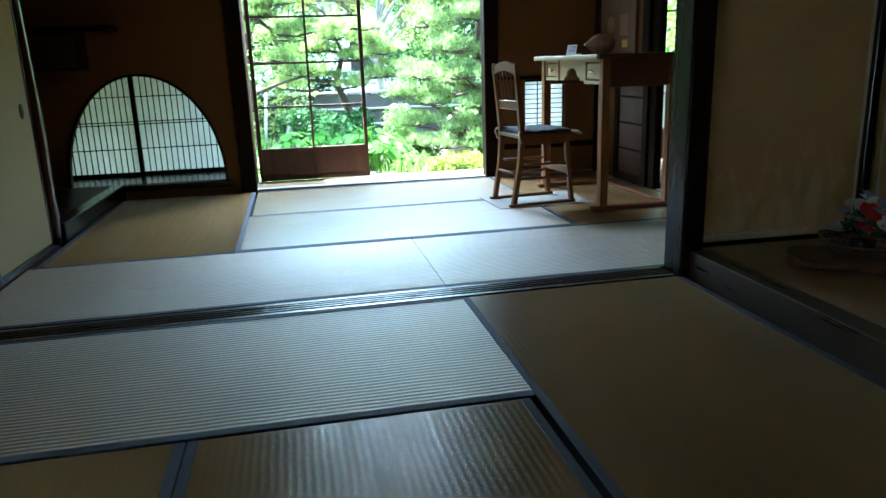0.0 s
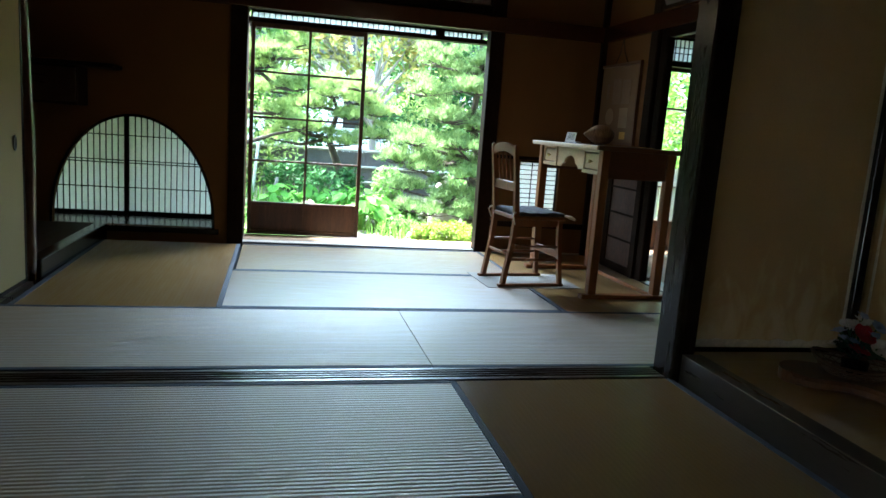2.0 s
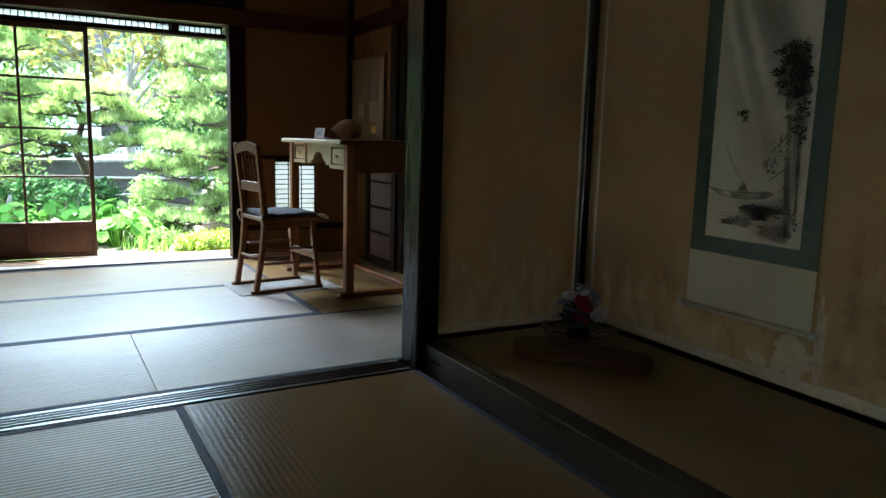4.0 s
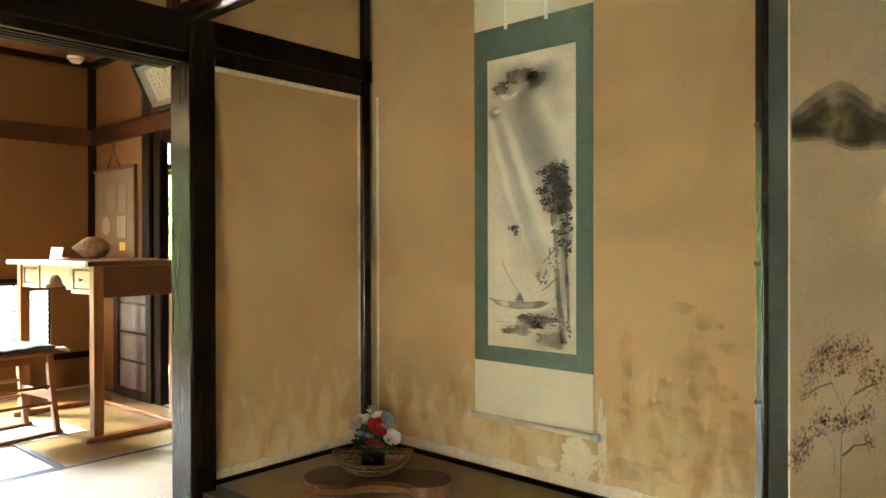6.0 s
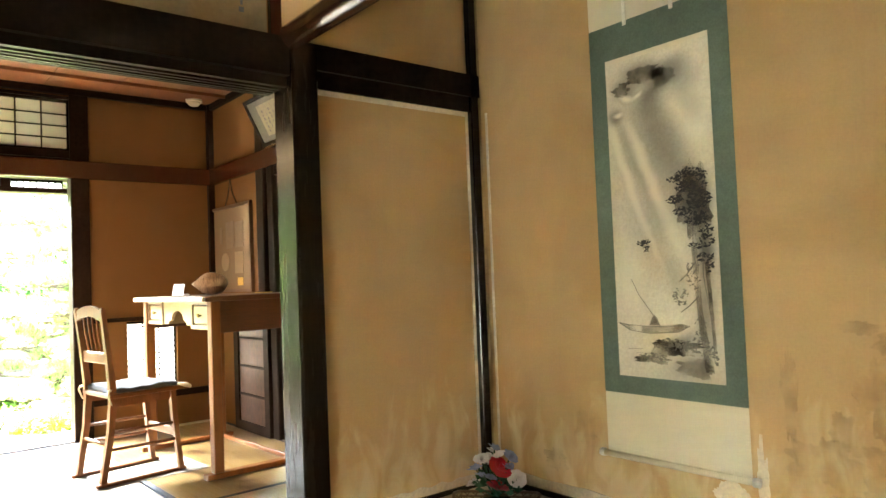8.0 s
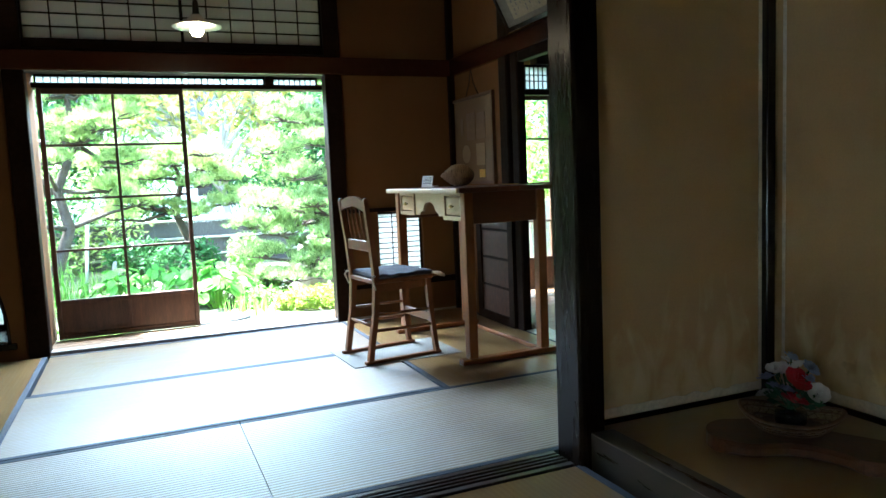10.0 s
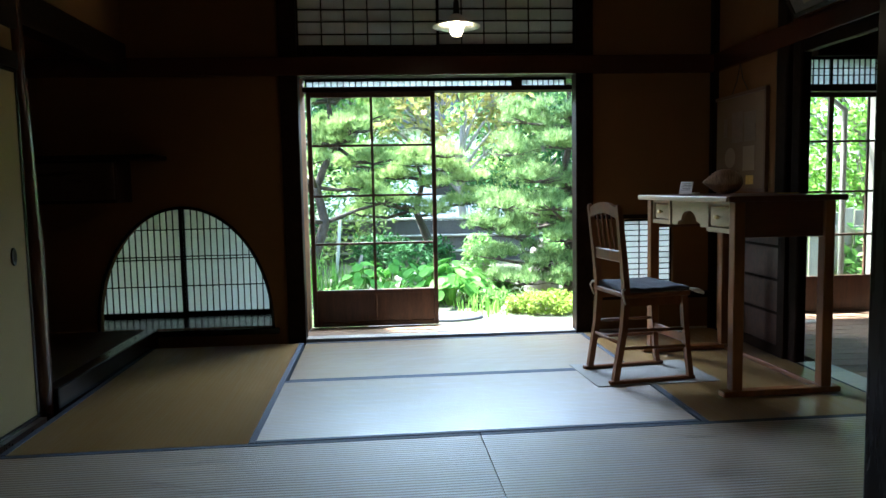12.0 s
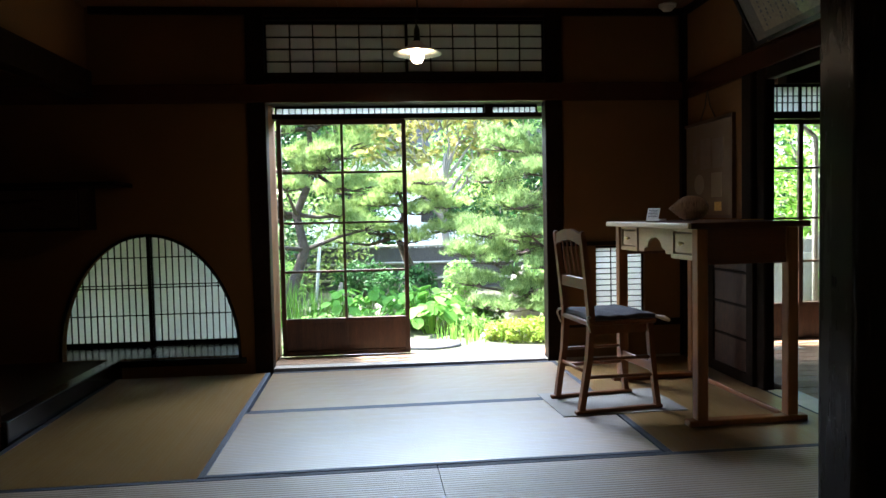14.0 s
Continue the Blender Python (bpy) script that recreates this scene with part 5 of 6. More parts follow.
part("ink_seal", boxes([(X - 0.0078, X - 0.0074, -0.182, -0.173, 0.335, 0.346), (X - 0.0078, X - 0.0074, -0.181, -0.174, 0.356, 0.366), (X - 0.0078, X - 0.0074, -0.181, -0.174, 0.372, 0.380)]), M_GREYINK, sc)

M_CLOTH2 = material("dark grey green silk", (0.062, 0.078, 0.064), 0.8, (20, 160), 0.2, bump=0.3, bump_scale=300)
M_SILKPAINT = material("brown painting silk", (0.315, 0.245, 0.145), 0.85, (2.0, 140), 0.14, bump=0.1, stain=0.15)
M_HILL = wash("faint green wash", (0.115, 0.105, 0.055), 0.2, 0.22)
M_TWIG = material("brown brush line", (0.10, 0.078, 0.055), 0.85, bump=0)
M_BLOSSOM = wash("faded rose wash", (0.40, 0.20, 0.15), 0.2, 0.65)
# folding screen at the alcove's far bay
fs = thing("folding_screen", (1.300, -1.985, 0.110), -31, "folding screen painted with hill and blossoming tree", "screen")


def screen_panel(parent_thing, m, width, height, painted):
    p = part("screen_panel", box(0.0, width, -0.012, 0.012, 0.0, height, 0.003), M_LACQUER, parent_thing, "black lacquered panel frame")
    p.matrix_basis = m
    part("border_cloth", boxes([(0.016, width - 0.016, -0.015, -0.0122, 0.016, height - 0.016)]), M_CLOTH2, p, "grey-green silk border")
    b = 0.068
    part("painting", boxes([(b, width - b, -0.0175, -0.0152, b, height - b)]), M_SILKPAINT, p, "faded painting on brown silk")
    part("gilt_edge", boxes([(b - 0.003, b, -0.0178, -0.0152, b, height - b), (b, width - b, -0.0178, -0.0152, height - b, height - b + 0.003)]), M_CREAMSILK, p)
    if painted:
        for i, (drop, mt) in enumerate(((0.0, M_HILL), (0.022, M_HILL), (0.045, M_HILL))):
            o = [(b + 0.003, 1.175 - drop * 0.5), (0.10, 1.20 - drop), (0.14, 1.228 - drop), (0.18, 1.248 - drop), (0.21, 1.256 - drop), (0.24, 1.250 - drop), (0.27, 1.234 - drop), (0.31, 1.218 - drop), (0.36, 1.204 - drop), (0.42, 1.195 - drop), (0.485, 1.185 - drop)]
            o += [(0.485, 1.105 - drop * 0.4), (0.36, 1.128 - drop * 0.4), (0.24, 1.118 - drop * 0.4), (0.14, 1.138 - drop * 0.4), (b + 0.003, 1.13 - drop * 0.4)]
            part("painted_hill", prism(o, 'y', -0.0184 - 0.0005 * i, -0.0180 - 0.0005 * i), mt, p)
        for q, r in (([(0.255, 0.20), (0.258, 0.36), (0.262, 0.46), (0.275, 0.53), (0.262, 0.565)], 0.010), ([(0.265, 0.53), (0.235, 0.575), (0.225, 0.60), (0.24, 0.645)], 0.005), ([(0.272, 0.52), (0.305, 0.56), (0.33, 0.60), (0.345, 0.635)], 0.0055),
                     ([(0.228, 0.60), (0.20, 0.62), (0.185, 0.645)], 0.003), ([(0.30, 0.555), (0.34, 0.57), (0.375, 0.575)], 0.0035), ([(0.232, 0.585), (0.19, 0.578), (0.16, 0.565)], 0.003), ([(0.24, 0.38), (0.238, 0.44), (0.21, 0.475), (0.17, 0.47), (0.14, 0.445)], 0.0045), ([(0.262, 0.42), (0.30, 0.44), (0.34, 0.44)], 0.004)):
            part("painted_branch", tube([(0.21 + (x - 0.262) * 0.9, -0.0178, z) for x, z in q], [r * (1.25 - 0.17 * k) for k in range(len(q))], 6, squash=0.1), M_TWIG, p)
        for seed, mt in ((8, M_WASHPINK), (9, M_BLOSSOM)):
            bm = bmesh.new()
            rnd = random.Random(seed)
            for cx, cz, rx, rz, n in ((0.21, 0.655, 0.055, 0.022, 110), (0.30, 0.655, 0.06, 0.022, 110), (0.165, 0.615, 0.04, 0.020, 70), (0.26, 0.61, 0.03, 0.012, 30), (0.355, 0.605, 0.05, 0.022, 80), (0.15, 0.565, 0.035, 0.016, 50), (0.38, 0.56, 0.05, 0.018, 60), (0.20, 0.50, 0.05, 0.020, 80), (0.27, 0.495, 0.04, 0.016, 50), (0.33, 0.50, 0.045, 0.018, 60), (0.14, 0.455, 0.035, 0.022, 60), (0.34, 0.445, 0.045, 0.016, 50), (0.12, 0.42, 0.025, 0.018, 36)):
                for _ in range(n):
                    a, r = rnd.uniform(0, 6.28), rnd.random() ** 0.8
                    x, z, d = 0.21 + (cx - 0.262) * 0.9 + rx * 0.9 * r * math.cos(a), cz + rz * 1.7 * r * math.sin(a), rnd.uniform(0.002, 0.005)
                    bm.faces.new([bm.verts.new((x + d * u, -0.0190 if seed == 8 else -0.0193, z + d * w)) for u, w in ((-1, 0), (0, -1), (1, 0), (0, 1))])
            part("painted_blossom", bm, mt, p)
    for zz in (0.25, 0.55, 0.85, 1.15):
        part("stud", tube([(-0.002, 0, zz), (-0.007, 0, zz)], 0.006, 8), M_IRON, p)
    return p


screen_panel(fs, Matrix.Identity(4), 0.56, 1.515, True)
screen_panel(fs, Matrix.Translation((0.57, 0.0, 0)) @ Matrix.Rotation(radians(-62), 4, 'Z'), 0.56, 1.515, False)

# dark cupboard above the far bay
tb = thing("wall_cupboard", (1.68, -2.62, 1.70), 0, "dark lacquered cupboard high in the alcove bay", "cupboard")
part("body", box(-0.22, 0.218, -0.62, 0.62, 0.0, 0.60, 0.004), M_DARKWOOD, tb)
for sy in (-0.31, 0.31):
    part("door", box(-0.232, -0.221, sy - 0.30, sy + 0.30, 0.03, 0.57, 0.003), M_TRACK, tb)

# wood slab, basket and flowers
def slab_outline():
    """Kidney-shaped outline, smoothed."""
    c = [(-0.29, 0.0), (-0.25, -0.085), (-0.14, -0.115), (-0.02, -0.07), (0.09, -0.085), (0.19, -0.13), (0.28, -0.10), (0.30, -0.01), (0.24, 0.06), (0.11, 0.09), (-0.03, 0.13), (-0.16, 0.13), (-0.26, 0.075)]
    out, n = [], len(c)
    for i in range(n):
        p = [Vector(c[(i + j - 1) % n]) for j in range(4)]
        for u in (0.0, 0.33, 0.67):
            q = 0.5 * (2 * p[1] + (p[2] - p[0]) * u + (2 * p[0] - 5 * p[1] + 4 * p[2] - p[3]) * u * u + (3 * p[1] - p[0] - 3 * p[2] + p[3]) * u ** 3)
            out.append((q.x, q.y))
    return out


M_SLAB = material("polished burr wood", (0.115, 0.042, 0.015), 0.42, (7, 50), 0.6, bump=0.15, bump_scale=30, coat=0.12, stretch=(1.5, 5, 2))
slb = tagged(mesh_object("wood_slab", prism(slab_outline(), 'z', 0.0, 0.042, 0.012), M_SLAB), "polished free-form wooden slab in the alcove", "stand")
slb.matrix_basis = pose(1.486, -0.568, 0.110, 0, 0, -49) @ Matrix.Diagonal((0.92, 1.05, 1, 1))
bk = thing("flower_basket", (1.535, -0.495, 0.153), -50, "woven wicker basket tray on the wooden slab", "basket")
M_WICKER = material("brown wicker", (0.13, 0.064, 0.026), 0.55, (20, 120), 0.4, bump=0.3)
for rr, zz, th in ((0.115, 0.004, 0.006), (0.150, 0.030, 0.005), (0.158, 0.050, 0.007)):
    part("hoop", tube([(rr * math.cos(a) * 1.05, rr * math.sin(a) * 0.8, zz + 0.030 * abs(math.cos(a)) ** 3) for a in [2 * math.pi * k / 40 for k in range(41)]], th, 6), M_WICKER, bk, smooth=True)
_w = bmesh.new()
for k in range(24):
    for s in (-1, 1):
        pts = []
        for j in range(5):
            u = j / 4
            a = 2 * math.pi * (k + s * u * 2.0) / 24
            r = 0.113 + 0.045 * u ** 0.7
            pts.append((r * math.cos(a) * 1.05, r * math.sin(a) * 0.8, 0.004 + 0.047 * u + 0.030 * u * abs(math.cos(a)) ** 3))
        tube(pts, 0.0019, 4, _w)
part("weave", _w, M_WICKER, bk)
part("base", lathe([(0.112, 0.0), (0.112, 0.006)], 24), M_WICKER, bk)
bk.scale = (0.90, 0.92, 0.78)
vs = thing("flower_arrangement", (1.535, -0.495, 0.160), 20, "artificial red, white and blue flowers in dark pot", "flowers")
part("pot", lathe([(0.040, 0.0), (0.048, 0.01), (0.050, 0.05), (0.046, 0.056)], 18), M_LACQUER, vs, "black pot", True)
M_RED = material("red petals", (0.48, 0.010, 0.018), 0.7, (30, 90), 0.3, bump=0.2)
M_PETAL = material("white petals", (0.58, 0.56, 0.52), 0.7, (30, 90), 0.1, bump=0.2)
M_BLUE = material("grey blue petals", (0.24, 0.28, 0.40), 0.7, (30, 90), 0.2, bump=0.2)
M_FLEAF = leaf_material("artificial leaf", (0.02, 0.06, 0.03), (0.06, 0.14, 0.07), 0.15)


def bloom(cx, cy, cz, r, mat, seed):
    """Cupped layered petals."""
    rnd = random.Random(seed)
    bm = bmesh.new()
    tilt = Matrix.Rotation(rnd.uniform(0.2, 0.9), 4, Vector((rnd.uniform(-1, 1), rnd.uniform(-1, 1), 0)).normalized())
    for layer, (k, rad, up) in enumerate(((3, 0.35, 0.95), (5, 0.65, 0.75), (7, 1.0, 0.4))):
        for j in range(k):
            a = 2 * math.pi * (j + 0.5 * layer) / k
            d, t = Vector((math.cos(a), math.sin(a), 0)), Vector((-math.sin(a), math.cos(a), 0))
            w = r * rad * 0.62
            rows = []
            for u in (0.05, 0.45, 0.8, 1.0):
                c = d * (r * rad * u) + Vector((0, 0, r * up * u * (1.25 - 0.5 * u)))
                ww = w * math.sin(math.pi * min(0.92, 0.18 + 0.62 * u))
                rows.append([bm.verts.new(tilt @ (c - t * ww) + Vector((cx, cy, cz))), bm.verts.new(tilt @ (c + Vector((0, 0, -0.12 * r))) + Vector((cx, cy, cz))), bm.verts.new(tilt @ (c + t * ww) + Vector((cx, cy, cz)))])
            for p, q in zip(rows, rows[1:]):
                for i in (0, 1):
                    bm.faces.new((p[i], p[i + 1], q[i + 1], q[i]))
    return part("bloom", bm, mat, vs, smooth=True)


for i, (x, y, z, r, mt) in enumerate(((-0.035, -0.035, 0.145, 0.046, M_RED), (-0.06, -0.035, 0.080, 0.044, M_RED), (0.0, -0.10, 0.105, 0.036, M_PETAL), (-0.04, 0.045, 0.17, 0.030, M_PETAL), (-0.06, 0.075, 0.085, 0.030, M_PETAL), (0.0, 0.0, 0.205, 0.030, M_BLUE), (0.025, -0.06, 0.175, 0.032, M_BLUE), (-0.02, 0.085, 0.13, 0.032, M_BLUE), (0.0, 0.03, 0.165, 0.034, M_PETAL), (0.03, -0.045, 0.13, 0.03, M_BLUE), (0.05, 0.05, 0.14, 0.03, M_PETAL), (-0.015, 0.06, 0.105, 0.026, M_BLUE), (-0.03, -0.075, 0.15, 0.024, M_BLUE), (0.02, 0.02, 0.19, 0.026, M_PETAL), (-0.05, 0.0, 0.11, 0.026, M_BLUE), (-0.01, -0.03, 0.185, 0.026, M_PETAL))):
    x, y, z = x * 0.85, y * 0.85, z * 1.08 + 0.015
    bloom(x, y, z, r, mt, i)
    part("stem", tube([(0.0, 0.0, 0.05), (x * 0.6, y * 0.6, z * 0.6 + 0.02), (x, y, z)], 0.0025, 5), M_FLEAF, vs)
_l = bmesh.new()
_r = random.Random(3)
for k in range(80):
    a, e = _r.uniform(0, 6.28), _r.uniform(0.1, 1.1)
    d = Vector((math.cos(a) * math.cos(e), math.sin(a) * math.cos(e), math.sin(e)))
    c = Vector((0, 0, 0.075)) + d * _r.uniform(0.03, 0.09)
    t = d.orthogonal().normalized()
    L, W = _r.uniform(0.03, 0.05), _r.uniform(0.009, 0.015)
    _l.faces.new([_l.verts.new(p) for p in (c, c + d * L * 0.5 + t * W, c + d * L, c + d * L * 0.5 - t * W)])
part("leaves", _l, M_FLEAF, vs, "dark green artificial leaves")
vs.scale = (0.94, 0.94, 0.90)

# peeled paper and water marks on the alcove walls
M_PEEL = material("peeled pale plaster", (0.66, 0.57, 0.40), 0.9, (9, 90), 0.18, bump=0.5, bump_scale=80)
M_MARK = wash("brown water mark", (0.43, 0.25, 0.105), 0.1, 0.22)
for i, (cy, cz, ry, rz, mt) in enumerate(((-1.165, 0.235, 0.085, 0.065, M_PEEL), (-1.27, 0.30, 0.02, 0.16, M_PEEL), (-1.04, 0.20, 0.05, 0.018, M_PEEL), (-1.45, 0.42, 0.09, 0.07, M_MARK), (-1.62, 0.36, 0.07, 0.10, M_MARK), (-1.60, 0.62, 0.06, 0.10, M_MARK), (-1.78, 0.30, 0.08, 0.05, M_MARK), (-1.75, 0.46, 0.05, 0.03, M_MARK), (-1.40, 0.24, 0.14, 0.03, M_MARK), (-1.55, 0.80, 0.05, 0.018, M_MARK), (-1.64, 0.76, 0.05, 0.03, M_MARK), (-1.70, 0.68, 0.04, 0.02, M_MARK), (-1.50, 0.52, 0.03, 0.05, M_MARK), (-1.68, 0.54, 0.06, 0.022, M_MARK), (-1.56, 0.47, 0.05, 0.016, M_MARK), (-1.72, 0.40, 0.03, 0.06, M_MARK), (-1.52, 0.33, 0.06, 0.02, M_MARK), (-1.36, 0.60, 0.02, 0.14, M_MARK), (-0.45, 0.26, 0.06, 0.05, M_MARK), (-0.60, 0.40, 0.05, 0.06, M_MARK))):
    tagged(mesh_object("wall_stain", prism(torn(cy, cz, ry, rz, i * 3.1), 'x', XT - 0.0012, XT + 0.0004), mt), "peeled or water-marked patch of alcove plaster", "stain", kind="structure")

# painted panel above the lintel, facing the alcove room
pp = thing("painted_panel", (0.0, -0.0915, 1.83), 0, "old painted panel with pine branch and rock", "panel", kind="structure")
part("painting", boxes([(-1.86, 0.918, -0.004, 0.0, 0.0, 0.64)]), material("brown painted panel", (0.28, 0.205, 0.11), 0.85, (1.4, 60), 0.15, bump=0.15, stain=0.2), pp)
_n = bmesh.new()
_r = random.Random(5)
for k in range(420):
    x0, z0 = 0.60 + _r.uniform(-0.09, 0.09), 0.34 + _r.uniform(-0.04, 0.06)
    a = -1.5 + _r.uniform(-0.9, 0.9) + (x0 - 0.60) * 4
    L = _r.uniform(0.05, 0.11)
    dx, dz = math.cos(a) * L, math.sin(a) * L
    _n.faces.new([_n.verts.new((x, -0.0046, z)) for x, z in ((x0 - 0.001, z0), (x0 + dx, z0 + dz), (x0 + 0.0015, z0))])
part("painted_needles", _n, M_INK, pp)
part("painted_rock", prism([(-0.2, 0.003), (0.27, 0.003), (0.25, 0.06), (0.21, 0.13), (0.15, 0.17), (0.08, 0.22), (-0.05, 0.26), (-0.2, 0.3)], 'y', -0.0052, -0.0042), M_WASH2, pp)
part("painted_spot", prism(blob(0.565, 0.215, 0.014, 0.016, 3), 'y', -0.0056, -0.0048), M_PAPERPALE, pp)
part("ink_seal", boxes([(0.818, 0.836, -0.0056, -0.0042, 0.07, 0.088), (0.824, 0.832, -0.0056, -0.0042, 0.095, 0.15)]), M_INK, pp)


# ---- garden ----
GZ = -0.47
M_SOIL = material("mossy garden soil", (0.05, 0.048, 0.03), 0.95, (1.2, 40), 0.4, second=(0.085, 0.10, 0.04), bump=0.6, bump_scale=30, bump_dist=0.02)
M_PAVE = material("grey stepping stone", (0.075, 0.075, 0.08), 0.8, (4, 60), 0.2, bump=0.4, bump_scale=60)
M_ROCK = material("lichened garden rock", (0.25, 0.22, 0.18), 0.9, (3, 40), 0.35, bump=0.8, bump_scale=20, bump_dist=0.02)
M_BARK = material("scaly pine bark", (0.075, 0.056, 0.043), 0.95, (10, 60), 0.5, bump=1.0, bump_scale=40, bump_dist=0.01)
M_GREYBARK = material("smooth grey bark", (0.24, 0.21, 0.17), 0.9, (8, 60), 0.35, bump=0.5, bump_scale=40)
M_BAMBOO = material("weathered bamboo", (0.40, 0.38, 0.31), 0.7, (6, 60), 0.25, bump=0.3)
M_BRUSHFENCE = material("grey brushwood", (0.12, 0.11, 0.10), 0.95, (40, 160), 0.5, bump=1.0, bump_scale=200, stretch=(4, 4, 0.3))
M_FENCEBOARD = material("weathered grey-brown board", (0.26, 0.22, 0.165), 0.85, (4, 50), 0.3, bump=0.3, bump_scale=50, stretch=(6, 6, 0.6), random_tint=0.2)
M_PINE = leaf_material("pine needles", (0.09, 0.17, 0.03), (0.47, 0.57, 0.21), 0.45)
M_PINE2 = leaf_material("deep pine needles", (0.055, 0.12, 0.030), (0.34, 0.46, 0.17), 0.40)
M_MAGN = leaf_material("magnolia leaves", (0.075, 0.13, 0.025), (0.52, 0.43, 0.14), 0.35)
M_DARKLEAF = leaf_material("dark shrub leaves", (0.02, 0.06, 0.022), (0.085, 0.20, 0.06), 0.2)
M_MIDLEAF = leaf_material("mid green leaves", (0.06, 0.14, 0.03), (0.28, 0.46, 0.12), 0.42)
M_BRIGHT = leaf_material("bright broad leaves", (0.08, 0.22, 0.03), (0.20, 0.42, 0.08), 0.4, 0.7)
M_FRESH = leaf_material("fresh maple leaves", (0.10, 0.22, 0.03), (0.30, 0.48, 0.08), 0.45)
M_HEDGE = leaf_material("yellow green hedge leaves", (0.12, 0.20, 0.02), (0.30, 0.38, 0.055), 0.3)
M_IRIS = leaf_material("iris blades", (0.12, 0.28, 0.035), (0.32, 0.52, 0.10), 0.4)


def ground():
    bm = bmesh.new()
    xs = [-400, -60, -20, -10] + [-8 + 0.5 * k for k in range(33)] + [10, 20, 60, 400]
    ys = [-60, -10, 3.4] + [3.8 + 0.5 * k for k in range(28)] + [20, 40, 100, 600]
    rows = []
    for y in ys:
        rows.append([bm.verts.new((x, y, GZ + (0.05 * noise.noise((x * 0.5, y * 0.5, 0)) if abs(x) < 12 and 4 < y < 18 else 0))) for x in xs])
    for a, b in zip(rows, rows[1:]):
        for i in range(len(xs) - 1):
            bm.faces.new((a[i], a[i + 1], b[i + 1], b[i]))
    return bm


tagged(mesh_object("ground", ground(), M_SOIL, smooth=True), "mossy soil ground of the garden", "ground", kind="structure")


def from_arrays(name, verts, faces, mat, parent=None, label="", smooth=False):
    me = bpy.data.meshes.new(name)
    me.from_pydata(verts, [], faces)
    me.materials.append(mat)
    if smooth:
        me.polygons.foreach_set("use_smooth", [True] * len(me.polygons))
    ob = new(name, me)
    if parent:
        ob.parent = parent
    if label:
        ob["label"] = label
    return ob


def needle_tufts(rng, centres, n_needles, length, width, up=0.55):
    """Bundles of thin needles fanning out of each centre."""
    m = len(centres)
    c = np.repeat(centres, n_needles, axis=0)
    d = rng.normal(size=(m * n_needles, 3))
    d[:, 2] = np.abs(d[:, 2]) * 0.9 + up
    d /= np.linalg.norm(d, axis=1, keepdims=True)
    t = np.cross(d, rng.normal(size=d.shape))
    t /= np.linalg.norm(t, axis=1, keepdims=True) + 1e-9
    L = length * rng.uniform(0.7, 1.25, size=(len(c), 1))
    v = np.empty((len(c), 3, 3))
    v[:, 0], v[:, 1], v[:, 2] = c - t * width, c + t * width, c + d * L
    return v.reshape(-1, 3), np.arange(len(c) * 3).reshape(-1, 3)


def leaf_cards(rng, centres, size, aspect, up=0.4, fold=0.25):
    """Pointed leaves folded along the midrib: two triangles each side."""
    m = len(centres)
    d = rng.normal(size=(m, 3))
    d[:, 2] = d[:, 2] * 0.7
    d /= np.linalg.norm(d, axis=1, keepdims=True)
    nrm = rng.normal(size=(m, 3)) * 0.6
    nrm[:, 2] += up * 2
    t = np.cross(d, nrm)
    t /= np.linalg.norm(t, axis=1, keepdims=True) + 1e-9
    u = np.cross(t, d)
    s = size * rng.uniform(0.6, 1.3, size=(m, 1))
    v = np.empty((m, 4, 3))
    v[:, 0] = centres
    v[:, 1] = centres + d * s * 0.5 + t * s * aspect + u * s * fold * aspect
    v[:, 2] = centres + d * s
    v[:, 3] = centres + d * s * 0.5 - t * s * aspect + u * s * fold * aspect
    i = np.arange(m)[:, None] * 4
    return v.reshape(-1, 3), np.vstack([i + [0, 1, 2], i + [0, 2, 3]])


def in_ellipsoid(rng, n, centre, radii, shell=0.5, flat_bottom=False):
    p = rng.normal(size=(n, 3))
    p /= np.linalg.norm(p, axis=1, keepdims=True)
    p *= (shell + (1 - shell) * rng.random((n, 1))) ** 0.7
    if flat_bottom:
        p[:, 2] = np.abs(p[:, 2]) * 1.0 - 0.12
    lump = 1 + 0.28 * np.sin(p[:, :1] * 7 + centre[0] * 5) * np.cos(p[:, 1:2] * 6 + centre[1] * 3)
    return np.array(centre) + p * np.array(radii) * lump


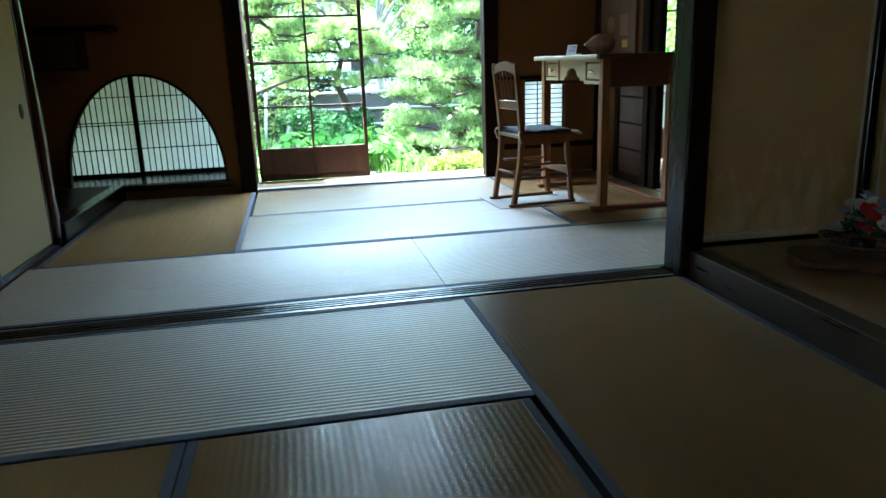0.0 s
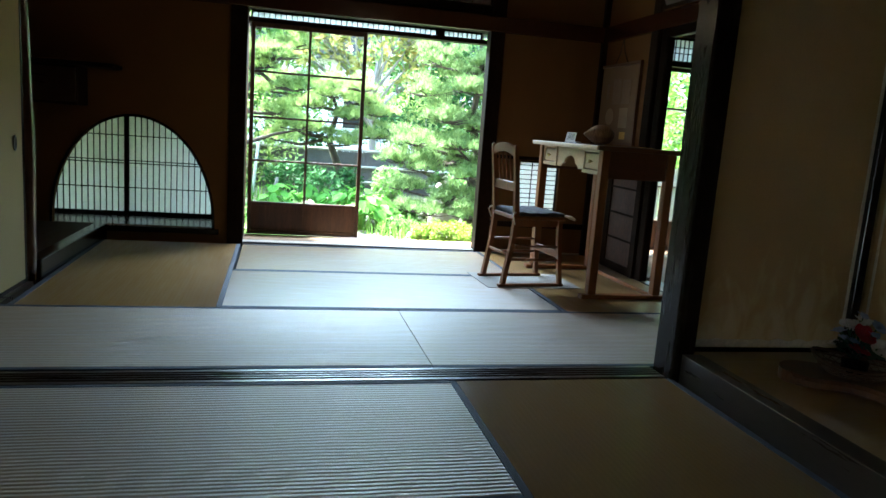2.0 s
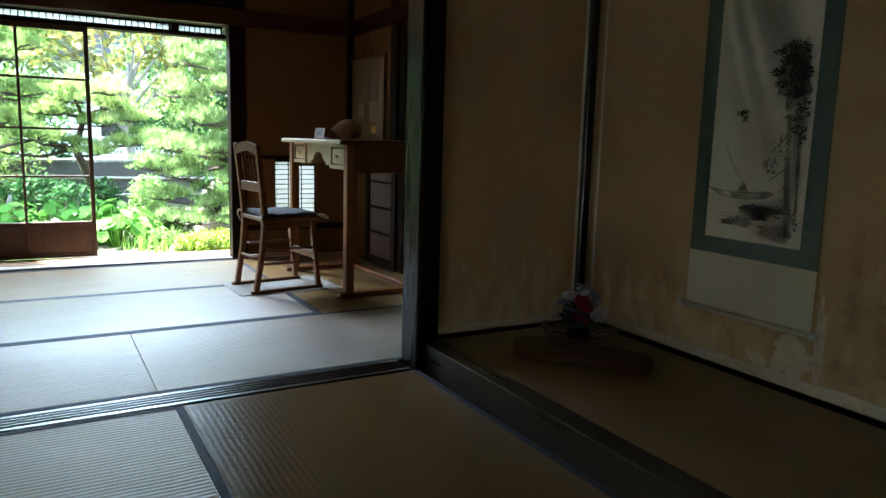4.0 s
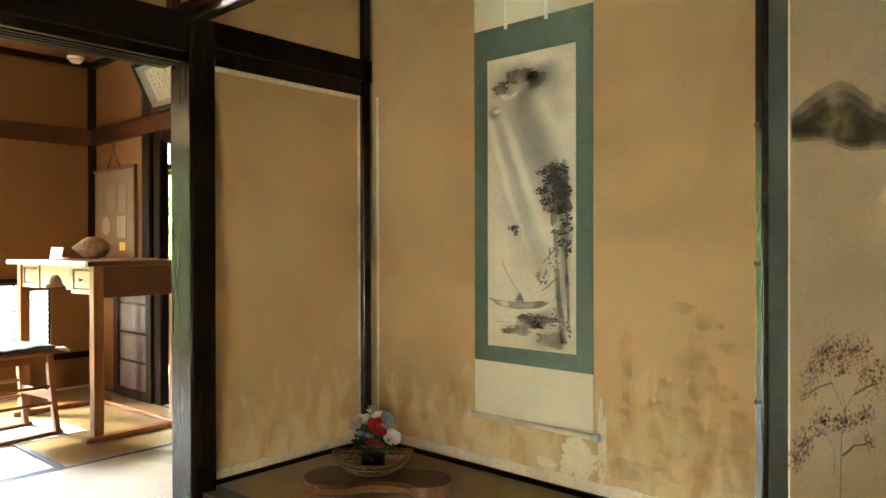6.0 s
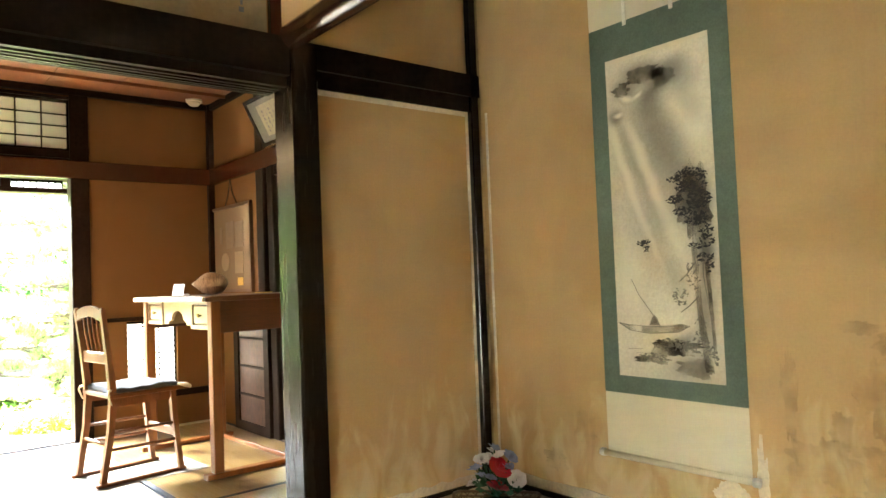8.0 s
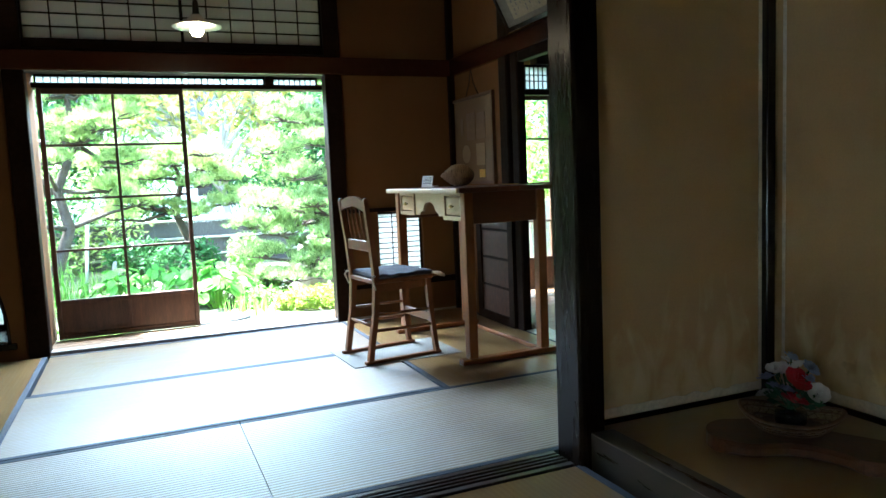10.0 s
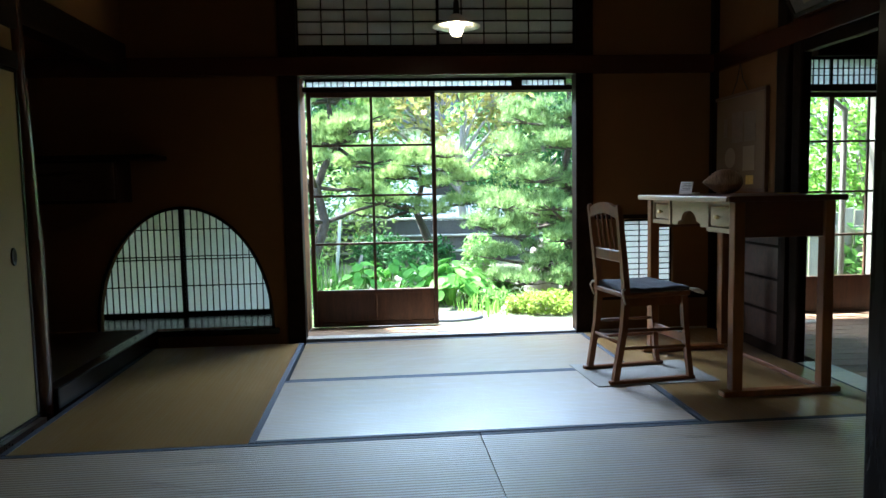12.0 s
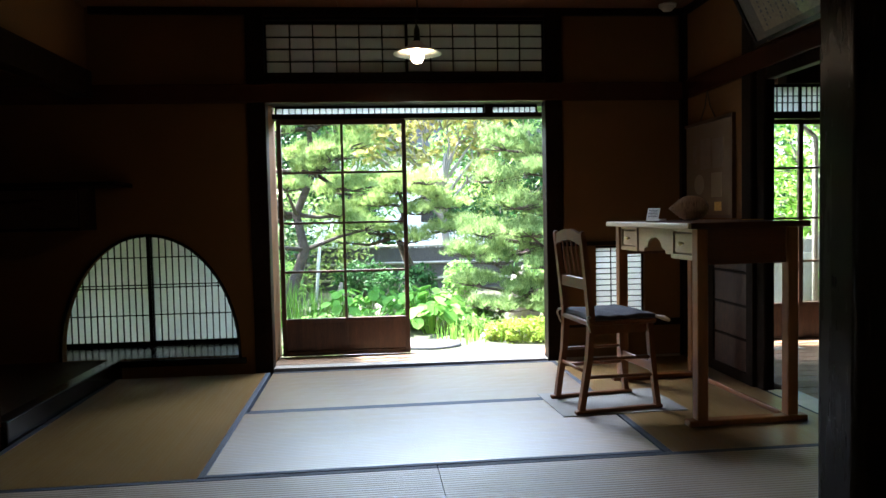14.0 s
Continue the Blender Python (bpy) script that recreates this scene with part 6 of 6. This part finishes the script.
def pine(x, y, trunk, pads, mat, seed, label, per_pad=200, needle=0.12):
    """A garden pine: bent trunk, limbs out to flat cloud-like pads of needles."""
    rng = np.random.default_rng(seed)
    tree = thing("pine_tree", (x, y, GZ), 0, label, "tree")
    n = len(trunk)
    part("trunk", tube(trunk, [0.095 * (1 - 0.75 * k / (n - 1)) for k in range(n)], 9), M_BARK, tree, smooth=True)
    vs, fs, off = [], [], 0
    limb = bmesh.new()
    tp = [Vector(p) for p in trunk]
    for (px, py, pz, r, h) in pads:
        c = Vector((px, py, pz))
        s = min(tp[1:], key=lambda q: (q - c).length + abs(q.z - c.z + 0.1) * 0.5)
        mid = (s + c) / 2 + Vector((rng.uniform(-0.12, 0.12), rng.uniform(-0.12, 0.12), rng.uniform(-0.12, 0.03)))
        tube([s, mid, c - Vector((0, 0, 0.04))], [0.035, 0.025, 0.012], 6, limb)
        for k in range(9):
            a = rng.uniform(0, 6.28)
            e = c + Vector((math.cos(a) * r * 0.8, math.sin(a) * r * 0.8, rng.uniform(-0.03, 0.05)))
            tube([c - Vector((0, 0, 0.04)), (c + e) / 2 - Vector((0, 0, rng.uniform(0, 0.05))), e], [0.011, 0.008, 0.004], 4, limb)
        r *= 0.9
        cnt = int(per_pad * 0.55 * (r / 0.4) ** 2)
        pts = np.vstack([in_ellipsoid(rng, cnt, (px, py, pz), (r, r, h * 1.35), 0.3, True)]
                        + [in_ellipsoid(rng, cnt // 4, (px + rng.uniform(-0.5, 0.5) * r, py + rng.uniform(-0.5, 0.5) * r, pz + rng.uniform(-0.6, 1.6) * h), (r * 0.55, r * 0.55, h * 1.1), 0.3, True) for _ in range(2)])
        v, f = needle_tufts(rng, pts, 17, needle, 0.0052, 0.75)
        vs.append(v); fs.append(f + off); off += len(v)
    part("branchwork", limb, M_BARK, tree, "bare twisting limbs", True)["kind"] = "stuff"
    from_arrays("crown", np.vstack(vs).tolist(), np.vstack(fs).tolist(), mat, tree, "layered pads of green needles")
    return tree


rp = np.random.default_rng(21)


pine(-1.35, 8.2, [(-0.3, 0, -0.05), (-0.12, 0.05, 0.5), (0.05, 0.1, 1.0), (-0.05, 0.05, 1.5), (0.2, 0.1, 2.1), (0.15, 0.1, 2.7), (0.3, 0.1, 3.3)],
     [(-0.45, -0.2, 2.6, 0.5, 0.16), (0.35, -0.1, 2.75, 0.48, 0.16), (-0.15, 0.1, 3.05, 0.5, 0.18), (0.7, 0.1, 2.45, 0.42, 0.14), (-0.7, 0, 2.1, 0.42, 0.13), (0.2, -0.3, 2.1, 0.4, 0.13), (0.75, -0.1, 1.85, 0.4, 0.12), (0.55, 0.2, 1.5, 0.30, 0.09), (-0.8, 0.3, 1.4, 0.4, 0.12), (-1.1, 0.1, 2.6, 0.5, 0.16), (-1.3, 0.2, 1.8, 0.5, 0.14), (0.1, 0.4, 2.35, 0.45, 0.14), (-0.2, 0.3, 3.5, 0.5, 0.18), (0.9, 0.2, 1.3, 0.42, 0.12), (-0.65, -0.3, 1.15, 0.26, 0.08), (0.5, -0.5, 2.25, 0.4, 0.13), (0.95, 0.0, 2.9, 0.45, 0.15), (-0.1, -0.5, 1.85, 0.36, 0.12)],
     M_PINE, 3, "tall bent garden pine with light green needle pads", 190)
pine(0.15, 10.4, [(0.2, 0, -0.05), (0.1, 0, 0.6), (-0.1, 0, 1.1), (0.05, 0, 1.6), (-0.1, 0, 1.95)],
     [(-0.75, 0, 2.0, 0.5, 0.15), (-0.15, -0.2, 2.0, 0.5, 0.14), (0.45, 0, 1.8, 0.46, 0.13), (0.8, -0.1, 1.6, 0.45, 0.13), (-0.4, -0.3, 1.65, 0.46, 0.13), (0.2, -0.3, 1.5, 0.42, 0.12), (-0.95, -0.1, 1.45, 0.45, 0.13), (0.65, -0.2, 1.2, 0.42, 0.12), (-0.35, -0.3, 1.2, 0.4, 0.11), (-1.2, 0.1, 1.9, 0.5, 0.15), (-0.1, -0.4, 1.85, 0.45, 0.14), (0.4, -0.4, 2.0, 0.36, 0.12), (-0.9, -0.3, 1.05, 0.4, 0.12), (0.15, -0.45, 1.05, 0.4, 0.11)],
     M_PINE, 5, "low spreading garden pine with yellow-green pads", 170)
pine(1.75, 7.3, [(0.25, 0.1, -0.05), (0.2, 0, 0.5), (0.32, 0.05, 1.0), (0.15, 0, 1.6), (0.25, 0, 2.2), (0.2, 0, 2.9)],
     [(0.0, -0.1, 2.75, 0.5, 0.18), (-0.35, -0.1, 2.3, 0.42, 0.15), (0.35, -0.2, 2.35, 0.45, 0.15), (-0.5, 0, 1.9, 0.42, 0.14), (0.1, -0.35, 1.95, 0.42, 0.14), (-0.3, -0.3, 1.55, 0.42, 0.13), (0.4, -0.3, 1.6, 0.4, 0.13), (-0.65, -0.1, 1.2, 0.40, 0.12), (-0.1, -0.4, 1.2, 0.40, 0.12), (0.45, -0.35, 1.15, 0.4, 0.12), (-0.55, -0.2, 0.85, 0.38, 0.12), (0.05, -0.4, 0.8, 0.38, 0.12), (-0.75, 0.1, 0.55, 0.36, 0.11), (-0.25, -0.3, 0.5, 0.36, 0.11), (0.3, -0.4, 0.5, 0.36, 0.11), (0.7, -0.2, 2.0, 0.42, 0.14), (0.85, -0.2, 1.3, 0.42, 0.13), (-0.1, 0.1, 3.2, 0.5, 0.18), (-0.45, -0.5, 0.28, 0.34, 0.10), (0.1, -0.55, 0.25, 0.36, 0.10), (0.55, -0.3, 0.75, 0.4, 0.12), (-0.85, -0.1, 0.95, 0.34, 0.11), (0.2, -0.1, 1.45, 0.45, 0.13), (-0.2, 0.1, 1.0, 0.45, 0.13), (0.05, 0.1, 2.15, 0.45, 0.14), (-0.7, -0.3, 0.30, 0.3, 0.09)],
     M_PINE2, 7, "dense layered garden pine near the veranda", 200)


def broad_tree(name, x, y, height, crown, mat, seed, label, leaf=0.16, aspect=0.20, n=2200, up=0.4):
    rng = np.random.default_rng(seed)
    tree = thing(name, (x, y, GZ), 0, label, "tree")
    r = random.Random(seed)
    part("trunk", tube([(0, 0, -0.05), (0.06, 0, height * 0.25), (-0.04, 0.05, height * 0.5), (0.05, 0, height * 0.8)], [0.10, 0.085, 0.06, 0.025], 9), M_GREYBARK, tree, smooth=True)
    limb = bmesh.new()
    vs, fs, off = [], [], 0
    for cx, cy, cz, rx, rz in crown:
        s = Vector((0.0, 0, min(cz * 0.6, height * 0.6)))
        e = Vector((cx, cy, cz))
        tube([s, (s + e) / 2 + Vector((r.uniform(-0.15, 0.15), 0, r.uniform(-0.1, 0.1))), e], [0.04, 0.026, 0.010], 6, limb)
        for k in range(8):
            q = e + Vector((r.uniform(-1, 1) * rx, r.uniform(-1, 1) * rx, r.uniform(-0.6, 1) * rz))
            tube([(s + e * 2) / 3, q], [0.014, 0.005], 4, limb)
        pts = in_ellipsoid(rng, int(n * rx * rz), (cx, cy, cz), (rx, rx, rz), 0.3)
        v, f = leaf_cards(rng, pts, leaf, aspect, up)
        vs.append(v); fs.append(f + off); off += len(v)
    part("branchwork", limb, M_GREYBARK, tree, "thin grey limbs", True)["kind"] = "stuff"
    from_arrays("crown", np.vstack(vs).tolist(), np.vstack(fs).tolist(), mat, tree, "loose crown of pointed leaves")
    return tree


broad_tree("magnolia_tree", 1.05, 12.7, 3.4, [(-0.9, 0, 3.0, 0.45, 0.38), (-0.45, 0, 3.45, 0.45, 0.4), (0.05, 0, 3.75, 0.45, 0.4), (0.55, 0, 3.35, 0.42, 0.36), (-0.45, 0, 2.55, 0.34, 0.26), (0.25, 0.2, 2.85, 0.32, 0.24), (0.95, 0, 2.95, 0.42, 0.34), (1.05, 0, 3.6, 0.45, 0.4), (-1.4, 0.2, 3.45, 0.5, 0.4), (0.75, 0, 2.4, 0.3, 0.22), (-0.8, 0, 2.2, 0.26, 0.2), (-1.5, 0, 2.75, 0.36, 0.3)],
           M_MAGN, 11, "magnolia with yellow-green leathery leaves", 0.24, 0.19, 760, 0.2)


def shrub(name, x, y, z, rx, ry, rz, mat, seed, label, leaf, aspect, n, up=0.5, category="shrub"):
    rng = np.random.default_rng(seed)
    s = thing(name, (x, y, GZ), 0, label, category)
    stem = bmesh.new()
    r = random.Random(seed)
    for k in range(7):
        e = Vector((r.uniform(-0.6, 0.6) * rx, r.uniform(-0.6, 0.6) * ry, z - GZ + r.uniform(-0.3, 0.5) * rz))
        tube([(r.uniform(-0.05, 0.05), r.uniform(-0.05, 0.05), -0.03), e * 0.5 + Vector((0, 0, 0.03)), e], [0.016, 0.011, 0.005], 5, stem)
    part("stems", stem, M_GREYBARK, s, "thin brown stems", True)
    pts = in_ellipsoid(rng, n, (0, 0, z - GZ), (rx, ry, rz), 0.45)
    pts = pts[pts[:, 2] > 0.01]
    v, f = leaf_cards(rng, pts, leaf, aspect, up)
    from_arrays("foliage", v.tolist(), f.tolist(), mat, s)
    return s


for i, (x, y, z, rx, rz) in enumerate(((0.38, 9.7, -0.12, 0.26, 0.32), (1.95, 13.1, 0.95, 0.7, 0.5), (1.35, 13.0, 1.0, 0.5, 0.42), (-0.55, 10.6, -0.1, 0.5, 0.3), (2.9, 11.0, 0.4, 0.8, 0.9), (-2.2, 10.8, 0.5, 0.8, 0.9), (-0.1, 9.4, -0.15, 0.35, 0.28), (3.2, 9.0, 0.3, 0.7, 0.8))):
    shrub("evergreen_shrub", x, y, z, rx, rx * 0.8, rz, M_DARKLEAF, 30 + i, "dark glossy evergreen shrub", 0.10, 0.22, 1500 if rx > 0.4 else 700)
for i, (x, y, z, rx, rz) in enumerate(((0.95, 8.6, 0.0, 0.28, 0.30), (2.35, 8.6, 0.0, 0.5, 0.45), (-1.9, 9.4, 0.0, 0.5, 0.4))):
    shrub("maple_shrub", x, y, z, rx, rx * 0.8, rz, M_MIDLEAF, 50 + i, "fresh green feathery shrub", 0.085, 0.16, 1000)
shrub("clipped_hedge", 1.42, 6.15, -0.37, 0.50, 0.32, 0.15, M_HEDGE, 61, "low clipped yellow-green hedge", 0.035, 0.34, 5600, 0.8, "hedge")
shrub("clipped_hedge", 2.3, 6.3, -0.34, 0.5, 0.35, 0.17, M_HEDGE, 62, "low clipped yellow-green hedge", 0.035, 0.34, 4200, 0.8, "hedge")
for i, (x, y, z, rx, rz) in enumerate(((0.85, 6.6, -0.38, 0.28, 0.12), (-0.9, 5.9, -0.42, 0.5, 0.10), (2.6, 5.4, -0.40, 0.5, 0.14), (1.0, 7.1, -0.32, 0.30, 0.16), (-0.3, 6.9, -0.36, 0.35, 0.12), (-1.0, 7.0, -0.36, 0.45, 0.12))):
    shrub("ground_cover", x, y, z, rx, rx * 0.7, rz, M_MIDLEAF, 70 + i, "low mid-green ground cover plants", 0.07, 0.3, 900, 0.7, "plants")


def broad_plant(x, y, seed, n, size, label):
    """Clump of round drooping leaves on stalks."""
    rng = random.Random(seed)
    p = thing("hosta_plant", (x, y, GZ), 0, label, "plant")
    st, lf = bmesh.new(), bmesh.new()
    for k in range(n):
        a, rad, h = rng.uniform(0, 6.28), rng.uniform(0.03, 0.36), rng.uniform(0.18, 0.50)
        c = Vector((rad * math.cos(a), rad * math.sin(a), h * (1.15 - rad)))
        tube([(rad * 0.2 * math.cos(a), rad * 0.2 * math.sin(a), -0.02), c * 0.6 + Vector((0, 0, 0.06)), c], 0.006, 4, st)
        s = size * rng.uniform(0.7, 1.25)
        rot = Matrix.Rotation(a, 4, 'Z') @ Matrix.Rotation(rng.uniform(0.1, 0.75), 4, 'Y')
        mid = lf.verts.new(c)
        ring = []
        for j in range(12):
            b = 2 * math.pi * j / 12
            w = 1 + 0.12 * math.cos(b) + 0.06 * math.sin(3 * b + k)
            q = Vector((s * (0.45 + 0.62 * math.cos(b) * w), s * 0.52 * math.sin(b) * w, -0.10 * s + 0.10 * s * abs(math.sin(b)) - 0.12 * s * math.cos(b)))
            ring.append(lf.verts.new(c + rot @ q))
        for j in range(12):
            lf.faces.new((mid, ring[j], ring[(j + 1) % 12]))
    part("stalk", st, M_IRIS, p)
    part("leaves", lf, M_BRIGHT, p, "large bright green leaves", True)
    return p


for i, (x, y) in enumerate(((0.42, 7.25), (0.62, 7.1), (0.1, 7.6), (0.36, 6.85), (-0.35, 7.9), (0.22, 7.15), (-0.75, 7.6))):
    broad_plant(x, y, 80 + i, 34, 0.135, "clump of large bright green leaves")


def blades(x, y, seed, n, h, label):
    rng = random.Random(seed)
    bm = bmesh.new()
    for k in range(n):
        bx_, by_, a = rng.gauss(0, 0.16), rng.gauss(0, 0.12), rng.uniform(0, 6.28)
        L, lean, w = h * rng.uniform(0.6, 1.15), rng.uniform(0.05, 0.4), rng.uniform(0.008, 0.014)
        d, t = Vector((math.cos(a), math.sin(a), 0)), Vector((-math.sin(a), math.cos(a), 0))
        prev = None
        for j in range(5):
            u = j / 4
            c = Vector((bx_, by_, -0.02)) + Vector((0, 0, L * u * (1 - 0.25 * lean * u))) + d * (L * lean * u * u)
            cur = [bm.verts.new(c - t * w * (1 - u * 0.9)), bm.verts.new(c + t * w * (1 - u * 0.9))]
            if prev:
                bm.faces.new((prev[0], prev[1], cur[1], cur[0]))
            prev = cur
    ob = mesh_object("iris_clump", bm, M_IRIS)
    ob.location = (x, y, GZ)
    return tagged(ob, label, "plant", kind="stuff")


for i, (x, y, n, h) in enumerate(((-1.45, 7.7, 60, 0.62), (-1.15, 7.8, 50, 0.6), (-0.85, 7.6, 40, 0.5), (0.60, 6.25, 26, 0.26), (0.84, 6.2, 24, 0.22), (0.98, 6.45, 16, 0.24), (-1.8, 7.6, 50, 0.6))):
    blades(x, y, 95 + i, n, h, "clump of upright green iris blades")


def rock(x, y, rx, ry, rz, seed, label, mat=M_ROCK, name="garden_rock"):
    bm = bmesh.new()
    bmesh.ops.create_icosphere(bm, subdivisions=4, radius=1)
    for v in bm.verts:
        p = v.co.copy()
        k = 1 + 0.28 * noise.noise(p * 1.3 + Vector((seed, 0, 0))) + 0.10 * noise.noise(p * 4 + Vector((0, seed, 0)))
        v.co = Vector((p.x * rx, p.y * ry, p.z * rz)) * k
    ob = mesh_object(name, bm, mat, smooth=True)
    ob.location = (x, y, GZ + rz * 0.3)
    return tagged(ob, label, "rock")


rock(1.72, 8.0, 0.26, 0.2, 0.50, 1, "upright brown lichened garden rock")
rock(1.05, 6.35, 0.13, 0.1, 0.10, 2, "small grey garden rock beside the hedge")
rock(-0.1, 8.6, 0.25, 0.2, 0.18, 3, "low grey garden rock")
for i, (x, y, r) in enumerate(((0.30, 5.95, 0.34), (-0.35, 5.3, 0.36), (0.25, 4.8, 0.35), (-0.1, 4.1, 0.4))):
    o = [(r * (1 + 0.12 * noise.noise((math.cos(a), math.sin(a), i * 3.0))) * math.cos(a), 0.7 * r * math.sin(a)) for a in [2 * math.pi * k / 22 for k in range(22)]]
    ob = mesh_object("stepping_stone", prism(o, 'z', -0.05, 0.045, 0.015), M_PAVE)
    ob.location = (x, y, GZ)
    tagged(ob, "flat grey stepping stone set in the ground", "stone", group="stepping stones")

# brushwood fence with bamboo rails
fe = thing("garden_fence", (0.5, 12.4, GZ), 0, "grey brushwood garden fence with pale bamboo rails", "fence")
_f = bmesh.new()
_r = random.Random(12)
for k in range(420):
    x = -4.2 + 8.4 * k / 420 + _r.uniform(-0.01, 0.01)
    h = 0.86 + _r.uniform(-0.05, 0.03)
    add_box(_f, x - 0.009, x + 0.009, -0.012 + _r.uniform(-0.01, 0.01), 0.012, -0.05, h)
part("brushwood", _f, M_BRUSHFENCE, fe, "upright grey brush stems")
part("backing", boxes([(-4.2, 4.2, 0.0125, 0.024, -0.05, 0.80)]), M_BRUSHFENCE, fe)
fe.children[0]["kind"] = "stuff"
for zz in (0.18, 0.50, 0.84):
    part("rail", tube([(-4.2, -0.045, zz), (0, -0.04, zz + 0.012), (4.2, -0.045, zz - 0.01)], 0.026, 8), M_BAMBOO, fe, "pale split bamboo rail", True)
for k in range(6):
    part("post", tube([(-4.0 + 1.6 * k, 0.04, -0.1), (-4.0 + 1.6 * k, 0.04, 0.95)], 0.04, 8), M_GREYBARK, fe, smooth=True)

# prop poles and a bare stump under the pine
pr = thing("tree_prop", (-1.0, 7.9, GZ), 0, "bamboo prop poles and bare branch under pine", "prop")
part("pole", tube([(-0.15, 0, -0.03), (-0.06, 0, 1.05)], 0.022, 8), M_BAMBOO, pr, smooth=True)
part("branch", tube([(-0.12, 0.1, -0.03), (0.05, 0.05, 0.25), (0.2, 0.05, 0.42), (0.22, 0.05, 0.56)], [0.05, 0.04, 0.035, 0.02], 8), M_GREYBARK, pr, smooth=True)
part("pole", tube([(0.42, 0.1, -0.03), (0.30, 0.08, 0.25), (0.2, 0.05, 0.46)], 0.016, 8), M_GREYBARK, pr, smooth=True)

# trees closing the garden behind the fence and to the sides
for i, (x, y, h, r, mt) in enumerate(((-3.0, 14.5, 5.2, 1.3, M_DARKLEAF), (-1.2, 15.2, 5.8, 1.2, M_MIDLEAF), (3.2, 14.5, 4.6, 1.2, M_DARKLEAF), (5.2, 12.5, 5.2, 1.4, M_MIDLEAF), (-5.0, 12.0, 5.0, 1.5, M_MIDLEAF), (4.6, 8.5, 4.2, 1.1, M_DARKLEAF), (-4.4, 8.5, 4.2, 1.2, M_DARKLEAF), (6.5, 5.5, 4.2, 1.2, M_FRESH), (5.0, 5.8, 3.4, 0.9, M_FRESH), (2.6, 16.0, 5.0, 1.2, M_MIDLEAF))):
    cr = [(math.cos(a) * r * 0.8, math.sin(a) * r * 0.6, h * z, r * 0.75, r * 0.6) for a, z in ((0.3, 0.35), (2.2, 0.42), (4.2, 0.38), (1.0, 0.6), (3.4, 0.62), (5.4, 0.56), (0.0, 0.8), (2.5, 0.85), (4.4, 0.9))]
    broad_tree("background_tree", x, y, h, cr, mt, 130 + i, "leafy green tree closing the garden", 0.085 if x > 4 else 0.17, 0.24, 3200 if x > 4 else 900)
for i, (x, y, rx, rz) in enumerate(((-3.2, 13.4, 1.3, 0.9), (-0.6, 13.6, 1.0, 0.8), (3.4, 13.2, 1.3, 0.8), (4.2, 7.0, 1.0, 0.8), (5.2, 9.5, 1.2, 0.9), (-3.4, 7.0, 1.0, 0.7), (4.4, 5.0, 0.7, 0.6))):
    shrub("garden_hedge", x, y, GZ + rz * 0.8, rx, 0.6, rz, M_DARKLEAF if i % 2 else M_MIDLEAF, 160 + i, "loose green hedge behind the fence", 0.13, 0.25, 2200)
for i, (x, y, rx, rz) in enumerate(((-1.6, 12.0, 1.2, 1.0), (-2.6, 9.0, 0.8, 1.0), (2.3, 13.0, 1.0, 1.2), (3.2, 7.6, 0.7, 0.9))):
    shrub("tall_shrub", x, y, GZ + rz, rx, 0.7, rz, M_MIDLEAF if i % 2 else M_PINE, 180 + i, "tall leafy green garden shrub", 0.12, 0.2, 2600)
# low board fence seen through the east veranda windows
bf = thing("board_fence", (5.0, 4.75, GZ), 0, "low weathered board fence beyond the veranda", "fence")
for k in range(26):
    part("board", box(-1.9 + 0.15 * k, -1.765 + 0.15 * k, -0.011, 0.011, 0.04, 1.19 - 0.02 * (k % 3), 0.003), M_FENCEBOARD, bf)
for k in range(4):
    part("post", box(-1.75 + 1.2 * k, -1.67 + 1.2 * k, 0.012, 0.09, -0.1, 1.26, 0.006), M_FENCEBOARD, bf)
for zz in (0.25, 0.95):
    part("rail", box(-1.9, 2.0, -0.05, -0.012, zz, zz + 0.07, 0.004), M_FENCEBOARD, bf)
# gutter pipe and prop outside the east veranda
tagged(mesh_object("outer_post", box(3.46, 3.60, 3.50, 3.62, GZ, 2.62, 0.010, 2), material("weathered veranda post", (0.11, 0.095, 0.07), 0.85, (4, 50), 0.35, bump=0.4, bump_scale=40, stretch=(6, 6, 0.5))), "pale weathered timber post outside the veranda windows", "post", kind="structure")
tagged(mesh_object("rain_pipe", tube([(3.32, 3.68, GZ), (3.32, 3.68, 1.2), (3.32, 3.68, 1.55), (3.20, 3.70, 1.66), (2.80, 3.74, 1.80)], 0.022, 10), M_GREYBARK, smooth=True), "grey round rain pipe outside the veranda", "pipe")

# pale neighbouring house far behind the garden
hs = thing("neighbour_house", (2.0, 24.0, GZ), 0, "pale plaster house far behind the garden", "house")
part("wall", boxes([(-5, 5, 0, 5, 0, 3.6)]), M_WHITE, hs)
part("roof", prism([(-5.6, 3.6), (5.6, 3.6), (4.2, 5.2), (-4.2, 5.2)], 'y', -0.6, 5.6), M_PAVE, hs)
for k in range(3):
    part("window", boxes([(-3.6 + 2.8 * k, -2.4 + 2.8 * k, -0.03, 0.0, 1.2, 2.6)]), M_IRON, hs)
